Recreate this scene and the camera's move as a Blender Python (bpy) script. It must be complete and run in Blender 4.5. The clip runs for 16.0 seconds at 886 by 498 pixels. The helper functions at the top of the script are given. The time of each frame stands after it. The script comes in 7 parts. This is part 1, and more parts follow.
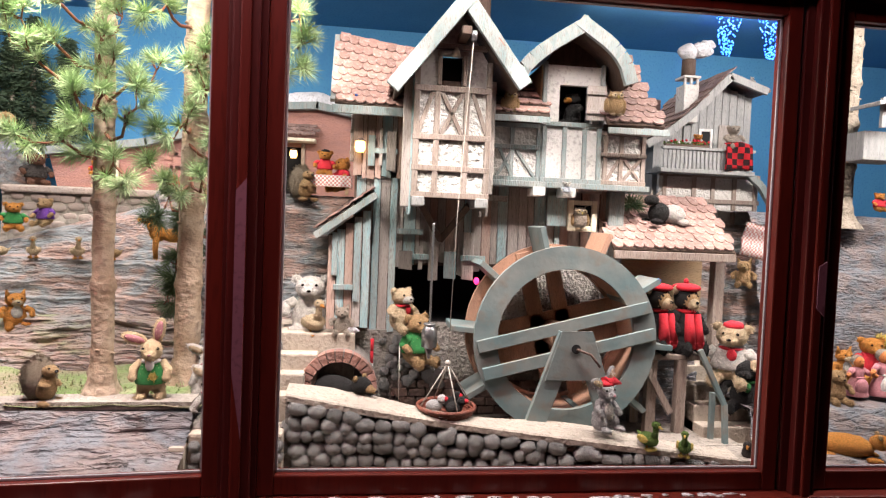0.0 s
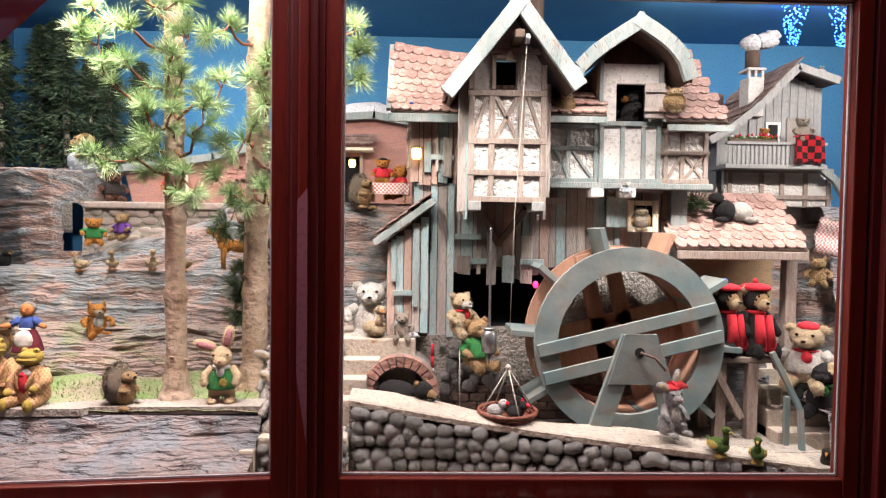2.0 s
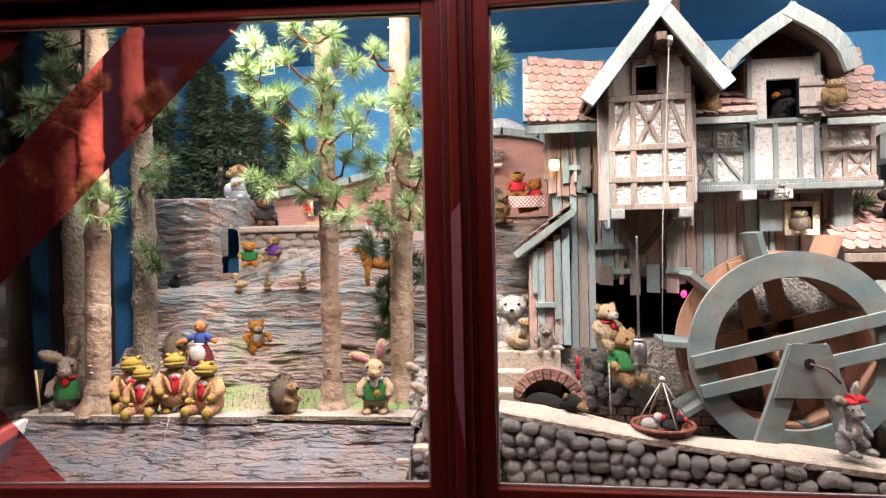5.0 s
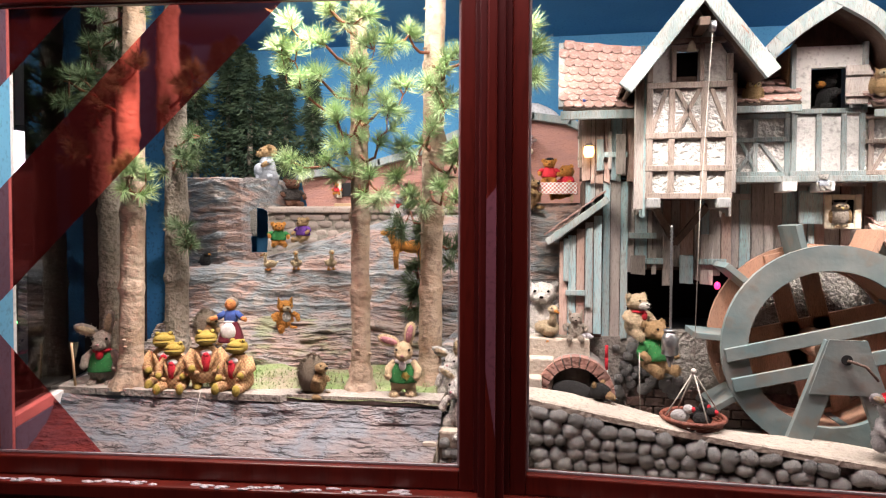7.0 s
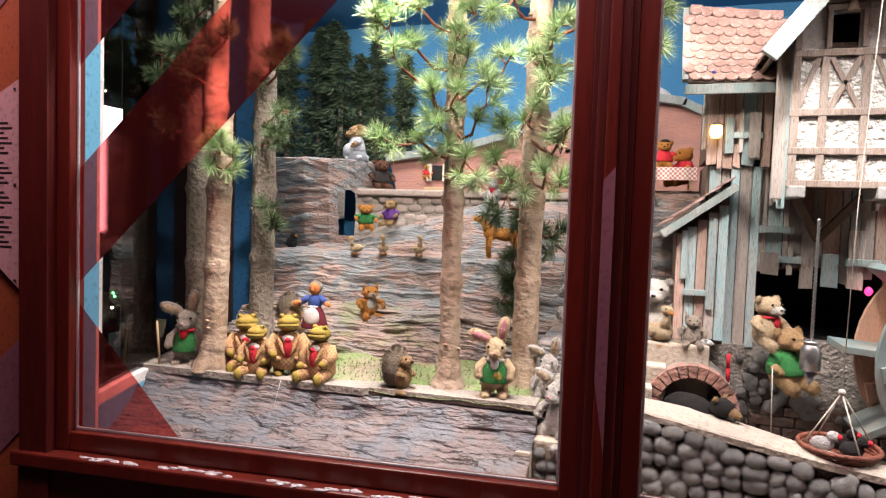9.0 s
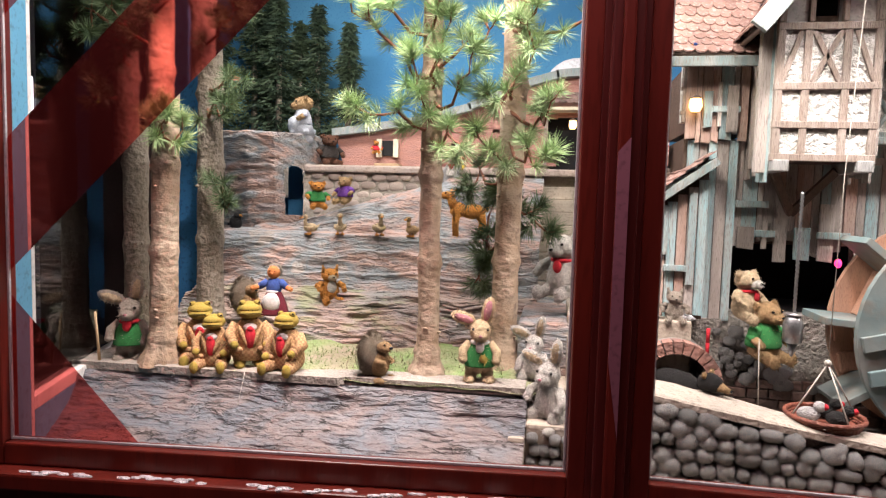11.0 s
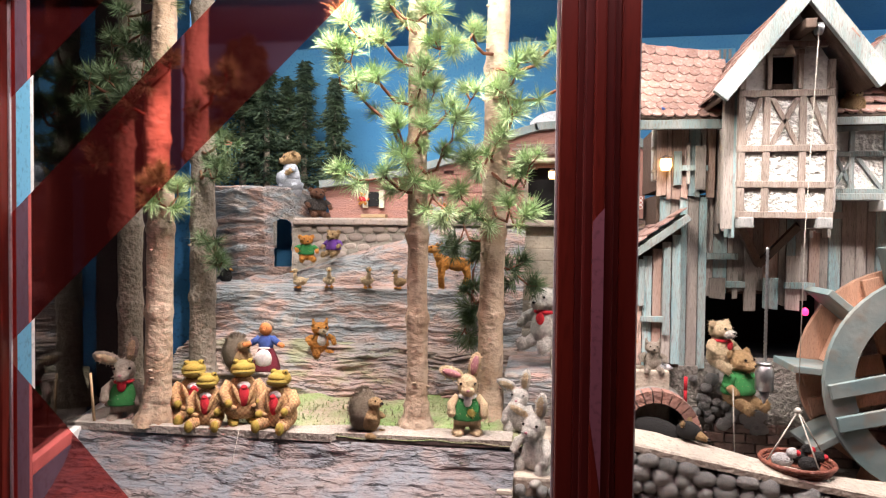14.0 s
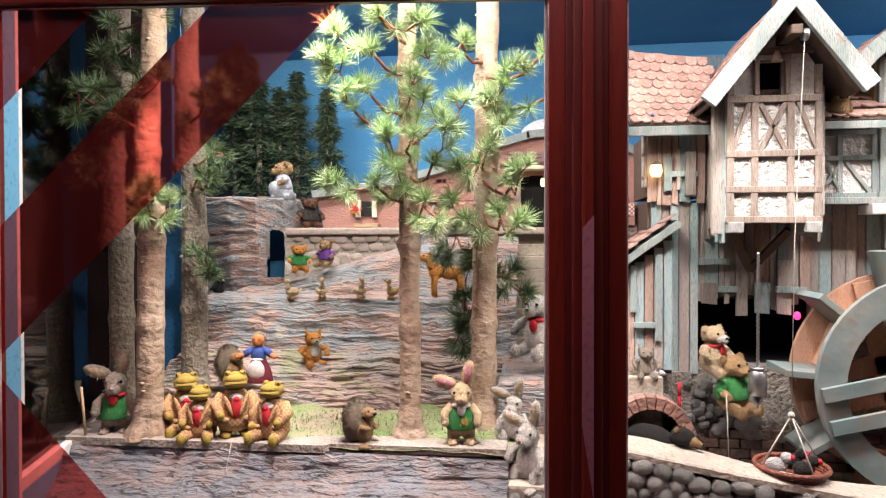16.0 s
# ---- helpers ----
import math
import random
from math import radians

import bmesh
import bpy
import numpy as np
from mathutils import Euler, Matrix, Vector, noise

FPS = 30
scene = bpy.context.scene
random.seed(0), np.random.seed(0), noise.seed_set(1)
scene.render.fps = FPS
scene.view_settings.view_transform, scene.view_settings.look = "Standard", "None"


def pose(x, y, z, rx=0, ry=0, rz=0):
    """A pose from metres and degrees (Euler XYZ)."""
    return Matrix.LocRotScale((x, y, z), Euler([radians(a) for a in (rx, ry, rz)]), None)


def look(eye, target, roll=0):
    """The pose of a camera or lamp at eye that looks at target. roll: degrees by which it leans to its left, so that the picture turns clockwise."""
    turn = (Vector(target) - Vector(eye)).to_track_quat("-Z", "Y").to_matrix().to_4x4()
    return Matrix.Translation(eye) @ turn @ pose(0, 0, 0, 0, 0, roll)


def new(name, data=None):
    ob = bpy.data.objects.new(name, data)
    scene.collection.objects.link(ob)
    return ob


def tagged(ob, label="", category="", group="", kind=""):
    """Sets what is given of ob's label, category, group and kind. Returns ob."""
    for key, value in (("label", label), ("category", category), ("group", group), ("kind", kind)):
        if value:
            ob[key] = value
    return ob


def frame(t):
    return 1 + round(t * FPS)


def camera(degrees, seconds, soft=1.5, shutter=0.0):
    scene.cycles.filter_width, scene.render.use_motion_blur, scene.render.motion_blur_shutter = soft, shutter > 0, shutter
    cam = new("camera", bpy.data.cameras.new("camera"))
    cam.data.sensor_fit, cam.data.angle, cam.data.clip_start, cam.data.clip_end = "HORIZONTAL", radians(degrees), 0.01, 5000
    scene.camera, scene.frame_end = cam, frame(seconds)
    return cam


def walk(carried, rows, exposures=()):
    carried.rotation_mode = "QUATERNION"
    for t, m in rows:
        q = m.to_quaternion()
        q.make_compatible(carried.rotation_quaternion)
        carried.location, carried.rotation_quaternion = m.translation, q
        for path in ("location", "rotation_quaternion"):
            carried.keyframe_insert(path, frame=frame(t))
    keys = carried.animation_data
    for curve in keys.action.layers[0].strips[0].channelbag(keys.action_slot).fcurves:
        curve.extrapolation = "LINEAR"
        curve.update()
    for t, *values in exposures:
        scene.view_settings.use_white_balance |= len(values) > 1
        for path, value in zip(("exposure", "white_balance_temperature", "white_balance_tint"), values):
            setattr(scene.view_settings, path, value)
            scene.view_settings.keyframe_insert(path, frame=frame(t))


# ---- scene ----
cam = camera(69.4, 16.0, soft=1.2)
PATH = [
    (0, (0.045, 0.109, 1.481), (0.291, 2.093, 1.401), 2.3),
    (0.5, (0.043, 0.115, 1.482), (0.178, 2.108, 1.396), 1.2),
    (1, (0.043, 0.121, 1.483), (0.151, 2.117, 1.414), 1.5),
    (1.5, (0.052, 0.111, 1.484), (0.144, 2.108, 1.418), 1.3),
    (2, (0.051, 0.1, 1.48), (0.112, 2.098, 1.411), 0.8),
    (2.5, (0.034, 0.094, 1.475), (0.059, 2.092, 1.389), 1.2),
    (3, (0.007, 0.091, 1.479), (0.025, 2.09, 1.414), 1.3),
    (3.5, (0.005, 0.093, 1.477), (-0.015, 2.092, 1.426), 0.6),
    (4, (-0.02, 0.072, 1.473), (-0.149, 2.068, 1.452), -0.3),
    (4.5, (-0.061, 0.072, 1.462), (-0.208, 2.066, 1.406), -0.3),
    (5, (-0.081, 0.072, 1.457), (-0.369, 2.052, 1.445), -1.2),
    (5.2, (-0.096, 0.059, 1.473), (-0.392, 2.037, 1.463), -2.2),
    (7.5, (-0.137, 0.088, 1.456), (-0.503, 2.053, 1.386), 0.9),
    (8, (-0.157, 0.108, 1.456), (-0.538, 2.069, 1.382), 1.5),
    (8.5, (-0.194, 0.166, 1.443), (-0.629, 2.117, 1.357), 3.2),
    (9, (-0.238, 0.314, 1.44), (-0.842, 2.218, 1.341), 1.9),
    (9.5, (-0.283, 0.393, 1.431), (-0.962, 2.272, 1.327), 0.7),
    (10, (-0.425, 0.441, 1.412), (-0.905, 2.377, 1.269), -0.0),
    (10.2, (-0.492, 0.454, 1.41), (-0.922, 2.402, 1.262), 0.6),
    (12.3, (-0.528, 0.289, 1.491), (-0.832, 2.259, 1.332), 1.4),
    (12.5, (-0.516, 0.329, 1.505), (-0.849, 2.295, 1.341), 1.3),
    (13, (-0.525, 0.312, 1.503), (-0.847, 2.283, 1.384), 1.6),
    (13.5, (-0.516, 0.306, 1.509), (-0.827, 2.28, 1.433), 0.5),
    (14, (-0.513, 0.295, 1.524), (-0.814, 2.272, 1.473), 0.6),
    (14.5, (-0.508, 0.297, 1.523), (-0.748, 2.282, 1.473), 0.9),
    (15, (-0.51, 0.296, 1.534), (-0.766, 2.279, 1.488), 0.4),
    (15.5, (-0.496, 0.294, 1.529), (-0.732, 2.279, 1.479), -0.9),
    (16, (-0.497, 0.299, 1.524), (-0.785, 2.278, 1.5), -0.1),
]
walk(cam, [(t, look(eye, target, roll)) for t, eye, target, roll in PATH])

# ---- light ----
world = bpy.data.worlds.new("world")
world.use_nodes = True
world.node_tree.nodes["Background"].inputs[0].default_value = (0.012, 0.01, 0.012, 1)
world.node_tree.nodes["Background"].inputs[1].default_value = 1.0
scene.world = world


def area_lamp(name, eye, target, sx, sy, power, colour):
    data = bpy.data.lights.new(name, "AREA")
    data.shape, data.size, data.size_y, data.energy, data.color = "RECTANGLE", sx, sy, power, colour
    ob = new(name, data)
    ob.matrix_world = look(eye, target)
    return ob


def spot_lamp(name, eye, target, power, colour, degrees=70, size=0.04):
    data = bpy.data.lights.new(name, "SPOT")
    data.energy, data.color, data.spot_size, data.spot_blend, data.shadow_soft_size = power, colour, radians(degrees), 0.6, size
    ob = new(name, data)
    ob.matrix_world = look(eye, target)
    return ob


scene.view_settings.exposure = 0.85
WARM = (1.0, 0.91, 0.86)
area_lamp("showcase_tube", (-1.08, 2.42, 2.80), (-1.20, 3.4, 0.8), 1.1, 0.08, 33, WARM)
area_lamp("showcase_tube", (0.65, 2.42, 2.80), (0.65, 3.3, 0.8), 1.7, 0.08, 25, WARM)
area_lamp("showcase_tube", (2.85, 2.42, 2.80), (2.85, 3.5, 1.15), 1.5, 0.08, 46, WARM)
area_lamp("showcase_tube", (-1.75, 3.7, 2.96), (-1.55, 4.3, 1.2), 1.2, 0.10, 32, WARM)
area_lamp("showcase_tube", (2.4, 4.3, 2.96), (2.4, 5.2, 1.6), 1.8, 0.10, 6, WARM)
# three unseen fill spots, added to brighten the tower, planks and table
spot_lamp("showcase_spot", (-0.34, 2.43, 2.60), (0.20, 3.1, 1.85), 6, (1.0, 0.90, 0.80), 60, 0.03)
spot_lamp("showcase_spot", (-0.34, 2.43, 2.30), (0.15, 3.2, 1.35), 16, (1.0, 0.90, 0.80), 60, 0.03)
spot_lamp("showcase_spot", (-0.36, 2.43, 2.62), (-0.30, 3.8, 1.75), 38, (1.0, 0.88, 0.76), 40, 0.03)
for x, tx, power in ((-1.62, -2.08, 66), (-1.2, -1.4, 70), (-0.55, -0.75, 64), (0.15, 0.15, 54), (0.75, 0.85, 52), (1.45, 1.50, 72), (2.5, 2.4, 46)):
    spot_lamp("showcase_spot", (x, 2.42, 2.62), (tx, 3.12, 0.82), power, (1.0, 0.89, 0.85), 54, 0.03)
area_lamp("hall_ceiling_light", (-1.5, 1.30, 3.4), (-1.5, 2.2, 1.0), 4.2, 0.3, 46, (1.0, 0.60, 0.62))

# ---- materials ----
def material(name, base, second=None, rough=0.6, metal=0.0, scale=8.0, stretch=(1, 1, 1), bump=0.15, fine=60.0,
             third=None, random_tint=0.0, sheen=0.0):
    """Two-scale procedural paint: base and second mixed by a broad noise, a third by a finer one."""
    m = bpy.data.materials.new(name)
    m.use_nodes = True
    n, l = m.node_tree.nodes, m.node_tree.links
    b = n["Principled BSDF"]
    b.inputs["Roughness"].default_value, b.inputs["Metallic"].default_value = rough, metal
    if sheen:
        b.inputs["Sheen Weight"].default_value = sheen
        b.inputs["Sheen Roughness"].default_value = 0.5
    second = second or tuple(c * 0.75 for c in base)
    third = third or tuple(c * 0.6 for c in base)
    co = n.new("ShaderNodeTexCoord")
    mp = n.new("ShaderNodeMapping")
    mp.inputs["Scale"].default_value = stretch
    info = n.new("ShaderNodeObjectInfo")
    add = n.new("ShaderNodeVectorMath")
    add.operation = "ADD"
    sc = n.new("ShaderNodeVectorMath")
    sc.operation = "SCALE"
    sc.inputs["Scale"].default_value = 17.0
    comb = n.new("ShaderNodeCombineXYZ")
    for k in range(3):
        l.new(info.outputs["Random"], comb.inputs[k])
    l.new(comb.outputs[0], sc.inputs[0])
    l.new(co.outputs["Object"], mp.inputs[0])
    l.new(mp.outputs[0], add.inputs[0])
    l.new(sc.outputs[0], add.inputs[1])
    n1, n2 = n.new("ShaderNodeTexNoise"), n.new("ShaderNodeTexNoise")
    n1.inputs["Scale"].default_value, n1.inputs["Detail"].default_value = scale, 5
    n2.inputs["Scale"].default_value, n2.inputs["Detail"].default_value = fine, 4
    r1, r2 = n.new("ShaderNodeMapRange"), n.new("ShaderNodeMapRange")
    for r, lo, hi in ((r1, 0.35, 0.65), (r2, 0.52, 0.72)):
        r.inputs["From Min"].default_value, r.inputs["From Max"].default_value = lo, hi
    for t_, r in ((n1, r1), (n2, r2)):
        l.new(add.outputs[0], t_.inputs["Vector"])
        l.new(t_.outputs["Fac"], r.inputs["Value"])
    x1, x2 = n.new("ShaderNodeMix"), n.new("ShaderNodeMix")
    x1.data_type = x2.data_type = "RGBA"
    x1.inputs["A"].default_value, x1.inputs["B"].default_value = (*base, 1), (*second, 1)
    x2.inputs["B"].default_value = (*third, 1)
    l.new(r1.outputs[0], x1.inputs["Factor"])
    l.new(r2.outputs[0], x2.inputs["Factor"])
    l.new(x1.outputs["Result"], x2.inputs["A"])
    out = x2.outputs["Result"]
    if random_tint:
        hs = n.new("ShaderNodeHueSaturation")
        rr = n.new("ShaderNodeMapRange")
        rr.inputs["To Min"].default_value, rr.inputs["To Max"].default_value = 1 - random_tint, 1 + random_tint
        l.new(info.outputs["Random"], rr.inputs["Value"])
        l.new(rr.outputs[0], hs.inputs["Value"])
        l.new(out, hs.inputs["Color"])
        out = hs.outputs[0]
    l.new(out, b.inputs["Base Color"])
    bp = n.new("ShaderNodeBump")
    bp.inputs["Strength"].default_value, bp.inputs["Distance"].default_value = bump, 0.02
    l.new(n2.outputs["Fac"], bp.inputs["Height"])
    l.new(bp.outputs[0], b.inputs["Normal"])
    return m


def emissive(name, colour, strength):
    m = bpy.data.materials.new(name)
    m.use_nodes = True
    b = m.node_tree.nodes["Principled BSDF"]
    b.inputs["Base Color"].default_value = (*colour, 1)
    b.inputs["Emission Color"].default_value, b.inputs["Emission Strength"].default_value = (*colour, 1), strength
    return m


def clear_glass(name, tint=(1, 1, 1), ior=1.45):
    m = bpy.data.materials.new(name)
    m.use_nodes = True
    n, l = m.node_tree.nodes, m.node_tree.links
    n.remove(n["Principled BSDF"])
    tr, gl, fr, mx = n.new("ShaderNodeBsdfTransparent"), n.new("ShaderNodeBsdfGlossy"), n.new("ShaderNodeFresnel"), n.new("ShaderNodeMixShader")
    tr.inputs[0].default_value = (*tint, 1)
    gl.inputs["Roughness"].default_value = 0.01
    fr.inputs["IOR"].default_value = ior
    l.new(fr.outputs[0], mx.inputs[0])
    l.new(tr.outputs[0], mx.inputs[1])
    l.new(gl.outputs[0], mx.inputs[2])
    l.new(mx.outputs[0], n["Material Output"].inputs[0])
    return m


def red_film(name):
    m = bpy.data.materials.new(name)
    m.use_nodes = True
    n, l = m.node_tree.nodes, m.node_tree.links
    b = n["Principled BSDF"]
    b.inputs["Base Color"].default_value = (0.16, 0.026, 0.026, 1)
    b.inputs["Roughness"].default_value = 0.25
    rf, mx = n.new("ShaderNodeBsdfRefraction"), n.new("ShaderNodeMixShader")
    rf.inputs["Color"].default_value = (0.82, 0.20, 0.19, 1)
    rf.inputs["Roughness"].default_value, rf.inputs["IOR"].default_value = 0.26, 1.06
    mx.inputs[0].default_value = 0.80
    l.new(b.outputs[0], mx.inputs[1])
    l.new(rf.outputs[0], mx.inputs[2])
    l.new(mx.outputs[0], n["Material Output"].inputs[0])
    return m


MAHOGANY = material("mahogany", (0.13, 0.017, 0.010), (0.095, 0.013, 0.009), 0.35, stretch=(1, 1, 0.12), scale=14, bump=0.05, fine=90)
MAHOGANY_DARK = material("dark_mahogany", (0.085, 0.011, 0.009), (0.060, 0.009, 0.008), 0.38, stretch=(1, 1, 0.12), scale=14, bump=0.05, fine=90)
GLASS = clear_glass("glass")
COATED_GLASS = clear_glass("coated_glass", (0.8, 0.8, 0.8), 1.9)
FILM = red_film("translucent_red_film")
SEAL = material("grey_seal", (0.45, 0.46, 0.48), rough=0.5)
FLOCK = material("artificial_snow", (0.70, 0.70, 0.72), (0.60, 0.60, 0.63), 0.95, scale=20, bump=0.8, fine=80)
SKY = material("painted_sky", (0.045, 0.20, 0.40), (0.07, 0.26, 0.45), 0.85, scale=1.2, bump=0.03, third=(0.04, 0.18, 0.37))
# sky paint again, darkened in colour to imitate the dim left end
SKY_DARK = material("dimmed_sky_paint", (0.016, 0.11, 0.26), (0.022, 0.14, 0.31), 0.85, scale=1.2, bump=0.03)
def rock_paint(name, tones, rough, crack=(0.075, 0.062, 0.06), width=0.028, moss=None):
    """Painted rock: broad tints of several colours, fine grain, and dark washes in wavy level cracks."""
    m = bpy.data.materials.new(name)
    m.use_nodes = True
    n, l = m.node_tree.nodes, m.node_tree.links
    b = n["Principled BSDF"]
    b.inputs["Roughness"].default_value = rough
    co = n.new("ShaderNodeTexCoord")

    def noise_tex(stretch, scale, detail, distort=0.0):
        mp, t = n.new("ShaderNodeMapping"), n.new("ShaderNodeTexNoise")
        mp.inputs["Scale"].default_value = stretch
        t.inputs["Scale"].default_value, t.inputs["Detail"].default_value, t.inputs["Distortion"].default_value = scale, detail, distort
        l.new(co.outputs["Object"], mp.inputs[0])
        l.new(mp.outputs[0], t.inputs["Vector"])
        return t.outputs["Fac"]

    def calc(op, a, c):
        k = n.new("ShaderNodeMath")
        k.operation = op
        l.new(a, k.inputs[0])
        if isinstance(c, float):
            k.inputs[1].default_value = c
        else:
            l.new(c, k.inputs[1])
        return k.outputs[0]

    def ranged(a, lo, hi, to_lo, to_hi):
        r = n.new("ShaderNodeMapRange")
        for key, v in zip(("From Min", "From Max", "To Min", "To Max"), (lo, hi, to_lo, to_hi)):
            r.inputs[key].default_value = v
        l.new(a, r.inputs["Value"])
        return r.outputs[0]

    def mixed(f, a, c):
        x = n.new("ShaderNodeMix")
        x.data_type = "RGBA"
        l.new(f, x.inputs["Factor"])
        l.new(a, x.inputs["A"])
        x.inputs["B"].default_value = (*c, 1)
        return x.outputs["Result"]
    ramp = n.new("ShaderNodeValToRGB")
    for k, c in enumerate(tones):
        at = 0.34 + 0.32 * k / (len(tones) - 1)
        e = ramp.color_ramp.elements[k] if k < 2 else ramp.color_ramp.elements.new(at)
        e.position, e.color = at, (*c, 1)
    l.new(noise_tex((1, 1, 2.2), 4.2, 5, 0.4), ramp.inputs[0])
    grain = noise_tex((1, 1, 1.6), 60.0, 4)
    col = mixed(ranged(grain, 0.50, 0.75, 0.0, 0.55), ramp.outputs[0], tuple(0.62 * c for c in tones[0]))
    if moss:
        col = mixed(ranged(noise_tex((1, 1, 3), 5.0, 4), 0.52, 0.64, 0.0, 0.7), col, moss)
    gaps = noise_tex((1, 3.2, 6.0), 8.5, 4, 0.5)
    off = calc("ABSOLUTE", calc("SUBTRACT", gaps, 0.5), 0.0)
    fade = ranged(noise_tex((1, 2.2, 3), 8.0, 2), 0.47, 0.60, 0.0, 1.0)
    line = calc("MULTIPLY", ranged(off, width * 0.25, width, 1.0, 0.0), fade)
    col = mixed(calc("MULTIPLY", line, 0.8), col, crack)
    l.new(col, b.inputs["Base Color"])
    folds = noise_tex((1, 2.0, 3.6), 24.0, 5, 0.6)
    height = calc("SUBTRACT", calc("ADD", calc("MULTIPLY", grain, 0.3), calc("MULTIPLY", folds, 1.5)), line)
    bp = n.new("ShaderNodeBump")
    bp.inputs["Strength"].default_value, bp.inputs["Distance"].default_value = 0.9, 0.016
    l.new(height, bp.inputs["Height"])
    l.new(bp.outputs[0], b.inputs["Normal"])
    return m


ROCK = rock_paint("painted_rock", ((0.24, 0.20, 0.195), (0.38, 0.245, 0.20), (0.27, 0.24, 0.23), (0.20, 0.23, 0.245), (0.35, 0.30, 0.265)), 0.5)
ROCK_MOSSY = rock_paint("painted_mossy_rock", ((0.27, 0.215, 0.20), (0.37, 0.27, 0.22), (0.29, 0.25, 0.235), (0.25, 0.25, 0.24)), 0.55, width=0.034, moss=(0.24, 0.27, 0.13))
# darker, bluer tones than ROCK
ROCK_COOL = rock_paint("painted_cool_rock", ((0.16, 0.138, 0.14), (0.135, 0.15, 0.17), (0.20, 0.16, 0.15), (0.18, 0.18, 0.19)), 0.5, (0.05, 0.042, 0.042))
COBBLE = material("river_stone", (0.35, 0.315, 0.29), (0.215, 0.245, 0.26), 0.55, scale=9, bump=0.9, fine=38, random_tint=0.32, third=(0.44, 0.43, 0.41))
PINK_STONE = material("pink_stone", (0.42, 0.33, 0.28), (0.34, 0.29, 0.26), 0.8, scale=10, bump=0.4, random_tint=0.2)
MORTAR = material("dark_mortar", (0.17, 0.16, 0.15), (0.22, 0.205, 0.19), 0.9, scale=20, bump=0.7)
CONCRETE = material("sandy_concrete", (0.42, 0.36, 0.29), (0.34, 0.30, 0.25), 0.9, scale=7, bump=0.3)
SNOWY_EARTH = material("dusted_earth", (0.39, 0.345, 0.29), (0.31, 0.275, 0.235), 0.9, scale=9, bump=0.5)
LEDGE = material("dusty_ledge", (0.31, 0.275, 0.235), (0.24, 0.215, 0.19), 0.9, scale=8, bump=0.7, third=(0.37, 0.34, 0.30))
YARD = material("grey_yard_earth", (0.25, 0.225, 0.195), (0.33, 0.30, 0.26), 0.9, scale=9, bump=0.6)
MOSS = material("moss", (0.31, 0.265, 0.19), (0.17, 0.27, 0.085), 0.95, scale=5, bump=0.9, third=(0.24, 0.25, 0.13))
STUCCO = material("rough_stucco", (0.60, 0.58, 0.55), (0.52, 0.505, 0.475), 0.9, scale=12, bump=1.0, fine=55, third=(0.58, 0.56, 0.52))
STUCCO_FLAT = material("smooth_plaster", (0.55, 0.53, 0.505), (0.48, 0.465, 0.445), 0.9, scale=8, bump=0.3)
PEBBLE = material("grey_pebbledash", (0.30, 0.28, 0.25), (0.24, 0.22, 0.20), 0.95, scale=12, bump=1.0, fine=70)
BEAM = material("grey_brown_timber", (0.25, 0.19, 0.155), (0.32, 0.27, 0.235), 0.8, scale=10, stretch=(6, 6, 0.8), bump=0.4)
TEAL_BEAM = material("teal_washed_timber", (0.18, 0.24, 0.24), (0.27, 0.29, 0.28), 0.75, scale=8, stretch=(4, 4, 0.8), bump=0.4, third=(0.20, 0.17, 0.15))
TEAL_PAINT = material("worn_teal_paint", (0.125, 0.185, 0.19), (0.215, 0.235, 0.22), 0.5, scale=5, bump=0.25, fine=11, third=(0.19, 0.165, 0.135))
PLANK = [
    material("weathered_plank_grey", (0.34, 0.30, 0.275), (0.42, 0.375, 0.34), 0.8, scale=9, stretch=(6, 6, 0.6), bump=0.5, random_tint=0.25),
    material("weathered_plank_red", (0.41, 0.265, 0.215), (0.44, 0.33, 0.28), 0.8, scale=9, stretch=(6, 6, 0.6), bump=0.5, random_tint=0.25),
    material("weathered_plank_teal", (0.27, 0.43, 0.46), (0.36, 0.41, 0.40), 0.8, scale=9, stretch=(6, 6, 0.6), bump=0.5, random_tint=0.22, third=(0.22, 0.18, 0.16)),
]
COPPER_WOOD = material("reddish_wood", (0.47, 0.27, 0.18), (0.38, 0.23, 0.16), 0.65, scale=8, stretch=(5, 5, 1), bump=0.3)
DARK_WOOD = material("dark_wood", (0.075, 0.045, 0.033), (0.11, 0.07, 0.05), 0.7, scale=10, stretch=(5, 5, 0.8), bump=0.3)
SHINGLE = material("pink_clay_shingle", (0.345, 0.205, 0.17), (0.275, 0.165, 0.14), 0.75, scale=25, bump=0.4, random_tint=0.24, third=(0.43, 0.33, 0.30))
# darker copy of SHINGLE; the end roof's shade is put into the colour
SHINGLE_SHADED = material("faded_brown_shingle", (0.25, 0.155, 0.13), (0.20, 0.13, 0.115), 0.8, scale=25, bump=0.4, random_tint=0.25, third=(0.33, 0.25, 0.22))
SHINGLE_DARK = material("brown_shingle", (0.17, 0.105, 0.09), (0.23, 0.16, 0.14), 0.8, scale=25, bump=0.4, random_tint=0.25)
# darker, browner variant of BRICK for the mill's base
BASE_BRICK = material("dark_brown_brick", (0.15, 0.095, 0.075), (0.11, 0.075, 0.065), 0.7, scale=20, bump=0.5, random_tint=0.3)
BRICK = material("red_brick", (0.33, 0.165, 0.125), (0.26, 0.15, 0.125), 0.85, scale=20, bump=0.5, random_tint=0.3)
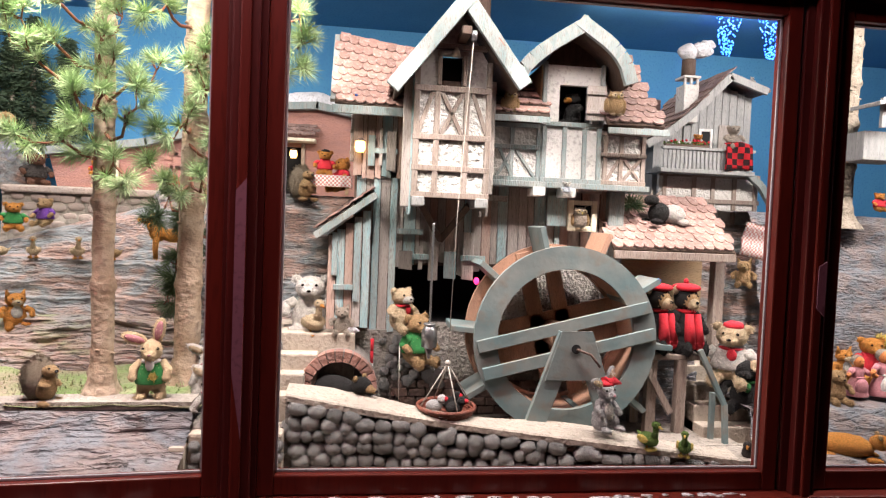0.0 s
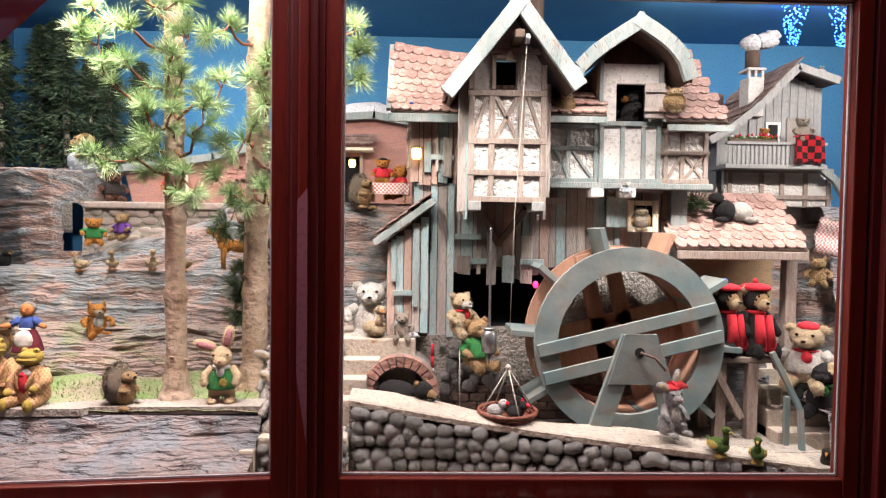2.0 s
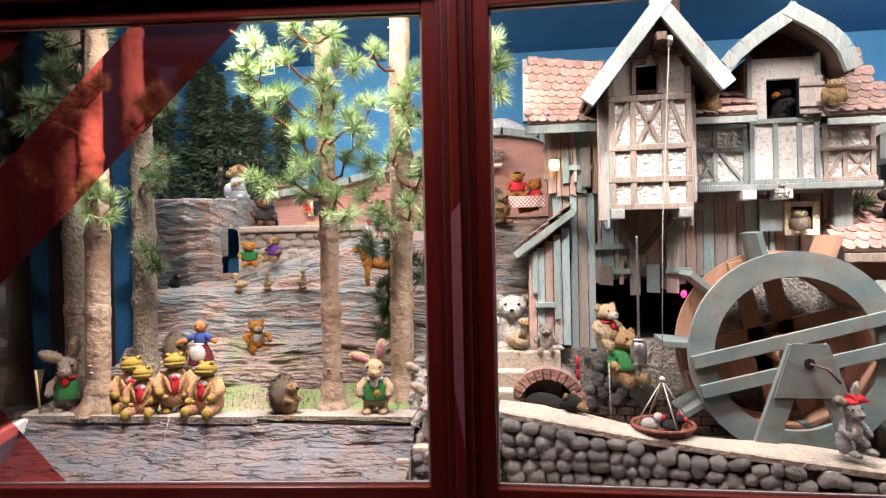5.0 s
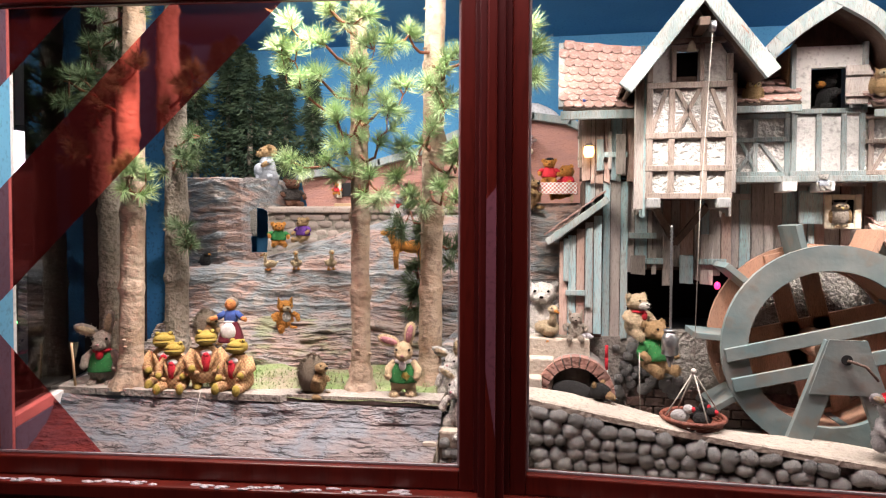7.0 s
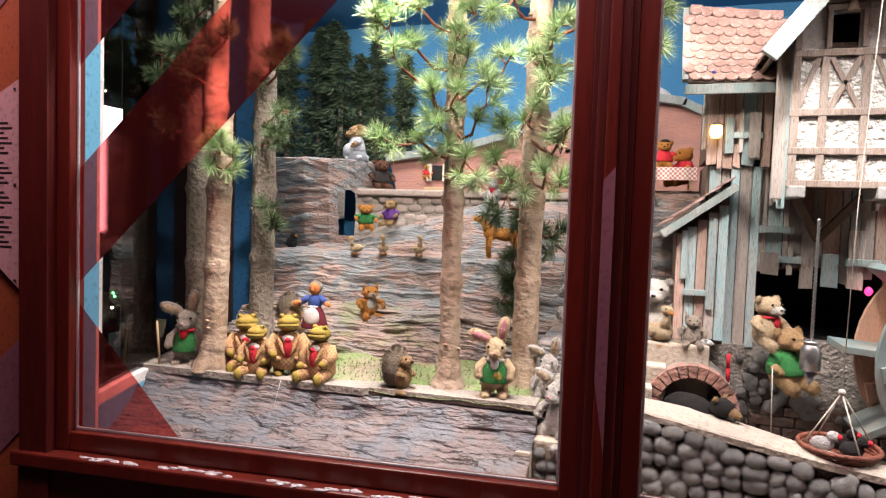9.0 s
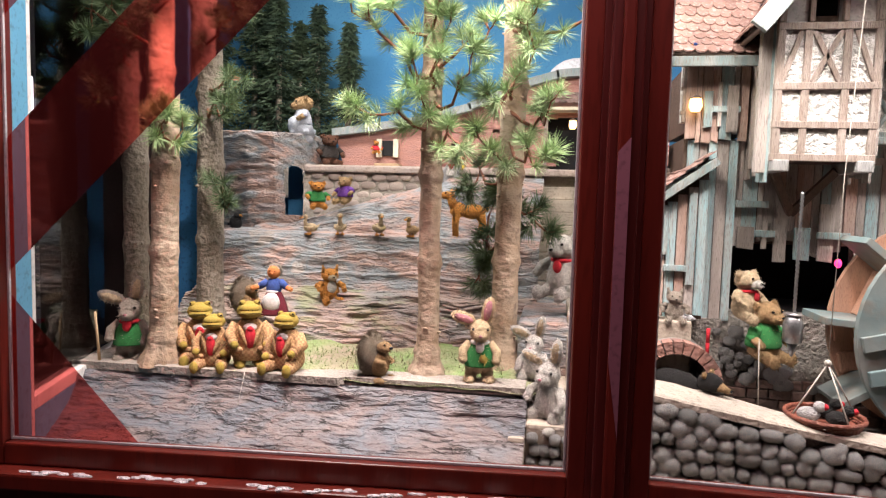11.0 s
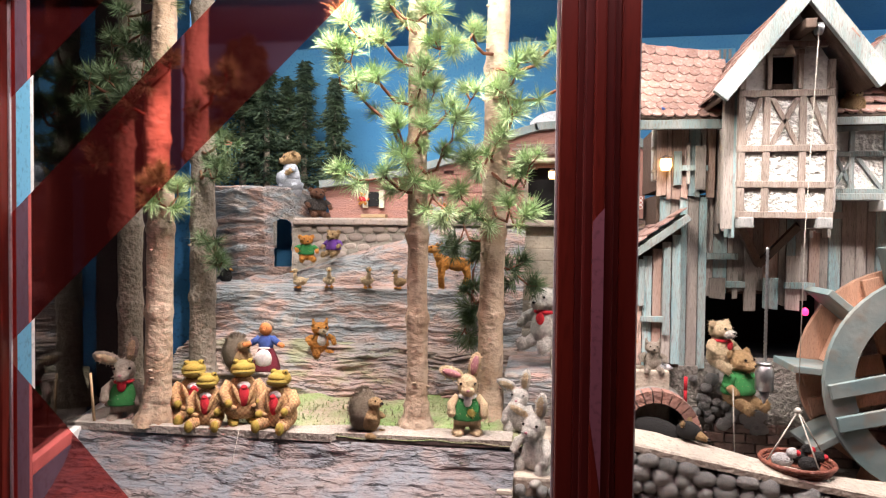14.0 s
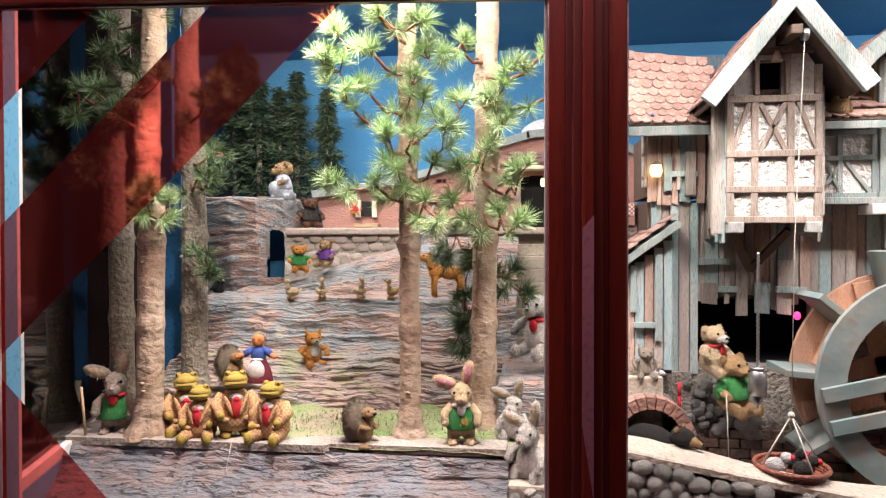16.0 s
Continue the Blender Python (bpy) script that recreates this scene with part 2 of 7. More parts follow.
HOUSE_BRICK = material("painted_pink_brick", (0.40, 0.20, 0.155), (0.33, 0.175, 0.15), 0.85, scale=9, stretch=(1, 1, 3), bump=0.5, third=(0.29, 0.15, 0.125))
# near-black that puts the shade of openings into the colour
BLACK = material("opening_shade_black", (0.006, 0.006, 0.007), rough=0.9, bump=0.0)
CREAM = material("cream_paint", (0.66, 0.60, 0.46), rough=0.6, scale=12)
TAN_BOARD = material("tan_board", (0.42, 0.29, 0.16), (0.36, 0.25, 0.15), 0.7, scale=8, stretch=(1, 1, 4))
GREY_BOARD = material("pale_grey_boards", (0.27, 0.275, 0.275), (0.34, 0.34, 0.33), 0.8, scale=9, stretch=(6, 6, 0.6), bump=0.4)
BARK = material("pale_pine_bark", (0.31, 0.22, 0.145), (0.42, 0.335, 0.25), 0.85, scale=7, stretch=(1, 1, 1.3), bump=0.6, fine=30, third=(0.22, 0.16, 0.115))
BARK_DARK = material("grey_pine_bark", (0.20, 0.165, 0.125), (0.27, 0.235, 0.19), 0.85, scale=9, bump=0.8, fine=50)
TWIG = material("red_brown_twig", (0.24, 0.085, 0.045), rough=0.7, scale=20)
NEEDLE = material("bright_pine_needles", (0.24, 0.36, 0.15), (0.37, 0.47, 0.25), 0.5, scale=9, bump=0.0, random_tint=0.25, third=(0.15, 0.27, 0.09))
NEEDLE_DARK = material("dark_fir_needles", (0.020, 0.042, 0.024), (0.040, 0.066, 0.028), 0.7, scale=9, bump=0.0)
METAL = material("dull_steel", (0.42, 0.43, 0.44), rough=0.35, metal=0.9, scale=20, bump=0.05)
WICKER = material("dark_wicker", (0.13, 0.035, 0.022), (0.19, 0.055, 0.03), 0.6, scale=40, bump=0.6)
ROPE = material("white_cord", (0.45, 0.42, 0.37), rough=0.9, scale=60)
WALL_PAINT = material("rust_brown_wall", (0.34, 0.085, 0.032), (0.30, 0.075, 0.03), 0.6, scale=3, bump=0.05)
MAUVE = material("mauve_panel", (0.24, 0.11, 0.15), (0.22, 0.10, 0.14), 0.5, scale=3, bump=0.03)
HALL = material("dark_hall_paint", (0.035, 0.018, 0.018), rough=0.8, scale=2)
PLAQUE = material("pale_mauve_plaque", (0.58, 0.37, 0.40), (0.56, 0.36, 0.39), 0.4, scale=3, bump=0.0)
INK = material("dark_ink", (0.03, 0.02, 0.025), rough=0.6, bump=0.0)
BLUE_TRIM = material("light_blue_trim", (0.13, 0.37, 0.55), (0.11, 0.34, 0.52), 0.5, scale=4, bump=0.02)
WHITE_PAINT = material("white_paint", (0.75, 0.74, 0.72), rough=0.6, scale=6)
WATER = material("frozen_water_paint", (0.40, 0.42, 0.43), (0.55, 0.55, 0.55), 0.25, scale=8, bump=0.3)


# ---- mesh helpers ----
def mesh_of(name, bm, mats, smooth=False):
    me = bpy.data.meshes.new(name)
    bm.normal_update()
    bm.to_mesh(me)
    bm.free()
    for m in (mats if isinstance(mats, (list, tuple)) else [mats]):
        me.materials.append(m)
    if smooth:
        me.shade_smooth()
    return me


def part(name, bm, mats, parent=None, label="", smooth=False):
    ob = new(name, mesh_of(name, bm, mats, smooth))
    ob.parent = parent
    return tagged(ob, label)


def thing(name, x, y, z, label, category, group="", kind="", rz=0):
    ob = new(name)
    ob.empty_display_size = 0.05
    ob.matrix_basis = pose(x, y, z, 0, 0, rz)
    return tagged(ob, label, category, group, kind)


def single(name, bm, mats, label, category, group="", kind="", smooth=False):
    return tagged(part(name, bm, mats, None, "", smooth), label, category, group, kind)


def structure(name, bm, mats, label="", smooth=False):
    return tagged(part(name, bm, mats, None, "", smooth), label, "", "", "structure")


def box(bm, x0, x1, y0, y1, z0, z1, bevel=0.0, mat=0, m=None):
    g = bmesh.ops.create_cube(bm, size=1.0)
    t = Matrix.Translation(((x0 + x1) / 2, (y0 + y1) / 2, (z0 + z1) / 2)) @ Matrix.Diagonal((x1 - x0, y1 - y0, z1 - z0, 1))
    bmesh.ops.transform(bm, matrix=(m @ t if m else t), verts=g["verts"])
    faces = {f for v in g["verts"] for f in v.link_faces}
    for f in faces:
        f.material_index = mat
    if bevel:
        edges = {e for v in g["verts"] for e in v.link_edges}
        bmesh.ops.bevel(bm, geom=list(edges), offset=bevel, segments=2, affect="EDGES", profile=0.6)
    return bm


def beam(bm, p, q, w, d, bevel=0.003, mat=0):
    """A squared timber from p to q in a facade: w across in the facade, d deep along y."""
    p, q = Vector(p), Vector(q)
    a = (q - p)
    u = a.normalized()
    depth = Vector((0, 1, 0))
    side = u.cross(depth).normalized()
    depth = side.cross(u)
    m = Matrix(((side.x, depth.x, u.x, 0), (side.y, depth.y, u.y, 0), (side.z, depth.z, u.z, 0), (0, 0, 0, 1)))
    return box(bm, -w / 2, w / 2, -d / 2, d / 2, 0, a.length, bevel, mat, Matrix.Translation(p) @ m)


def tube(bm, pts, radii, sides=8, mat=0, cap=True):
    pts = [Vector(p) for p in pts]
    rings = []
    for i, p in enumerate(pts):
        d = (pts[min(i + 1, len(pts) - 1)] - pts[max(i - 1, 0)]).normalized()
        up = Vector((0, 0, 1)) if abs(d.z) < 0.9 else Vector((1, 0, 0))
        a = d.cross(up).normalized()
        b = a.cross(d)
        r = radii[i] if isinstance(radii, (list, tuple)) else radii
        rings.append([bm.verts.new(p + a * math.cos(k * math.tau / sides) * r + b * math.sin(k * math.tau / sides) * r) for k in range(sides)])
    for s, t in zip(rings, rings[1:]):
        for k in range(sides):
            f = bm.faces.new((s[k], t[k], t[(k + 1) % sides], s[(k + 1) % sides]))
            f.material_index, f.smooth = mat, True
    if cap:
        for r, rev in ((rings[0], False), (rings[-1], True)):
            f = bm.faces.new(r[::-1] if rev else r)
            f.material_index = mat
    return bm


def blob(bm, c, r, mat=0, sub=2, m=None, bumpy=0.0):
    g = bmesh.ops.create_icosphere(bm, subdivisions=sub, radius=1.0)
    r = (r, r, r) if isinstance(r, (int, float)) else r
    if bumpy:
        for v in g["verts"]:
            v.co *= 1 + bumpy * noise.noise(v.co * 1.7 + Vector(c) * 9)
    t = Matrix.Translation(c) @ (m or Matrix()) @ Matrix.Diagonal((*r, 1))
    bmesh.ops.transform(bm, matrix=t, verts=g["verts"])
    for f in {f for v in g["verts"] for f in v.link_faces}:
        f.material_index, f.smooth = mat, True
    return bm


def prism(bm, outline, y0, y1, mat=0):
    """An outline in x and z, pushed through from y0 to y1."""
    a = [bm.verts.new((x, y0, z)) for x, z in outline]
    b = [bm.verts.new((x, y1, z)) for x, z in outline]
    n = len(a)
    fs = [bm.faces.new(a), bm.faces.new(b[::-1])]
    fs += [bm.faces.new((a[(i + 1) % n], a[i], b[i], b[(i + 1) % n])) for i in range(n)]
    for f in fs:
        f.material_index = mat
    bmesh.ops.recalc_face_normals(bm, faces=fs)
    return bm


def relief(bm, nu, nv, fn, mat=0):
    """A sheet of nu by nv cells through fn(u, v), with u and v from 0 to 1."""
    vs = [[bm.verts.new(fn(i / nu, j / nv)) for j in range(nv + 1)] for i in range(nu + 1)]
    for i in range(nu):
        for j in range(nv):
            f = bm.faces.new((vs[i][j], vs[i + 1][j], vs[i + 1][j + 1], vs[i][j + 1]))
            f.smooth, f.material_index = True, mat
    return bm


def strata(p, amount=0.03):
    """How far a rock face stands out at p: broad lumps and stacked slabs that end unevenly."""
    w = noise.noise(Vector((p[0] * 1.6, p[1] * 1.6, p[2] * 2.2 + 4)))
    s = p[2] + 0.55 * p[1]
    s += 0.036 * noise.noise(Vector((p[0] * 3.6, 3.0, s * 5))) + 0.013 * noise.noise(Vector((p[0] * 11, 8.0, s * 14)))
    out = 0.0
    for k, (f, fx, g) in enumerate(((15.0, 2.6, 0.55), (34.0, 5.5, 0.42), (70.0, 11.0, 0.18))):
        q = s * f + 3.7 * k
        c = math.floor(q)
        h = q - c
        a = noise.noise(Vector((p[0] * fx + 5.3 * k, c * 2.37, 1.5 * k)))
        b = noise.noise(Vector((p[0] * fx + 5.3 * k, (c + 1) * 2.37, 1.5 * k)))
        e = max(0.0, (h - 0.72) / 0.28)
        step = a + (b - a) * e * e * (3 - 2 * e)
        out += g * (step * 1.5 + 0.35 * (1 - (2 * h - 1) ** 4) - 0.2)
    return amount * (0.8 * w + out)


def rock_face(name, x0, x1, profile, mats, nu, nv, amount=0.03, bend=None):
    """A rock face over x0..x1 whose section (y, z) follows profile from its foot to its top."""
    bm = bmesh.new()
    pr = [Vector(p) for p in profile]
    lens = [0.0]
    for a, b in zip(pr, pr[1:]):
        lens.append(lens[-1] + (b - a).length)

    def fn(u, v):
        s = v * lens[-1]
        k = max(i for i in range(len(pr) - 1) if lens[i] <= s + 1e-9)
        q = pr[k].lerp(pr[k + 1], (s - lens[k]) / (lens[k + 1] - lens[k]))
        x = x0 + (x1 - x0) * u
        d = strata((x, q.x, q.y), amount)
        by, bz = bend(x, q) if bend else (0, 0)
        return (x, q.x - d + by, q.y + d * 0.35 + bz)
    relief(bm, nu, nv, fn)
    return structure(name, bm, mats, smooth=True)

# ---- the hall and the show window's wall ----
GY = 2.31          # the panes
ZB, ZT = 0.615, 2.275
PANES = ((-2.223, -0.465), (-0.228, 1.528), (1.785, 3.56))
# the first window's wall turns a little towards the hall
BAY = Matrix.Translation((-0.437, GY, 0)) @ Matrix.Rotation(radians(5.5), 4, "Z") @ Matrix.Translation((0.437, -GY, 0))


def in_bay(ob):
    ob.matrix_basis = BAY @ ob.matrix_basis
    return ob




def build_window(index, x0, x1):
    w = tagged(thing("window_%d" % index, (x0 + x1) / 2, GY, ZB, "large fixed show window in a dark red mahogany frame", "window", kind="structure"))
    o = Vector((-(x0 + x1) / 2, -GY, -ZB))

    def put(name, bm, mat, label=""):
        bmesh.ops.translate(bm, vec=o, verts=bm.verts)
        return part(name, bm, mat, w, label)
    for side, xa, xb in (("l", x0 - 0.055, x0), ("r", x1, x1 + 0.055)):
        put("frame_stile", box(bmesh.new(), xa, xb, GY - 0.045, GY + 0.03, ZB - 0.07, ZT + 0.07, 0.006), MAHOGANY)
        xs = (x0, x0 + 0.008) if side == "l" else (x1 - 0.008, x1)
        put("glazing_bead", box(bmesh.new(), *xs, GY - 0.012, GY - 0.003, ZB, ZT, 0.002), SEAL)
    put("bottom_rail", box(bmesh.new(), x0, x1, GY - 0.042, GY + 0.03, ZB - 0.07, ZB, 0.006), MAHOGANY)
    put("top_rail", box(bmesh.new(), x0, x1, GY - 0.042, GY + 0.03, ZT, ZT + 0.07, 0.006), MAHOGANY)
    put("glazing_bead", box(bmesh.new(), x0, x1, GY - 0.012, GY - 0.003, ZB, ZB + 0.009, 0.002), SEAL)
    put("glazing_bead", box(bmesh.new(), x0, x1, GY - 0.012, GY - 0.003, ZT - 0.006, ZT, 0.002), SEAL)
    return w, o


windows = [build_window(k + 1, a, b)[0] for k, (a, b) in enumerate(PANES)]
in_bay(windows[0])

# translucent red film bands stuck to the first pane
X0, X1 = PANES[0]


def film_piece(pts):
    bm = bmesh.new()
    bm.faces.new([bm.verts.new((x, GY - 0.004, z)) for x, z in pts])
    return in_bay(single("window_film", bm, FILM, "translucent dark red film band stuck on the glass", "window film", "film bands on the pane"))


film_piece([(ZT - 3.375, ZT), (ZT - 3.79, ZT), (X0, X0 + 3.79), (X0, X0 + 3.375)])
film_piece([(ZT - 4.16, ZT), (X0, ZT), (X0, X0 + 4.16)])
film_piece([(X0, ZB), (-1.792, ZB), (X0, 1.09)])

# stepped posts between the windows, sill and head
for k, (xa, xb) in enumerate(((-0.41, -0.283), (1.595, 1.737))):
    xm = (xa + xb) / 2
    post = structure("window_post_%d" % (k + 1), box(bmesh.new(), xa, xb, GY - 0.05, GY + 0.06, 0.0, 2.75, 0.004), MAHOGANY_DARK)
    part("moulding", box(bmesh.new(), xm - 0.045, xm + 0.045, GY - 0.085, GY - 0.0505, 0.0, 2.75, 0.008), MAHOGANY_DARK, post)
    part("moulding", box(bmesh.new(), xm - 0.018, xm + 0.018, GY - 0.10, GY - 0.0855, 0.0, 2.75, 0.008), MAHOGANY, post)
bm = bmesh.new()
box(bm, -0.346, 3.7, GY - 0.105, GY + 0.03, ZB - 0.125, ZB - 0.071, 0.008)
box(bm, -0.346, 3.7, GY - 0.07, GY + 0.03, 0.0, ZB - 0.126, 0.004)
structure("window_sill", bm, MAHOGANY)
bm = bmesh.new()
box(bm, -0.346, 3.7, GY - 0.09, GY + 0.03, ZT + 0.071, ZT + 0.13, 0.008)
box(bm, -0.346, 3.7, GY - 0.06, GY + 0.03, ZT + 0.13, 3.6, 0.004)
structure("window_head", bm, MAHOGANY_DARK)
bm = bmesh.new()
box(bm, -2.42, -0.347, GY - 0.105, GY + 0.03, ZB - 0.125, ZB - 0.071, 0.008)
box(bm, -2.42, -0.347, GY - 0.07, GY + 0.03, 0.0, ZB - 0.126, 0.004)
in_bay(structure("bay_window_sill", bm, MAHOGANY))
bm = bmesh.new()
box(bm, -2.42, -0.347, GY - 0.09, GY + 0.03, ZT + 0.071, ZT + 0.13, 0.008)
box(bm, -2.42, -0.347, GY - 0.06, GY + 0.03, ZT + 0.13, 3.6, 0.004)
in_bay(structure("bay_window_head", bm, MAHOGANY_DARK))
bm = bmesh.new()
box(bm, -2.40, -2.279, GY - 0.085, GY + 0.05, 0.0, 3.05, 0.006)
in_bay(structure("window_post_3", bm, MAHOGANY_DARK))
for k, (x0, x1) in enumerate(PANES[:2]):
    bm = bmesh.new()
    for i in range(46):
        x = random.uniform(x0 + 0.1, x1 - 0.05)
        blob(bm, (x, GY - 0.085 + random.uniform(-0.012, 0.02), ZB - 0.071), (random.uniform(0.01, 0.035), 0.010, random.uniform(0.003, 0.008)), sub=1, bumpy=0.4)
    flock = single("snow_flock", bm, FLOCK, "thin strip of artificial snow along the window sill", "artificial snow", kind="stuff", smooth=True)
    if k == 0:
        in_bay(flock)

bm = bmesh.new()
box(bm, -6, -2.401, GY - 0.03, GY + 0.05, 0, 3.6)
in_bay(structure("wall_front", bm, WALL_PAINT))
bm = bmesh.new()
box(bm, 3.7, 6, GY - 0.03, GY + 0.05, 0, 3.6)
structure("wall_front_right", bm, WALL_PAINT)
# mauve diamonds painted on the front wall
for cz in (0.972, 2.62):
    bm = bmesh.new()
    prism(bm, [(-2.405, cz), (-2.405, cz - 0.34), (-2.72, cz - 0.66), (-2.72, cz - 0.27)], GY - 0.034, GY - 0.0305)
    in_bay(structure("wall_diamond", bm, MAUVE))
# plaque with lines of text
pl = thing("plaque", -2.535, GY - 0.05, 1.507, "pale mauve metal plaque with small dark text on the wall", "plaque")
bm = bmesh.new()
prism(bm, [(-0.09, 0.27), (0.10, 0.38), (0.10, -0.38), (-0.05, -0.25), (-0.16, -0.36), (-0.30, -0.25), (-0.30, 0.18)], 0, 0.012)
part("plate", bm, PLAQUE, pl)
in_bay(pl)
for i in range(26):
    if i in (7, 13, 18):
        continue
    bm = bmesh.new()
    w = 0.065 + 0.02 * math.sin(i * 2.1)
    z = 0.22 - i * 0.018
    box(bm, -0.01 - w, -0.01 + w, -0.0015, -0.0005, z, z + 0.006)
    part("text_line", bm, INK, pl)
for x, z in ((0.085, 0.345), (0.085, -0.35), (0.085, 0.0), (-0.08, -0.24), (-0.08, 0.0)):
    bm = bmesh.new()
    tube(bm, [(x, -0.004, z), (x, 0.0, z)], 0.005)
    part("screw", bm, INK, pl)

bm = bmesh.new()
box(bm, -6, 6, -4, GY - 0.106, -0.05, 0)
structure("floor", bm, HALL)
bm = bmesh.new()
box(bm, -6, 6, -4, GY - 0.03, 3.6, 3.65)
structure("ceiling", bm, HALL)
bm = bmesh.new()
box(bm, -6, 6, -4.1, -4, 0, 3.6)
structure("wall_back", bm, HALL)
for k, x in enumerate((-6.1, 6.0)):
    bm = bmesh.new()
    box(bm, x, x + 0.1, -4, 6.2, 0, 3.6)
    structure("wall_side_%d" % (k + 1), bm, HALL)

# ---- the showcase shell ----
bm = bmesh.new()
box(bm, -3.4, 5.0, GY + 0.031, 5.6, 3.0, 3.04)
structure("showcase_ceiling", bm, SKY)
bm = bmesh.new()
box(bm, -3.4, 5.0, 5.3, 5.4, 0, 3.0)
structure("backdrop", bm, SKY)
bm = bmesh.new()
box(bm, 4.9, 5.0, GY + 0.06, 5.3, 0, 3.0)
structure("showcase_wall_right", bm, SKY)
bm = bmesh.new()
box(bm, -3.4, 5.0, GY + 0.06, 5.3, 0.30, 0.40)
structure("showcase_floor", bm, CONCRETE)
vent = structure("vent_grille", box(bmesh.new(), 0.42, 0.88, 5.285, 5.299, 2.81, 2.90, 0.003), BLUE_TRIM)
for k in range(12):
    part("slat", box(bmesh.new(), 0.435 + 0.036 * k, 0.455 + 0.036 * k, 5.279, 5.2845, 2.82, 2.89, 0.001), GREY_BOARD, vent)
# side window at the end of the showcase
sw = thing("window_4", -2.50, 2.9, 0.4, "tall side window with a light blue frame looking to the dark hall", "window", kind="structure", rz=18)
for name, y0, y1, z0, z1, mat in (("frame_stile", -0.775, -0.657, 0, 2.6, BLUE_TRIM), ("inner_stile", -0.657, -0.632, 0, 2.6, WHITE_PAINT),
                                  ("frame_stile", 0.52, 0.58, 0, 2.6, MAHOGANY_DARK), ("bottom_rail", -0.632, 0.52, 0, 0.25, BLUE_TRIM), ("inner_rail", -0.632, 0.52, 0.25, 0.30, WHITE_PAINT), ("top_rail", -0.632, 0.52, 2.45, 2.6, MAHOGANY_DARK)):
    part(name, box(bmesh.new(), -0.03, 0.03, y0, y1, z0, z1, 0.004), mat, sw)
bm = bmesh.new()
bm.faces.new([bm.verts.new((0.0, y, z)) for y, z in ((-0.632, 0.30), (0.52, 0.30), (0.52, 2.45), (-0.632, 2.45))])
part("pane", bm, COATED_GLASS, sw)
# left wall: its dimness is in the sky colour
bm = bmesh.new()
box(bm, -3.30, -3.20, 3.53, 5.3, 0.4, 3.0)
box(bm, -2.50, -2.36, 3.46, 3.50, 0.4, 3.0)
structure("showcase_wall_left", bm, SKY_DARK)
structure("hall_wall_left", box(bmesh.new(), -3.3, -2.501, 3.45, 3.529, 0.0, 3.0), HALL)

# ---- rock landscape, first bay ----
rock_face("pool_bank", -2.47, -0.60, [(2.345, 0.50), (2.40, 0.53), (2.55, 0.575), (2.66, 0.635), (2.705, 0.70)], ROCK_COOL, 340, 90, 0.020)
bm = bmesh.new()
relief(bm, 120, 40, lambda u, v: (-2.47 + 1.9 * u, 2.715 + 0.75 * v, 0.70 + 0.02 * u + 0.10 * v * v + 0.012 * noise.noise(Vector((u * 14, v * 7, 1)))))
structure("meadow_ledge", bm, MOSS, smooth=True)
bm = bmesh.new()
outline = [(-2.47, 2.715), (-1.32, 2.715), (-1.30, 2.74), (-0.61, 2.74), (-0.61, 2.86), (-1.25, 2.86), (-1.5, 2.80), (-1.9, 2.82), (-2.2, 2.95), (-2.47, 2.95)]
a = [bm.verts.new((x, y - 0.02, 0.715 + 0.02 * (x + 2.47) / 1.9)) for x, y in outline]
f = bm.faces.new(a)
g = bmesh.ops.extrude_face_region(bm, geom=[f])
bmesh.ops.translate(bm, vec=(0, 0, -0.03), verts=[v for v in g["geom"] if isinstance(v, bmesh.types.BMVert)])
bmesh.ops.recalc_face_normals(bm, faces=bm.faces)
structure("ledge_slab", bm, LEDGE)
rock_face("cliff_lower", -2.37, -0.62, [(3.12, 0.66), (3.20, 0.78), (3.30, 0.86), (3.42, 0.93), (3.60, 0.955)], ROCK_MOSSY, 320, 120, 0.042)
rock_face("cliff_middle", -2.37, -0.60, [(3.52, 0.92), (3.57, 1.0), (3.61, 1.10), (3.65, 1.205), (3.665, 1.215), (3.95, 1.225)], ROCK, 320, 130, 0.024)
rock_face("cliff_upper", -2.25, -0.60, [(3.78, 1.20), (3.84, 1.27), (3.90, 1.33), (4.05, 1.36)], ROCK, 220, 60, 0.018,
          bend=lambda x, q: (0, (0.035 + max(-0.13, min(0.13, (x + 1.6) * 0.26))) * (q.y - 1.2) / 0.14))
bm = bmesh.new()
relief(bm, 80, 30, lambda u, v: (-2.05 + 1.45 * u, 4.1 + 0.03 * v - 0.012 * noise.noise(Vector((u * 20, v * 8, 3))), 1.25 + 0.36 * v))
structure("retaining_wall", bm, SNOWY_EARTH, smooth=True)
bm = bmesh.new()
box(bm, -2.04, 0.3, 4.085, 5.0, 1.565, 1.605, 0.01)
structure("upper_terrace", bm, PINK_STONE)
# rock tower with an archway
bm = bmesh.new()


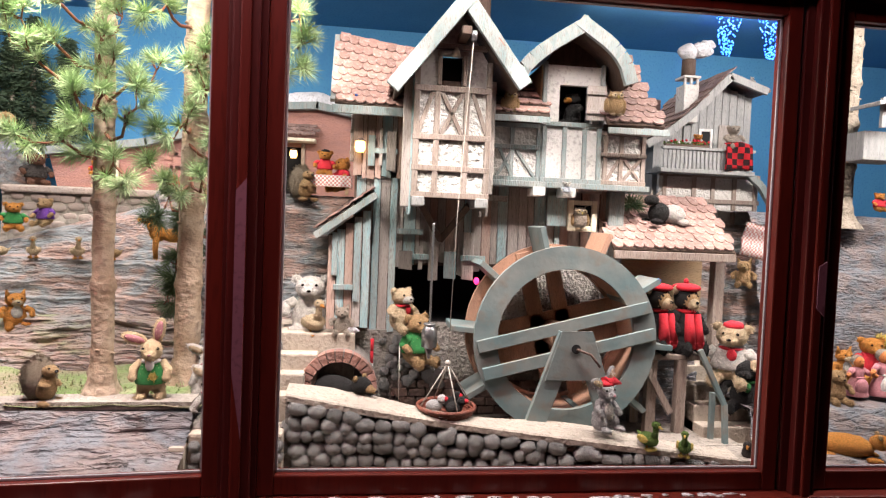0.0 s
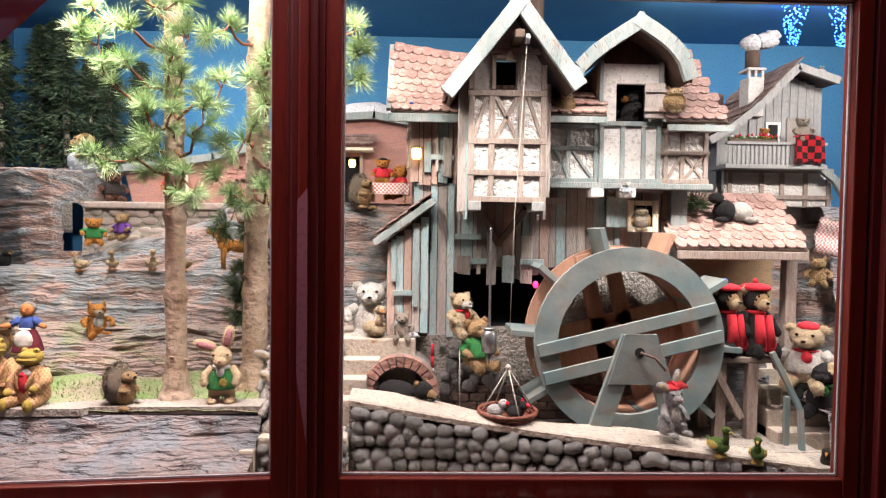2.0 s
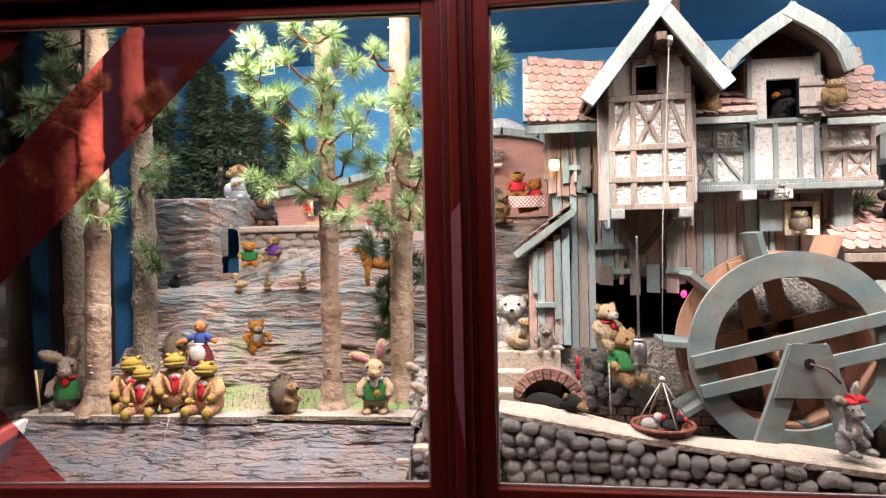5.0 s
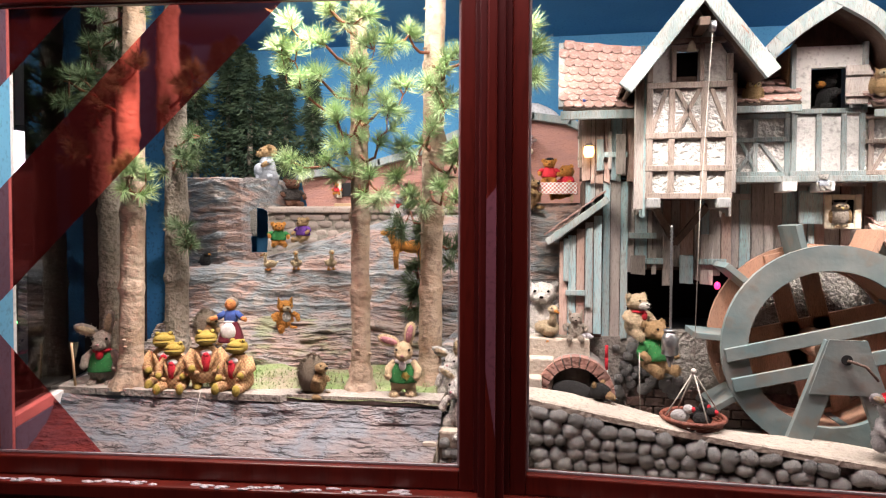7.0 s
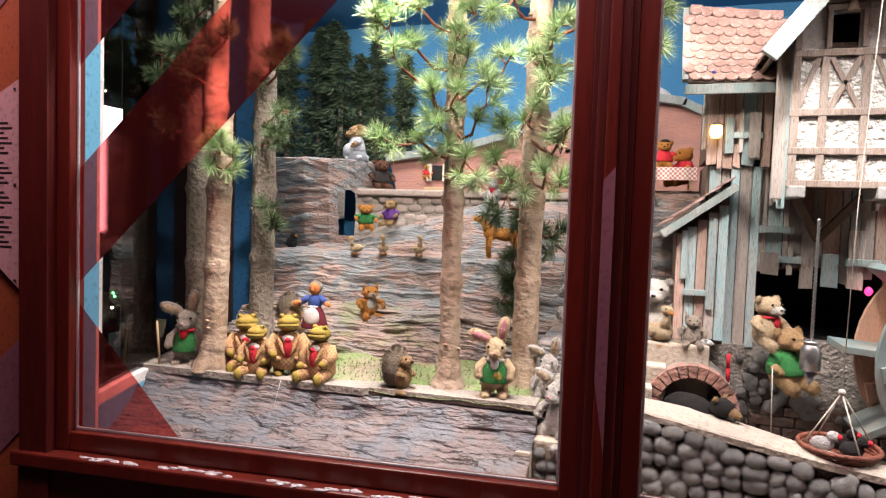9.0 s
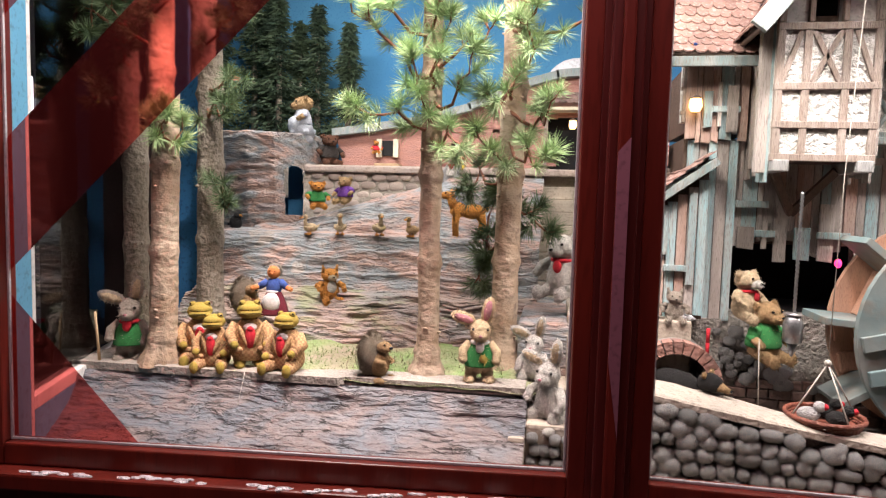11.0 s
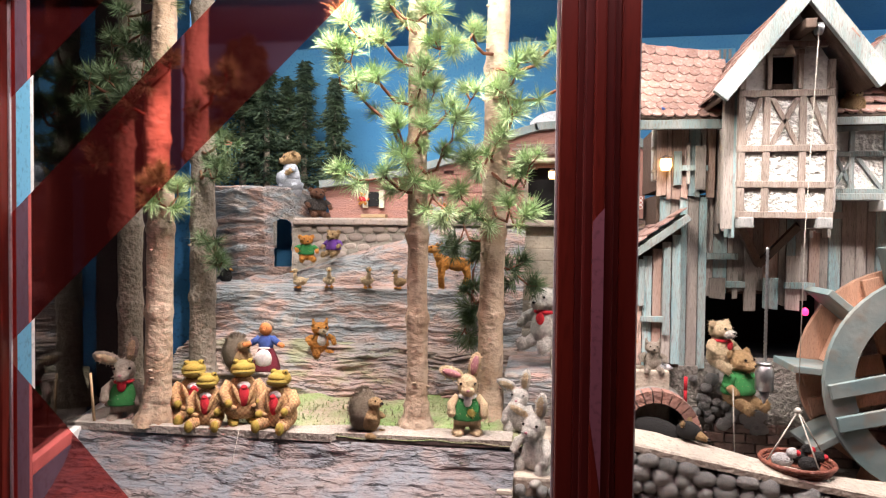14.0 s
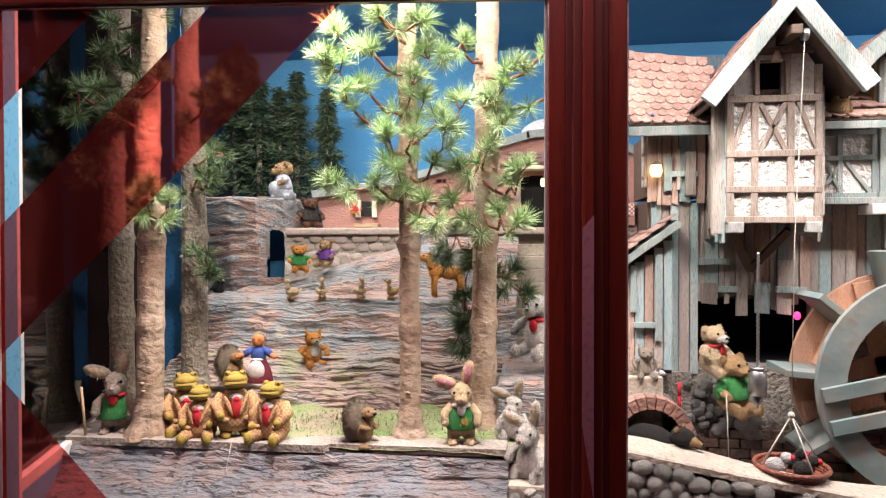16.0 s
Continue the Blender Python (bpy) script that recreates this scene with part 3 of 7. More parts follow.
def tower_fn(u, v):
    pts = [(-2.72, 4.35), (-2.66, 4.10), (-2.36, 4.02), (-2.20, 4.05), (-2.08, 4.22), (-1.98, 4.5)]
    s = u * (len(pts) - 1)
    k = min(int(s), len(pts) - 2)
    x = pts[k][0] + (pts[k + 1][0] - pts[k][0]) * (s - k)
    y = pts[k][1] + (pts[k + 1][1] - pts[k][1]) * (s - k)
    z = 1.12 + 0.68 * min(1, v / 0.86)
    d = strata((x, y, z), 0.03) * (1 if v < 0.86 else 0.5)
    inw = max(0, (v - 0.86) / 0.14)
    flare = 0.05 * min(1, v / 0.86) ** 3
    return (x + (-2.35 - x) * inw * 0.95, y - d - flare + (4.4 - y) * inw * 0.95, z + 0.02 * inw + 0.012 * noise.noise(Vector((x * 9, y * 9, v * 3))))


relief(bm, 130, 110, tower_fn)
gone = [f for f in bm.faces if f.calc_center_median().z < 1.60 - 6.0 * (f.calc_center_median().x + 2.125) ** 2 * 3 and f.calc_center_median().z > 1.30 and abs(f.calc_center_median().x + 2.125) < 0.036]
bmesh.ops.delete(bm, geom=gone, context="FACES")
structure("rock_tower", bm, ROCK, smooth=True)

structure("archway_sky", box(bmesh.new(), -2.30, -1.99, 4.46, 4.48, 1.12, 1.72), SKY)

# ---- stairs to the house ----
stairs = structure("stairs", box(bmesh.new(), -0.64, -0.36, 3.72, 4.3, 0.60, 0.859), CONCRETE)
for i in range(10):
    part("step", box(bmesh.new(), -0.64, -0.36, 3.72 + i * 0.05, 4.3, 0.86 + i * 0.072, 0.86 + (i + 1) * 0.072 - 0.001, 0.006), CONCRETE, stairs)
bm = bmesh.new()
box(bm, -0.66, -0.3, 3.0, 3.8, 0.55, 0.93, 0.02)
structure("stair_landing", bm, ROCK)
rock_face("gap_rock", -0.37, 0.10, [(3.40, 0.9), (3.45, 1.2), (3.50, 1.50), (3.55, 1.60), (4.2, 1.61)], ROCK, 80, 150, 0.022)

# ---- steps, tunnel and wall in front of the mill ----
entrance = structure("entrance_steps", box(bmesh.new(), -0.455, 0.01, 3.08, 3.5, 0.45, 0.90), CONCRETE)
for i, (xr, z) in enumerate(((0.02, 0.965), (-0.14, 0.885), (-0.19, 0.815), (-0.21, 0.745))):
    part("step", box(bmesh.new(), -0.46, xr, 3.02 - 0.08 * i, 3.5, 0.46 - 0.003 * i, z, 0.008), CONCRETE, entrance)
ARCH = Vector((-0.045, 2.93, 0.735))
tn = thing("brick_tunnel", *ARCH, "small round brick tunnel mouth beside the steps", "tunnel")
bm = bmesh.new()
tube(bm, [(0, 0.0, 0), (0.02, 0.35, 0)], 0.125, 20, cap=False)
bmesh.ops.reverse_faces(bm, faces=bm.faces)
# lining coloured black for the tunnel's shade
part("lining", bm, BLACK, tn)
bm = bmesh.new()
ring = [(0.165 * math.cos(a), 0.165 * math.sin(a)) for a in np.linspace(0, math.pi, 20)] + [(0.125 * math.cos(a), 0.125 * math.sin(a)) for a in np.linspace(math.pi, 0, 20)]
prism(bm, ring, 0.012, 0.35)
part("arch_core", bm, MORTAR, tn)
for i in range(13):
    a0, a1 = math.pi * (i + 0.08) / 13, math.pi * (i + 0.92) / 13
    bm = bmesh.new()
    prism(bm, [(0.122 * math.cos(a0), 0.122 * math.sin(a0)), (0.17 * math.cos(a0), 0.17 * math.sin(a0)), (0.17 * math.cos(a1), 0.17 * math.sin(a1)), (0.122 * math.cos(a1), 0.122 * math.sin(a1))], -0.012, 0.05)
    part("brick", bm, BRICK, tn)
bm = bmesh.new()
box(bm, -0.30, 1.75, 2.74, 3.5, 0.42, 0.545)
box(bm, 1.0, 1.75, 2.56, 2.74, 0.42, 0.543)
structure("mill_yard", bm, YARD)
structure("mill_footing", box(bmesh.new(), 0.0, 0.169, 3.19, 3.30, 0.42, 0.955), PEBBLE)
bm = bmesh.new()
relief(bm, 30, 20, lambda u, v: (-0.12 + 0.42 * u, 2.74 + 0.30 * v, 0.668 - 0.05 * u + 0.006 * noise.noise(Vector((u * 9, v * 9, 0)))))
structure("mill_stream", bm, WATER, smooth=True)

CAP = [(-0.24, 2.70, 0.775), (-0.12, 2.69, 0.757), (0.0, 2.68, 0.738), (0.25, 2.66, 0.702), (0.5, 2.63, 0.675), (0.75, 2.60, 0.650), (1.0, 2.57, 0.628), (1.25, 2.54, 0.607), (1.58, 2.49, 0.58)]


def cap_at(x):
    for p, q in zip(CAP, CAP[1:]):
        if x <= q[0] or q is CAP[-1]:
            return Vector(p).lerp(Vector(q), (x - p[0]) / (q[0] - p[0]))


bm = bmesh.new()
n = 60
rows = []
for i in range(n + 1):
    c = cap_at(-0.245 + 1.82 * i / n)
    w = 0.12 + 0.05 * math.sin(i * 0.2)
    e = 0.003 * noise.noise(Vector((i * 0.7, 0, 0)))
    rows.append([bm.verts.new(v) for v in ((c.x, c.y + 0.012, 0.40), (c.x, c.y + 0.012, c.z - 0.03), (c.x, c.y - 0.012, c.z - 0.028), (c.x, c.y - 0.012, c.z - 0.006 + e),
                                           (c.x, c.y - 0.003, c.z + e), (c.x, c.y + w, c.z + 0.012), (c.x, c.y + w + 0.01, 0.45))])
for a, b in zip(rows, rows[1:]):
    for k in range(6):
        f = bm.faces.new((a[k], b[k], b[k + 1], a[k + 1]))
        f.material_index = 0 if k == 0 else 1
bm.faces.new(rows[0])
bmesh.ops.recalc_face_normals(bm, faces=bm.faces)
stone_wall = structure("yard_wall", bm, [MORTAR, SNOWY_EARTH], "low wall of rounded grey river stones with a sandy cap")
bm = bmesh.new()
box(bm, -0.60, -0.245, 2.63, 2.95, 0.40, 0.635, 0.012)
box(bm, -0.66, -0.60, 2.58, 2.95, 0.40, 0.60, 0.012)
box(bm, -0.70, -0.66, 2.54, 2.95, 0.40, 0.565, 0.012)
box(bm, -0.58, -0.245, 2.80, 3.0, 0.635, 0.72, 0.012)
low_wall = structure("low_steps", bm, CONCRETE)

# ---- pieces: shingles, planks, stones ----
def shingle_mesh(w, h, t=0.006):
    bm = bmesh.new()
    pts = [(-w / 2, h), (-w / 2, 0.35 * h), (-0.36 * w, 0.12 * h), (-0.15 * w, 0.0), (0.15 * w, 0.0), (0.36 * w, 0.12 * h), (w / 2, 0.35 * h), (w / 2, h)]
    top = [bm.verts.new((x, y, t)) for x, y in pts]
    low = [bm.verts.new((x * 1.02, y - 0.001, 0)) for x, y in pts]
    bm.faces.new(top)
    for i in range(len(pts)):
        k = (i + 1) % len(pts)
        bm.faces.new((top[k], top[i], low[i], low[k]))
    bmesh.ops.recalc_face_normals(bm, faces=bm.faces)
    return bm


def shingled(parent, fn, nu, nv, w, h, mat, skip=None):
    """Shingles over the surface fn(u, v), rows overlapping, as pieces of the roof."""
    me = mesh_of("shingle", shingle_mesh(w, h), mat)
    for j in range(nv):
        for i in range(nu + (j % 2)):
            u, v = (i + 0.5 - 0.5 * (j % 2)) / nu, j / nv
            if skip and skip(u, v):
                continue
            p = Vector(fn(u, v))
            du = (Vector(fn(u + 0.02, v)) - Vector(fn(u - 0.02, v))).normalized()
            dv = (Vector(fn(u, v + 0.02)) - Vector(fn(u, v - 0.02))).normalized()
            nn = du.cross(dv).normalized()
            dv = nn.cross(du)
            m = Matrix(((du.x, dv.x, nn.x, p.x), (du.y, dv.y, nn.y, p.y), (du.z, dv.z, nn.z, p.z), (0, 0, 0, 1)))
            ob = new("shingle", me)
            ob.parent = parent
            ob.matrix_basis = m @ pose(random.uniform(-0.002, 0.002), random.uniform(-0.003, 0.003), 0.0215 + random.uniform(0, 0.002), -4.5 + random.uniform(-1.2, 1.2), random.uniform(-2, 2), random.uniform(-3, 3))


def roof_sheet(name, parent, fn, nu, nv, mat, thick=0.015):
    bm = bmesh.new()
    relief(bm, nu, nv, fn)
    bmesh.ops.recalc_face_normals(bm, faces=bm.faces)
    bmesh.ops.solidify(bm, geom=bm.faces[:], thickness=thick)
    return part(name, bm, mat, parent)


def planks(parent, x0, x1, y, z0, z1, count, mix=(0, 1, 2, 2), jag=0.03, jag_top=0.0, gap=0.003, lap=0.0):
    """Upright boards of uneven width and length side by side."""
    cuts = sorted([0.0, 1.0] + [(k + random.uniform(-0.28, 0.28)) / count for k in range(1, count)])
    for a, b in zip(cuts, cuts[1:]):
        xa, xb = x0 + (x1 - x0) * a + gap / 2, x0 + (x1 - x0) * b - gap / 2
        za, zb = z0 + random.uniform(-jag, jag), z1 + random.uniform(-jag_top, jag_top)
        off = random.uniform(0, 0.012) + lap * random.random()
        bm = bmesh.new()
        box(bm, xa, xb, y - 0.012 - off, y - off, za, zb, 0.0025)
        for v in bm.verts:
            if v.co.z < za + 0.01:
                v.co.z += 0.012 * noise.noise(Vector((v.co.x * 60, za * 50, 0)))
            v.co.x += 0.002 * noise.noise(Vector((v.co.x * 20, v.co.z * 9, 5)))
        part("plank", bm, PLANK[random.choice(mix)], parent)


def framed_wall(name, parent, x0, x1, z0, z1, y, posts, rails, braces, timber, w=0.024, infill=None, depth=0.03):
    """Timber framing proud of a plastered wall. Each timber is a piece of the wall."""
    wall = part(name, box(bmesh.new(), x0, x1, y, y + depth, z0, z1), infill or STUCCO, parent)
    bm = bmesh.new()
    nx = max(4, int((x1 - x0) / 0.012))
    nz = max(4, int((z1 - z0) / 0.012))
    relief(bm, nx, nz, lambda u, v: (x0 + (x1 - x0) * u, y - 0.004 - 0.006 * max(0, noise.noise(Vector((u * nx * 0.45, v * nz * 0.45, x0 * 9)))), z0 + (z1 - z0) * v))
    part("plaster_coat", bm, infill or STUCCO, wall, smooth=True)
    for x in posts:
        part("timber", beam(bmesh.new(), (x, y - 0.004, z0), (x + random.uniform(-0.003, 0.003), y - 0.004, z1), w, 0.022), timber, wall)
    for z in rails:
        part("timber", beam(bmesh.new(), (x0 - 0.004, y - 0.005, z), (x1 + 0.004, y - 0.005, z + random.uniform(-0.003, 0.003)), w, 0.024), timber, wall)
    for xa, za, xb, zb in braces:
        part("timber", beam(bmesh.new(), (xa, y - 0.003, za), (xb, y - 0.003, zb), w * 0.75, 0.020), timber, wall)
    return wall


# ---- the water mill ----
def settle(ob, x, y, z):
    """Put the empty of a thing at its base, leaving its parts where they are."""
    m = pose(x, y, z)
    for c in ob.children:
        c.matrix_parent_inverse = m.inverted()
    ob.matrix_basis = m


mill = thing("water_mill", 0, 0, 0, "weathered half-timbered water mill with plank walls and pink shingles", "mill")


def mp(name, bm, mat, label="", smooth=False):
    return part(name, bm, mat, mill, label, smooth)


low = mp("base_wall", box(bmesh.new(), 0.17, 1.34, 3.22, 3.30, 0.50, 0.985, 0.004), PEBBLE, "grey pebbledash base wall")
bm = bmesh.new()
relief(bm, 70, 40, lambda u, v: (0.17 + 1.17 * u, 3.212 - 0.012 * max(0, noise.noise(Vector((u * 42, v * 17, 2)))), 0.52 + 0.465 * v))
part("pebbledash", bm, PEBBLE, low, smooth=True)
for i in range(9):
    for j in range(4):
        bm = bmesh.new()
        x = 0.20 + 0.086 * i + (0.04 if j % 2 else 0)
        box(bm, x, x + 0.08, 3.185, 3.212, 0.55 + j * 0.042, 0.588 + j * 0.042, 0.004)
        part("brick", bm, BASE_BRICK, low)
# black sheets stand in for the shade inside the wheel chamber
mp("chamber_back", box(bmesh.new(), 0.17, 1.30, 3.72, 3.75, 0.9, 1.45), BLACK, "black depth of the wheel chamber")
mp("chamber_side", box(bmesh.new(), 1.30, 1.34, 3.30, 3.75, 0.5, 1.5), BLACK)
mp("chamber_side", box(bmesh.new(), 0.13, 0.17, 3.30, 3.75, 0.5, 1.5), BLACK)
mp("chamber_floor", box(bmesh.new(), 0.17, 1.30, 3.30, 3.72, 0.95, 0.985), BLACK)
mp("chamber_wall", box(bmesh.new(), 0.67, 1.30, 3.235, 3.29, 0.98, 1.27, 0.003), PEBBLE)
pw = mp("plank_wall", box(bmesh.new(), 0.17, 1.33, 3.26, 3.30, 1.27, 1.70), DARK_WOOD)
planks(pw, 0.16, 0.62, 3.255, 1.255, 1.69, 11, (0, 0, 1, 2), 0.035)
planks(pw, 0.62, 1.26, 3.255, 1.27, 1.69, 14, (0, 1, 1, 2, 0), 0.02)
planks(pw, 0.20, 0.60, 3.235, 1.22, 1.40, 5, (0, 0, 2), 0.03, 0.08, 0.03)
for xa, xb, z in ((0.50, 0.74, 1.60), (0.20, 0.33, 1.42), (0.28, 0.36, 1.30), (0.52, 0.64, 1.30), (0.95, 1.22, 1.66)):
    part("batten", box(bmesh.new(), xa, xb, 3.205, 3.225, z, z + 0.028, 0.003), PLANK[2] if z < 1.5 else PLANK[0], pw)
part("batten", box(bmesh.new(), 1.255, 1.335, 3.19, 3.26, 1.0, 1.70, 0.004), TEAL_BEAM, pw)
sidew = mp("side_plank_wall", box(bmesh.new(), -0.01, 0.20, 3.235, 3.60, 0.95, 1.70), DARK_WOOD)
planks(sidew, 0.00, 0.20, 3.225, 0.955, 1.69, 5, (0, 0, 2, 2), 0.03)
ub = mp("upper_plank_box", box(bmesh.new(), -0.015, 0.235, 3.21, 3.60, 1.72, 2.0), DARK_WOOD)
planks(ub, -0.02, 0.225, 3.205, 1.69, 1.985, 7, (0, 1, 2, 0), 0.03)
planks(ub, 0.04, 0.19, 3.185, 1.72, 1.90, 3, (2, 0), 0.03, 0.04, 0.02)
part("batten", box(bmesh.new(), 0.06, 0.19, 3.17, 3.185, 1.80, 1.825, 0.003), PLANK[2], ub)
framed_wall("side_gable_wall", mill, -0.005, 0.0, 1.72, 2.0, 3.24, (), (), (), BEAM)
framed = framed_wall("left_end_wall", mill, -0.035, -0.017, 1.76, 2.0, 3.205, (-0.026,), (1.80, 1.90), (), BEAM, 0.014)


# left roof, swept up a little at its outer end
def left_roof(u, v):
    return (-0.108 + 0.365 * u, 3.08 + 0.27 * v, 1.993 + (0.380 - 0.04 * u) * v - 0.025 * math.sin(v * math.pi) + 0.012 * (1 - u) ** 2)


rl = roof_sheet("left_roof", mill, left_roof, 12, 10, DARK_WOOD)
shingled(rl, left_roof, 8, 9, 0.047, 0.062, SHINGLE)
part("eaves_board", box(bmesh.new(), -0.12, 0.25, 3.065, 3.08, 1.962, 2.002, 0.004), TEAL_BEAM, rl)
part("barge_board", beam(bmesh.new(), (-0.115, 3.09, 2.02), (-0.115, 3.35, 2.385), 0.03, 0.02), TEAL_BEAM, rl)

# the hoist tower
TX0, TX1, TY = 0.245, 0.588, 2.955
tower = framed_wall("tower_wall", mill, TX0, TX1, 1.595, 2.09, TY, (TX0 + 0.012, 0.345, 0.478, TX1 - 0.012), (1.607, 1.725, 1.862, 2.075),
                    ((0.365, 1.875, 0.46, 2.06), (0.46, 1.875, 0.365, 2.06), (0.262, 1.875, 0.325, 2.06), (0.572, 1.88, 0.505, 2.06)), BEAM, 0.026)
mp("tower_body", box(bmesh.new(), TX0 + 0.004, TX1 - 0.004, TY + 0.03, 3.42, 1.60, 2.12), DARK_WOOD)
for x, side in ((TX0 - 0.005, -1), (TX1 + 0.005, 1)):
    for k in range(7):
        bm = bmesh.new()
        y = TY + 0.02 + 0.055 * k
        box(bm, x - 0.006, x + 0.006, y, y + 0.05, 1.56 + random.uniform(-0.05, 0.02), 2.12, 0.002)
        part("plank", bm, PLANK[random.choice((0, 0, 2))], tower)
part("corner_post", box(bmesh.new(), TX0 - 0.045, TX0 - 0.006, TY + 0.02, TY + 0.06, 1.55, 2.13, 0.004), PLANK[0], tower)
part("corner_post", box(bmesh.new(), TX1 + 0.003, TX1 + 0.03, TY + 0.03, TY + 0.07, 1.62, 2.13, 0.004), PLANK[0], tower)
gable = mp("tower_gable", prism(bmesh.new(), [(0.36, 2.225), (0.455, 2.225), (0.455, 2.09), (TX1, 2.09), (TX1, 2.17), (0.435, 2.42), (TX0, 2.17), (TX0, 2.09), (0.36, 2.09)], TY, TY + 0.03), STUCCO_FLAT)
# black sheet as the shade behind the tower opening
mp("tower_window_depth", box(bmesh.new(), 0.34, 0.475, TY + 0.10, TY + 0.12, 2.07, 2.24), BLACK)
for p, q, w in (((0.352, 2.09), (0.352, 2.24), 0.018), ((0.464, 2.09), (0.464, 2.24), 0.018), ((0.34, 2.232), (0.475, 2.232), 0.02), ((0.255, 2.09), (0.255, 2.2), 0.024), ((0.576, 2.09), (0.576, 2.2), 0.024), ((0.30, 2.26), (0.56, 2.26), 0.022)):
    part("timber", beam(bmesh.new(), (p[0], TY - 0.008, p[1]), (q[0], TY - 0.008, q[1]), w, 0.026), BEAM, gable)
PEAK = Vector((0.445, 0, 2.432))
for name, ex, ez in (("left", 0.150, 2.045), ("right", 0.700, 2.085)):
    sgn = -1 if name == "left" else 1

    def slope(u, v, ex=ex, ez=ez):
        return (ex + (0.445 - ex) * v, 2.84 + 0.60 * (u if ex < 0.4 else u), ez + (2.43 - ez) * v)
    rf = roof_sheet("tower_roof", mill, slope, 6, 6, DARK_WOOD, 0.014)
    if name == "left":
        shingled(rf, lambda u, v, s=slope: s(1 - u, v), 10, 8, 0.055, 0.065, SHINGLE)
    else:
        shingled(rf, slope, 10, 8, 0.055, 0.065, SHINGLE)
    part("barge_board", beam(bmesh.new(), (ex + 0.01 * sgn, 2.822 + 0.002 * sgn, ez - 0.002), (0.445 - 0.022 * sgn, 2.822 + 0.002 * sgn, 2.433 + 0.022 * (2.43 - ez) / abs(0.445 - ex)), 0.064, 0.026), TEAL_BEAM, rf)
    track, girth = [], []
    for k in range(25):
        p = Vector((ex, 0, ez)).lerp(PEAK, (0.05 if sgn > 0 else 0.45) + (0.97 if sgn > 0 else 0.56) * k / 24)
        track.append((p.x, 2.842 + 0.008 * noise.noise(Vector((k * 0.9, sgn, 0))), p.z + 0.016))
        girth.append(max(0.004, 0.014 + 0.014 * noise.noise(Vector((k * 0.55, 3.0, sgn)))))
    part("snow_patch", tube(bmesh.new(), track, girth, 8), FLOCK, rf, "ragged strip of artificial snow", smooth=True)
# hoist: beam, pulley, bell
mp("hoist_beam", box(bmesh.new(), 0.425, 0.465, 2.80, 2.98, 2.28, 2.315, 0.004), DARK_WOOD)
mp("pulley", tube(bmesh.new(), [(0.468, 2.82, 2.28), (0.488, 2.82, 2.28)], 0.022, 14), METAL)
mp("bell", tube(bmesh.new(), [(0.42, 2.93, 2.255), (0.42, 2.93, 2.24), (0.42, 2.93, 2.215)], [0.006, 0.014, 0.02], 12), CREAM)
for x in (TX0 + 0.03, TX1 - 0.03):
    mp("corbel", box(bmesh.new(), x - 0.028, x + 0.028, TY - 0.03, TY + 0.2, 1.555, 1.597, 0.005), GREY_BOARD)
for p, q in (((0.30, 3.1, 1.57), (0.415, 3.22, 1.40)), ((0.53, 3.1, 1.57), (0.415, 3.22, 1.40))):
    mp("strut", beam(bmesh.new(), p, q, 0.03, 0.03), DARK_WOOD)

# right upper storey
RY = 3.13
right = framed_wall("right_storey_wall", mill, 0.60, 0.872, 1.70, 1.975, RY, (0.625, 0.73, 0.862), (1.71, 1.86, 1.962), ((0.66, 1.72, 0.74, 1.85), (0.845, 1.72, 0.75, 1.85), (0.735, 1.72, 0.67, 1.85)), TEAL_BEAM, 0.022)
dorm = framed_wall("dormer_wall", mill, 0.872, 1.168, 1.70, 1.985, RY - 0.012, (0.884, 0.985, 1.085, 1.157), (1.71, 1.978), (), TEAL_BEAM, 0.022, STUCCO_FLAT)
end = framed_wall("end_storey_wall", mill, 1.168, 1.40, 1.70, 1.96, RY, (1.195, 1.275, 1.388), (1.712, 1.845, 1.95), ((1.205, 1.72, 1.27, 1.835), (1.285, 1.72, 1.38, 1.835), (1.38, 1.72, 1.285, 1.835)), BEAM, 0.022)
mp("storey_body", box(bmesh.new(), 0.60, 1.40, RY + 0.03, 3.6, 1.70, 2.0), DARK_WOOD)
mp("storey_sill", box(bmesh.new(), 0.585, 1.42, RY - 0.03, RY + 0.04, 1.672, 1.70, 0.004), TEAL_BEAM)
for x in (0.86, 1.01):
    mp("corbel", box(bmesh.new(), x - 0.03, x + 0.03, RY - 0.06, RY + 0.06, 1.63, 1.672, 0.005), WHITE_PAINT)
upper = mp("dormer_face", prism(bmesh.new(), [(0.872, 1.985), (0.952, 1.985), (0.952, 2.168), (1.118, 2.168), (1.118, 1.985), (1.168, 1.985), (1.168, 2.26), (0.872, 2.26)], RY - 0.012, RY + 0.02), STUCCO_FLAT)
for p, q in (((0.877, 1.985), (0.877, 2.27)), ((1.163, 1.985), (1.163, 2.27))):
    part("timber", beam(bmesh.new(), (p[0], RY - 0.018, p[1]), (q[0], RY - 0.018, q[1]), 0.02, 0.022), TEAL_BEAM, upper)
mp("dormer_loft", prism(bmesh.new(), [(0.872, 2.26), (1.168, 2.26), (1.10, 2.34), (1.012, 2.385), (0.93, 2.34)], RY + 0.02, RY + 0.04), DARK_WOOD)
mp("dormer_side", box(bmesh.new(), 0.862, 0.871, RY, 3.5, 1.98, 2.26), TAN_BOARD)
mp("dormer_side", box(bmesh.new(), 1.169, 1.178, RY, 3.5, 1.98, 2.26), DARK_WOOD)
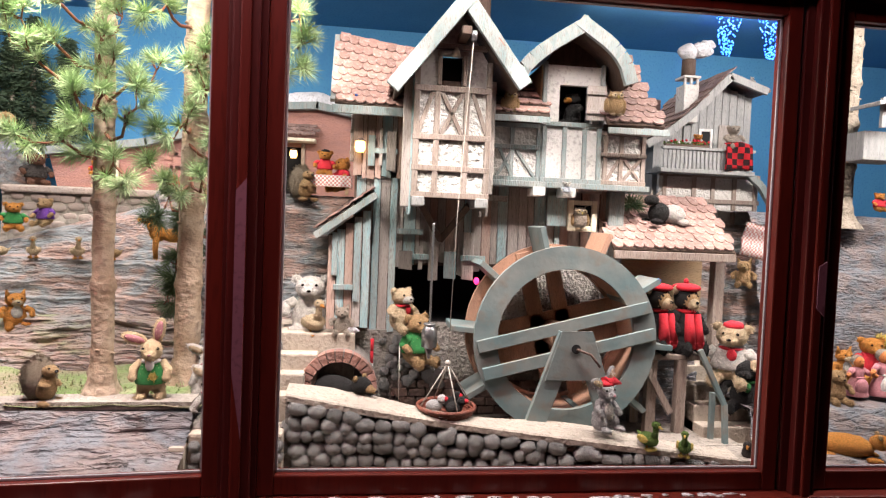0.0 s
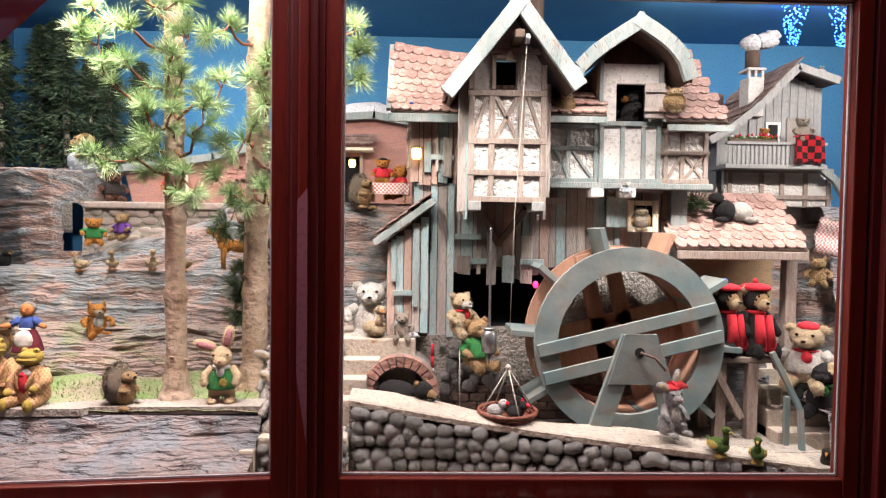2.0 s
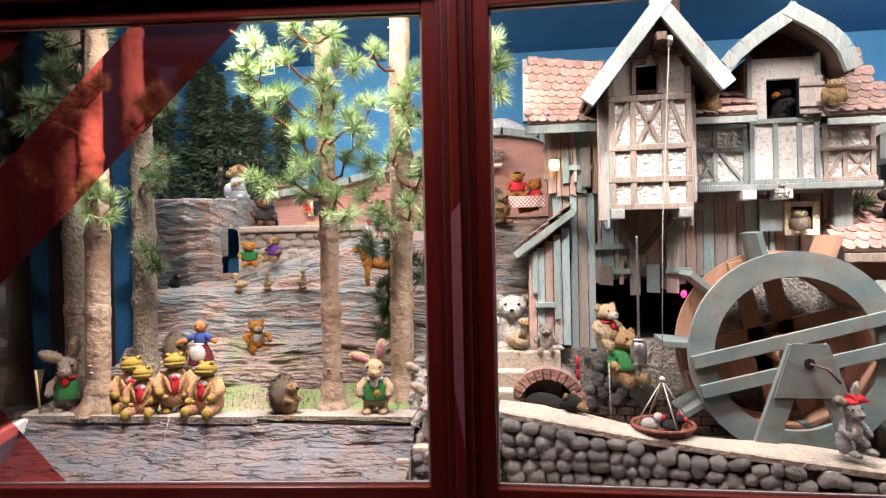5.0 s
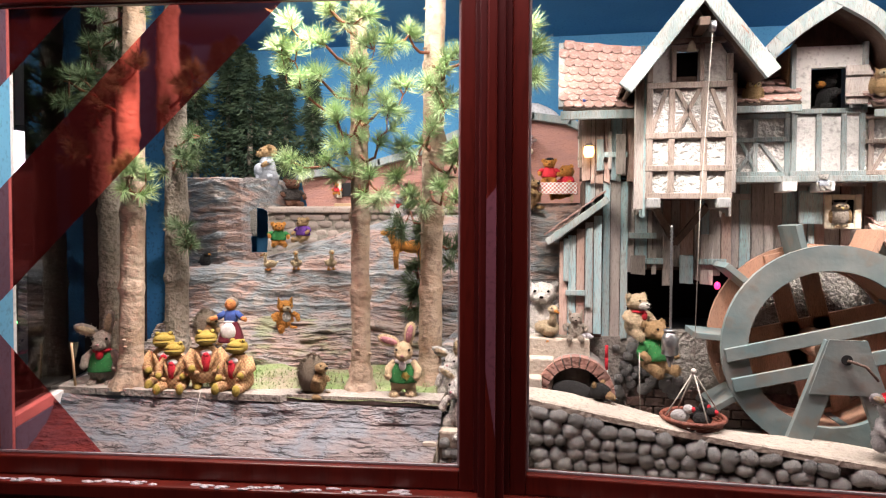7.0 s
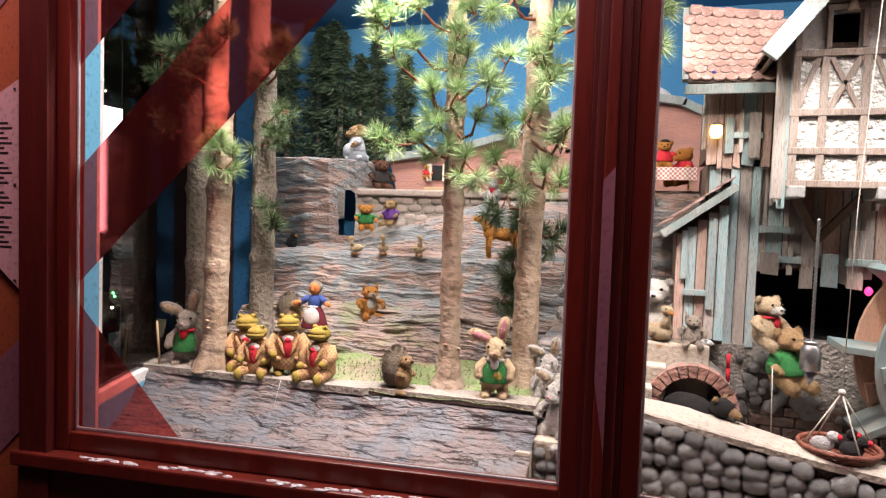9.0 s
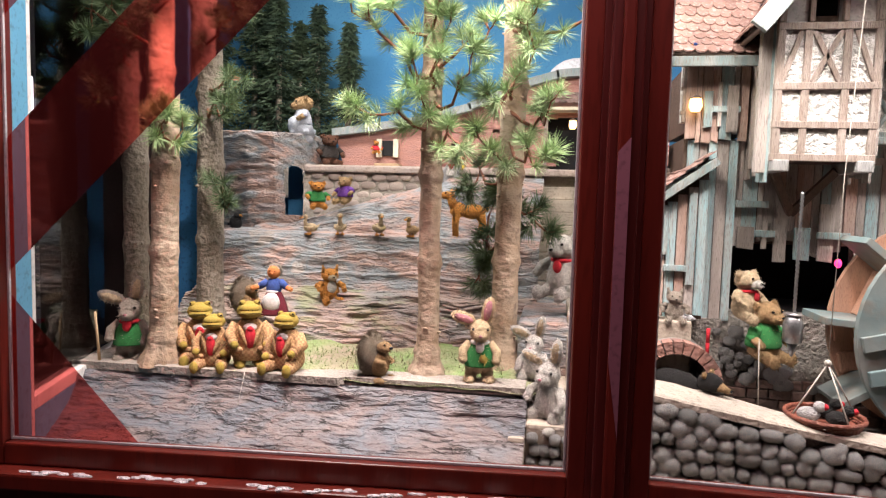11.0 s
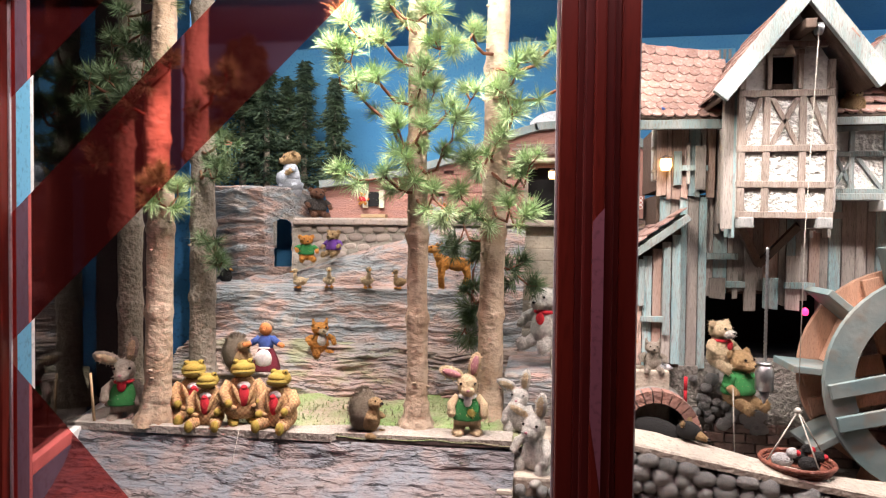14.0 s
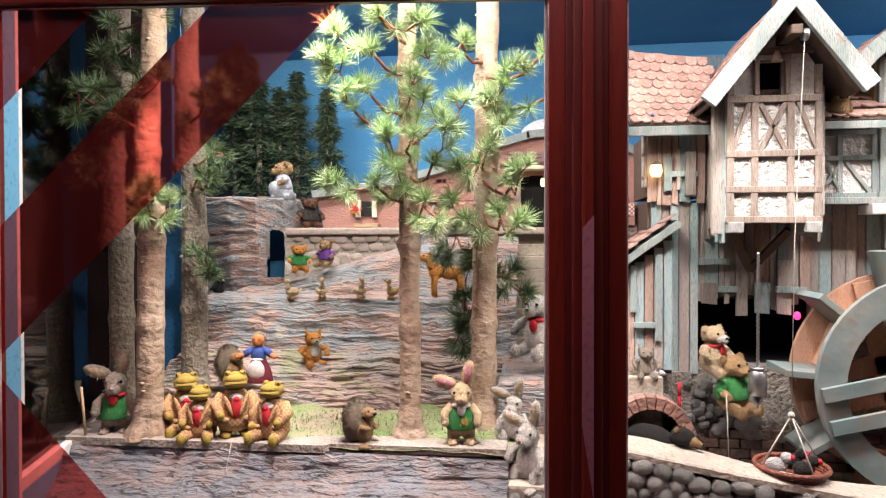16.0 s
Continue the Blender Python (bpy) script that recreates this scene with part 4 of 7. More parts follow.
# black sheet as the shade behind the dormer opening
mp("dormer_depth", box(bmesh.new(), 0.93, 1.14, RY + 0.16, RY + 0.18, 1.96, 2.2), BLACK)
sh = mp("shutter", box(bmesh.new(), 1.075, 1.17, RY - 0.055, RY - 0.043, 2.0, 2.165, 0.003), PLANK[0], "small grey board shutter, half open")
for z in (2.03, 2.12):
    part("batten", box(bmesh.new(), 1.07, 1.175, RY - 0.064, RY - 0.0555, z, z + 0.016, 0.002), PLANK[0], sh)
# curved dormer roof
for ex, ez, bow in ((0.700, 2.115, 0.050), (1.245, 2.150, 0.062)):
    def bowed(u, v, ex=ex, ez=ez, bow=bow):
        return (ex + (1.012 - ex) * v, 2.99 + 0.55 * u, ez + (2.405 - ez) * v + bow * math.sin(max(0.0, min(1.0, v)) ** 0.55 * math.pi))
    rf = roof_sheet("dormer_roof", mill, bowed, 6, 10, DARK_WOOD, 0.014)
    shingled(rf, (lambda u, v, s=bowed: s(1 - u, v)) if ex < 1 else bowed, 9, 7, 0.055, 0.065, SHINGLE)
    pts = [bowed(0, k / 8) for k in range(9)]
    last = Vector(pts[-1]) - Vector(pts[-2])
    pts.append(tuple(Vector(pts[-1]) + last.normalized() * 0.03))
    off = 0.002 if ex < 1 else -0.002
    for a, b in zip(pts, pts[1:]):
        part("barge_board", beam(bmesh.new(), (a[0], 2.972 + off, a[2] + 0.008), (b[0], 2.972 + off, b[2] + 0.008), 0.062, 0.026, 0.001), TEAL_BEAM, rf)


def mid_roof(u, v):
    return (0.60 + 0.28 * u, 3.02 + 0.35 * v, 1.99 + 0.24 * v)


rf = roof_sheet("middle_roof", mill, mid_roof, 4, 4, DARK_WOOD)
shingled(rf, mid_roof, 5, 5, 0.058, 0.07, SHINGLE)
part("eaves_board", box(bmesh.new(), 0.60, 0.88, 3.005, 3.02, 1.962, 1.992, 0.003), TEAL_BEAM, rf)


def end_roof(u, v):
    return (1.165 + (0.285 - 0.09 * v) * u, 3.04 + 0.27 * v, 1.975 + 0.395 * v - 0.035 * math.sin(v * math.pi))


rf = roof_sheet("end_roof", mill, end_roof, 6, 8, DARK_WOOD)
# shingles toned down in colour, as this roof lies in shade
shingled(rf, end_roof, 5, 9, 0.056, 0.065, SHINGLE_SHADED)
part("eaves_board", box(bmesh.new(), 1.165, 1.47, 3.015, 3.03, 1.935, 1.965, 0.003), TEAL_BEAM, rf)
mp("mill_chimney", box(bmesh.new(), 0.60, 0.70, 3.40, 3.50, 2.1, 2.46, 0.006), HOUSE_BRICK)
mp("chimney_pipe", tube(bmesh.new(), [(0.62, 3.45, 2.46), (0.62, 3.45, 2.68)], 0.04, 14), DARK_WOOD)
# little cream window in the plank wall
lw = mp("small_window", prism(bmesh.new(), [(1.05, 1.475), (1.185, 1.475), (1.185, 1.615), (1.05, 1.615)], 3.20, 3.205), BLACK)
for xa, xb, za, zb in ((1.043, 1.072, 1.468, 1.622), (1.165, 1.193, 1.468, 1.622), (1.0725, 1.1645, 1.468, 1.495), (1.0725, 1.1645, 1.598, 1.622)):
    part("window_frame", box(bmesh.new(), xa, xb, 3.185, 3.199, za, zb, 0.003), CREAM, lw)
part("shutter", box(bmesh.new(), 0.94, 1.04, 3.195, 3.207, 1.49, 1.64, 0.003), PLANK[2], lw)

# lean-to shed left of the mill
shed = mp("shed_wall", prism(bmesh.new(), [(-0.12, 0.96), (0.075, 0.96), (0.075, 1.56), (-0.12, 1.41)], 3.13, 3.5), DARK_WOOD)
for k in range(5):
    xa = -0.118 + 0.039 * k
    bm = bmesh.new()
    zt = 1.405 + (xa + 0.118) / 0.195 * 0.15
    box(bm, xa, xa + 0.036, 3.112, 3.127, 0.96 + random.uniform(0, 0.02), zt, 0.003)
    part("plank", bm, PLANK[(1, 2, 1, 0, 2)[k]], shed)
part("plank", box(bmesh.new(), -0.10, -0.075, 3.098, 3.11, 1.22, 1.42, 0.003), PLANK[2], shed)
part("plank", box(bmesh.new(), 0.00, 0.03, 3.098, 3.11, 1.10, 1.47, 0.003), PLANK[2], shed)
part("batten", box(bmesh.new(), -0.09, 0.0, 3.09, 3.105, 1.155, 1.18, 0.003), PLANK[2], shed)
srf = mp("shed_roof", beam(bmesh.new(), (-0.175, 3.25, 1.405), (0.095, 3.25, 1.605), 0.02, 0.34), TEAL_BEAM)
part("edge_board", beam(bmesh.new(), (-0.178, 3.07, 1.40), (0.095, 3.07, 1.60), 0.032, 0.016), TEAL_BEAM, srf)
shingled(srf, lambda u, v: (-0.175 + 0.27 * v, 3.42 - 0.34 * u, 1.417 + 0.20 * v), 6, 5, 0.058, 0.07, SHINGLE)

# lean-to at the wheel's far side
def lean(u, v):
    return (1.245 + (0.625 + 0.01 * v) * u, 3.08 + 0.34 * v, 1.383 + 0.265 * v)


rf = roof_sheet("lean_to_roof", mill, lean, 6, 6, DARK_WOOD)
shingled(rf, lean, 12, 7, 0.053, 0.085, SHINGLE)
part("eaves_board", box(bmesh.new(), 1.245, 1.87, 3.063, 3.08, 1.345, 1.385, 0.004), BEAM, rf)
mp("lean_to_wall", box(bmesh.new(), 1.34, 1.86, 3.36, 3.39, 0.95, 1.42), TAN_BOARD)
mp("lean_to_post", box(bmesh.new(), 1.82, 1.875, 3.16, 3.215, 0.62, 1.40, 0.004), BEAM)
mp("lean_to_post", box(bmesh.new(), 1.355, 1.40, 3.05, 3.09, 0.55, 0.95, 0.004), BEAM)

settle(mill, 0.7, 3.3, 0.545)

# ---- the mill wheel and its stand ----
WX, WZ = 0.955, 0.985
wheel = thing("waterwheel", WX, 2.86, WZ, "large wooden mill wheel with worn teal rims and red paddles", "mill wheel")


def ring_bm(r0, r1, y0, y1, n=48):
    bm = bmesh.new()
    vs = [[bm.verts.new((r * math.cos(a), y, r * math.sin(a))) for r, y in ((r0, y0), (r1, y0), (r1, y1), (r0, y1))] for a in [math.tau * k / n for k in range(n)]]
    for k in range(n):
        a, b = vs[k], vs[(k + 1) % n]
        for i in range(4):
            bm.faces.new((a[i], a[(i + 1) % 4], b[(i + 1) % 4], b[i]))
    bmesh.ops.recalc_face_normals(bm, faces=bm.faces)
    return bm


part("front_rim", ring_bm(0.315, 0.418, -0.015, 0.012), TEAL_PAINT, wheel, "worn teal front rim")
part("back_rim", ring_bm(0.315, 0.418, 0.235, 0.26), COPPER_WOOD, wheel)
SPIN = 14
for k in range(2):
    for s in (-1, 1):
        for y, mat in ((-0.026, TEAL_PAINT), (0.225, COPPER_WOOD)):
            a = radians(SPIN + 90 * k)
            d, nrm = Vector((math.cos(a), 0, math.sin(a))), Vector((-math.sin(a), 0, math.cos(a)))
            if y < 0 and k == 1:
                continue
            p = d * -0.40 + nrm * s * 0.062 + Vector((0, y, 0))
            q = d * 0.40 + nrm * s * 0.062 + Vector((0, y, 0))
            part("spoke", beam(bmesh.new(), p, q, 0.055 if y < 0 else 0.075, 0.02), mat, wheel)
for k in range(10):
    a = radians(SPIN + 18 + 36 * k)
    bm = bmesh.new()
    box(bm, 0.325, 0.515, 0.013, 0.234, -0.013, 0.013, 0.003, m=Matrix.Rotation(-a, 4, "Y"))
    part("paddle", bm, COPPER_WOOD if k in (1, 6) else TEAL_PAINT, wheel)
for k in range(10):
    a = radians(SPIN + 36 * k)
    bm = bmesh.new()
    box(bm, 0.318, 0.332, 0.014, 0.233, -0.09, 0.09, 0.002, m=Matrix.Rotation(-a, 4, "Y"))
    part("sole_board", bm, COPPER_WOOD, wheel)
part("axle", tube(bmesh.new(), [(0, -0.11, 0), (0, 0.36, 0)], 0.022, 14), DARK_WOOD, wheel)
part("hub", tube(bmesh.new(), [(0, 0.0, 0), (0, 0.25, 0)], 0.06, 14), COPPER_WOOD, wheel)

stand = thing("wheel_stand", WX, 2.74, 0.60, "teal painted wooden trestle carrying the wheel's axle", "trestle")
for p, q in (((-0.175, 0, 0.0), (-0.028, 0, 0.43)), ((0.195, 0, -0.03), (0.035, 0, 0.43))):
    part("leg", beam(bmesh.new(), p, q, 0.085, 0.03), TEAL_PAINT, stand)
bm = bmesh.new()
prism(bm, [(-0.128, 0.235), (0.138, 0.235), (0.072, 0.445), (-0.062, 0.445)], -0.022, -0.0155)
part("head_board", bm, TEAL_PAINT, stand)
part("axle_socket", tube(bmesh.new(), [(0, -0.028, 0.37), (0, -0.0225, 0.37)], 0.02, 14), BLACK, stand)
part("crank", tube(bmesh.new(), [(0, -0.034, 0.37), (0.06, -0.04, 0.35), (0.10, -0.05, 0.30)], 0.006, 6), DARK_WOOD, stand)

# ---- house behind, with a curved gable wall ----
cot = thing("brick_cottage", 0, 0, 0, "low curved cottage of painted pink brick with a grey roof edge", "house")
TOP = [(-2.02, 1.84), (-1.7, 1.88), (-1.4, 1.93), (-1.1, 2.01), (-0.8, 2.14), (-0.55, 2.215), (-0.3, 2.235), (-0.05, 2.19), (0.15, 2.08)]
out = [(-1.96, 1.60), (-1.52, 1.60)] + [(-0.60, 1.60), (-0.60, 1.965), (-0.40, 1.965), (-0.40, 1.60), (0.15, 1.60)] + TOP[::-1]
cw = part("wall", prism(bmesh.new(), out, 4.60, 4.66), HOUSE_BRICK, cot)
for a, b in zip(TOP, TOP[1:]):
    part("roof_edge", beam(bmesh.new(), (a[0] - 0.01, 4.62, a[1] + 0.01), (b[0] + 0.01, 4.62, b[1] + 0.01), 0.05, 0.16, 0.002), TEAL_BEAM, cot)
# black sheet as the shade behind the door
part("doorway", box(bmesh.new(), -0.62, -0.38, 4.72, 4.74, 1.58, 2.0), BLACK, cot)
for xa, xb, za, zb in ((-0.625, -0.60, 1.605, 1.99), (-0.40, -0.375, 1.605, 1.99)):
    part("door_frame", box(bmesh.new(), xa, xb, 4.575, 4.60, za, zb, 0.003), BEAM, cot)
cn = part("canopy", beam(bmesh.new(), (-0.68, 4.54, 2.0), (-0.30, 4.54, 2.0), 0.02, 0.14), CREAM, cot)
shingled(cn, lambda u, v: (-0.68 + 0.38 * u, 4.47 + 0.14 * v, 2.012 + 0.09 * v), 8, 3, 0.05, 0.05, SHINGLE_DARK)
w1 = part("window", box(bmesh.new(), -1.71, -1.59, 4.585, 4.599, 1.70, 1.80), BLACK, cot)
for xa, xb, za, zb in ((-1.725, -1.69, 1.69, 1.81), (-1.61, -1.575, 1.69, 1.81)):
    part("shutter", box(bmesh.new(), xa, xb, 4.565, 4.584, za, zb, 0.002), CREAM, w1)
part("bench", box(bmesh.new(), -1.72, -1.55, 4.50, 4.58, 1.62, 1.645, 0.004), TAN_BOARD, cot)
part("snow_mound", blob(bmesh.new(), (-0.36, 4.75, 2.25), (0.24, 0.12, 0.12), sub=3, bumpy=0.15), FLOCK, cot, "rounded artificial snow on the roof")
for i in range(60):
    z = 1.62 + 0.03 * (i % 14)
    x = -1.5 + 0.9 * random.random()
    if z > 1.60 + (0.29 + 0.25 * max(0, x + 1.4)):
        continue
    part("brick", box(bmesh.new(), x, x + 0.075, 4.592, 4.603, z, z + 0.025, 0.003), HOUSE_BRICK, cw)

settle(cot, -0.9, 4.65, 1.605)

# ---- house at the right, with balcony ----
hs = thing("balcony_house", 0, 0, 0, "pale grey boarded house with dark shingles and a flower balcony", "house")
HY = 3.90
wall = part("wall", prism(bmesh.new(), [(1.80, 1.55), (2.43, 1.55), (2.43, 2.33), (2.22, 2.415), (2.14, 2.35), (2.03, 2.235), (1.90, 2.12), (1.80, 2.05)], HY, HY + 0.5), GREY_BOARD, hs)
for k in range(9):
    x = 1.985 + 0.049 * k
    zt = np.interp(x, [1.80, 1.90, 2.03, 2.14, 2.22, 2.43], [2.04, 2.11, 2.22, 2.335, 2.40, 2.32])
    part("board", box(bmesh.new(), x, x + 0.046, HY - 0.012, HY - 0.001, 1.88, zt, 0.002), GREY_BOARD, wall)
pts = [(1.70, 2.00), (1.86, 2.10), (2.01, 2.225), (2.12, 2.345), (2.215, 2.438)]
for a, b in zip(pts, pts[1:]):
    part("barge_board", beam(bmesh.new(), (a[0], HY - 0.12, a[1]), (b[0], HY - 0.12, b[1]), 0.045, 0.025, 0.001), GREY_BOARD, hs)
part("barge_board", beam(bmesh.new(), (2.205, HY - 0.12, 2.438), (2.455, HY - 0.12, 2.36), 0.045, 0.025), GREY_BOARD, hs)


def hs_roof(u, v):
    s = v * 4
    k = min(int(s), 3)
    a, b = pts[k], pts[k + 1]
    return (a[0] + (b[0] - a[0]) * (s - k), HY - 0.12 + 0.6 * (1 - u), a[1] + (b[1] - a[1]) * (s - k) + 0.015)


rf = roof_sheet("roof", hs, hs_roof, 5, 12, DARK_WOOD)
shingled(rf, hs_roof, 8, 10, 0.08, 0.085, SHINGLE_DARK)
rr = part("roof", beam(bmesh.new(), (2.205, HY + 0.18, 2.448), (2.475, HY + 0.18, 2.365), 0.02, 0.6), SHINGLE_DARK, hs)
part("back_roof", beam(bmesh.new(), (1.45, HY + 0.4, 2.27), (1.95, HY + 0.4, 2.26), 0.18, 0.3), SHINGLE_DARK, hs)
part("back_eaves", box(bmesh.new(), 1.45, 1.95, HY + 0.2, HY + 0.24, 2.13, 2.18, 0.004), GREY_BOARD, hs)
ch = part("chimney", box(bmesh.new(), 1.955, 2.05, HY - 0.05, HY + 0.06, 2.16, 2.39, 0.005), STUCCO_FLAT, hs)
for x in (1.962, 2.002, 2.043):
    part("chimney_post", box(bmesh.new(), x - 0.006, x + 0.006, HY - 0.045, HY - 0.03, 2.39, 2.43, 0.001), STUCCO_FLAT, ch)
part("chimney_cap", box(bmesh.new(), 1.948, 2.058, HY - 0.055, HY + 0.065, 2.43, 2.445, 0.003), STUCCO_FLAT, ch)
part("chimney_pipe", tube(bmesh.new(), [(2.0, HY, 2.445), (2.0, HY, 2.55)], 0.042, 16), DARK_WOOD, ch)
part("cotton_smoke", blob(blob(blob(bmesh.new(), (1.99, HY, 2.60), (0.06, 0.05, 0.05), sub=3, bumpy=0.3), (2.07, HY, 2.615), (0.075, 0.05, 0.045), sub=3, bumpy=0.3), (2.11, HY, 2.65), (0.05, 0.04, 0.03), sub=3, bumpy=0.3), FLOCK, ch, "white cotton wool smoke")
bal = part("balcony", box(bmesh.new(), 1.75, 2.34, HY - 0.22, HY - 0.012, 1.835, 1.86, 0.004), GREY_BOARD, hs)
part("handrail", box(bmesh.new(), 1.755, 2.335, HY - 0.225, HY - 0.195, 1.97, 1.987, 0.003), GREY_BOARD, bal)
for k in range(22):
    x = 1.768 + 0.0255 * k
    part("baluster", box(bmesh.new(), x, x + 0.019, HY - 0.215, HY - 0.205, 1.86, 1.97), GREY_BOARD, bal)
wd = part("window", box(bmesh.new(), 2.09, 2.16, HY - 0.017, HY - 0.013, 2.03, 2.12), BLACK, hs)
for xa, xb, za, zb in ((2.08, 2.095, 2.01, 2.13), (2.155, 2.17, 2.01, 2.13), (2.0955, 2.1545, 2.115, 2.13)):
    part("window_frame", box(bmesh.new(), xa, xb, HY - 0.025, HY - 0.0175, za, zb, 0.002), WHITE_PAINT, wd)
part("door", box(bmesh.new(), 2.21, 2.29, HY - 0.022, HY - 0.013, 1.89, 2.16, 0.003), PLANK[0], hs)
lowf = framed_wall("lower_wall", hs, 1.80, 2.44, 1.52, 1.845, HY - 0.10, (1.83, 2.02, 2.14, 2.28, 2.42), (1.535, 1.68, 1.835), (), BEAM, 0.026)
pts2 = [(2.32, 1.86), (2.42, 1.785), (2.50, 1.66), (2.55, 1.52)]
for a, b in zip(pts2, pts2[1:]):
    part("curved_brace", beam(bmesh.new(), (a[0], HY - 0.16, a[1]), (b[0], HY - 0.16, b[1]), 0.04, 0.03, 0.001), TEAL_BEAM, hs)

settle(hs, 2.1, 4.1, 1.52)

# rock under and beside the right house, with steps
rock_face("cliff_right", 1.84, 2.75, [(3.30, 0.6), (3.36, 0.95), (3.42, 1.2), (3.50, 1.42), (3.8, 1.52)], ROCK, 100, 120, 0.026)
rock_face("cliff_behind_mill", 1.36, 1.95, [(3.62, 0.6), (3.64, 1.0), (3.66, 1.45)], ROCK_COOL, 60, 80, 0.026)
rsteps = structure("right_steps", box(bmesh.new(), 1.625, 2.29, 3.2, 3.5, 0.42, 0.6), CONCRETE)
for i in range(5):
    part("step", box(bmesh.new(), 1.62, 2.3, 2.75 + 0.09 * i, 3.5, 0.42 - 0.003 * i, 0.52 + 0.075 * i, 0.006), CONCRETE, rsteps)

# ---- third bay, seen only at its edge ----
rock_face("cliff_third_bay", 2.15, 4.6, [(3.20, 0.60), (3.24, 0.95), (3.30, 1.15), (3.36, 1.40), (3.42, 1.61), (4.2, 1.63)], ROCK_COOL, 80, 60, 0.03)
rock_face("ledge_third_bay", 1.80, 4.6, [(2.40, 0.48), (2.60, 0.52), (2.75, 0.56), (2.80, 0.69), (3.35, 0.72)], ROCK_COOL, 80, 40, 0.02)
tn3 = thing("stump_house", 2.60, 3.10, 1.60, "pale wooden birdhouse hung on a pine trunk", "birdhouse")
part("body", box(bmesh.new(), 0.0, 0.26, 0.06, 0.24, 0.30, 0.45, 0.005), GREY_BOARD, tn3)
part("roof", beam(bmesh.new(), (-0.06, 0, 0.56), (0.34, 0, 0.66), 0.02, 0.2), GREY_BOARD, tn3)
for x in (0.01, 0.25):
    part("post", box(bmesh.new(), x - 0.01, x + 0.01, -0.05, -0.03, 0.45, 0.60), GREY_BOARD, tn3)

# ---- trees ----
def knotty_trunk(x, y, z0, z1, r0, r1, mat, lean=0.0, seed=0, name="pine_tree", label="", roots=True):
    """A pale pine trunk with knots and, at its foot, roots."""
    tr = thing(name, x, y, z0, label, "tree", "showcase pines")
    bm = bmesh.new()
    nr, ns = 110, 26
    rings = []
    for i in range(nr + 1):
        v = i / nr
        z = (z1 - z0) * v
        r = r0 + (r1 - r0) * v
        whorl = 0.0
        for k in range(7):
            zk = 0.10 + k * (z1 - z0) / 6.3 + 0.05 * noise.noise(Vector((seed, k * 3.1, 0)))
            whorl += math.exp(-((z - zk) / 0.022) ** 2)
        ring = []
        for k in range(ns):
            a = math.tau * k / ns
            d = Vector((math.cos(a), math.sin(a), 0))
            rr = r * (1 + 0.10 * noise.noise(Vector((d.x * 2 + seed, d.y * 2, z * 6))) + 0.05 * noise.noise(Vector((d.x * 6, d.y * 6 + seed, z * 40))))
            rr += 0.013 * whorl * (0.6 + 0.9 * noise.noise(Vector((d.x * 3, d.y * 3 + seed, z * 3))))
            if roots and z < 0.15:
                rr += r0 * 1.25 * (1 - z / 0.15) ** 2.4 * (0.65 + 0.8 * noise.noise(Vector((d.x * 2.6, d.y * 2.6, seed))))
            ring.append(bm.verts.new((d.x * rr + lean * z, d.y * rr, z - (0.01 if i == 0 else 0))))
        rings.append(ring)
    for s, t in zip(rings, rings[1:]):
        for k in range(ns):
            f = bm.faces.new((s[k], s[(k + 1) % ns], t[(k + 1) % ns], t[k]))
            f.smooth = True
    bm.faces.new(rings[-1])
    part("trunk", bm, mat, tr)
    for k in range(16):
        zk, a = random.uniform(0.12, (z1 - z0) * 0.95), random.uniform(-math.pi, 0)
        r = (r0 + (r1 - r0) * zk / (z1 - z0)) * 1.0
        bm = bmesh.new()
        s = random.uniform(0.005, 0.010)
        blob(bm, (math.cos(a) * r + lean * zk, math.sin(a) * r, zk), (s * 1.4, s, s * 0.8), sub=1, bumpy=0.5)
        part("bark_knot", bm, mat, tr)
    return tr


def tuft_mesh(name, mat, count, length, spread, seed, width=0.0013):
    """A burst of needles round +z; spread 1 makes a ball, less a brush."""
    rnd = random.Random(seed)
    bm = bmesh.new()
    for _ in range(count):
        a, c = rnd.uniform(0, math.tau), 1 - rnd.random() * spread
        s = math.sqrt(max(0, 1 - c * c))
        d = Vector((math.cos(a) * s, math.sin(a) * s, c))
        base = Vector((0, 0, rnd.uniform(-0.030, 0.012)))
        L = length * rnd.uniform(0.7, 1.1)
        side = d.cross(Vector((rnd.uniform(-1, 1), rnd.uniform(-1, 1), rnd.uniform(-1, 1)))).normalized() * width
        mid = base + d * L * 0.55
        tip = base + d * L + Vector((0, 0, 0.10 * L))
        v = [bm.verts.new(p) for p in (base - side, base + side, mid + side, tip, mid - side)]
        bm.faces.new(v)
    return mesh_of(name, bm, mat)


TUFTS = [tuft_mesh("needle_tuft", NEEDLE, 110, 0.082, 1.02, k, 0.0011) for k in range(4)]
# darker copy of the needles, with the dimness put into their colour
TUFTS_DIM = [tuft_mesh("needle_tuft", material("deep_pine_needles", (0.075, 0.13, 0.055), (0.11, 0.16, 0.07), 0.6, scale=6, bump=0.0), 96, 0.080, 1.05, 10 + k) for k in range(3)]


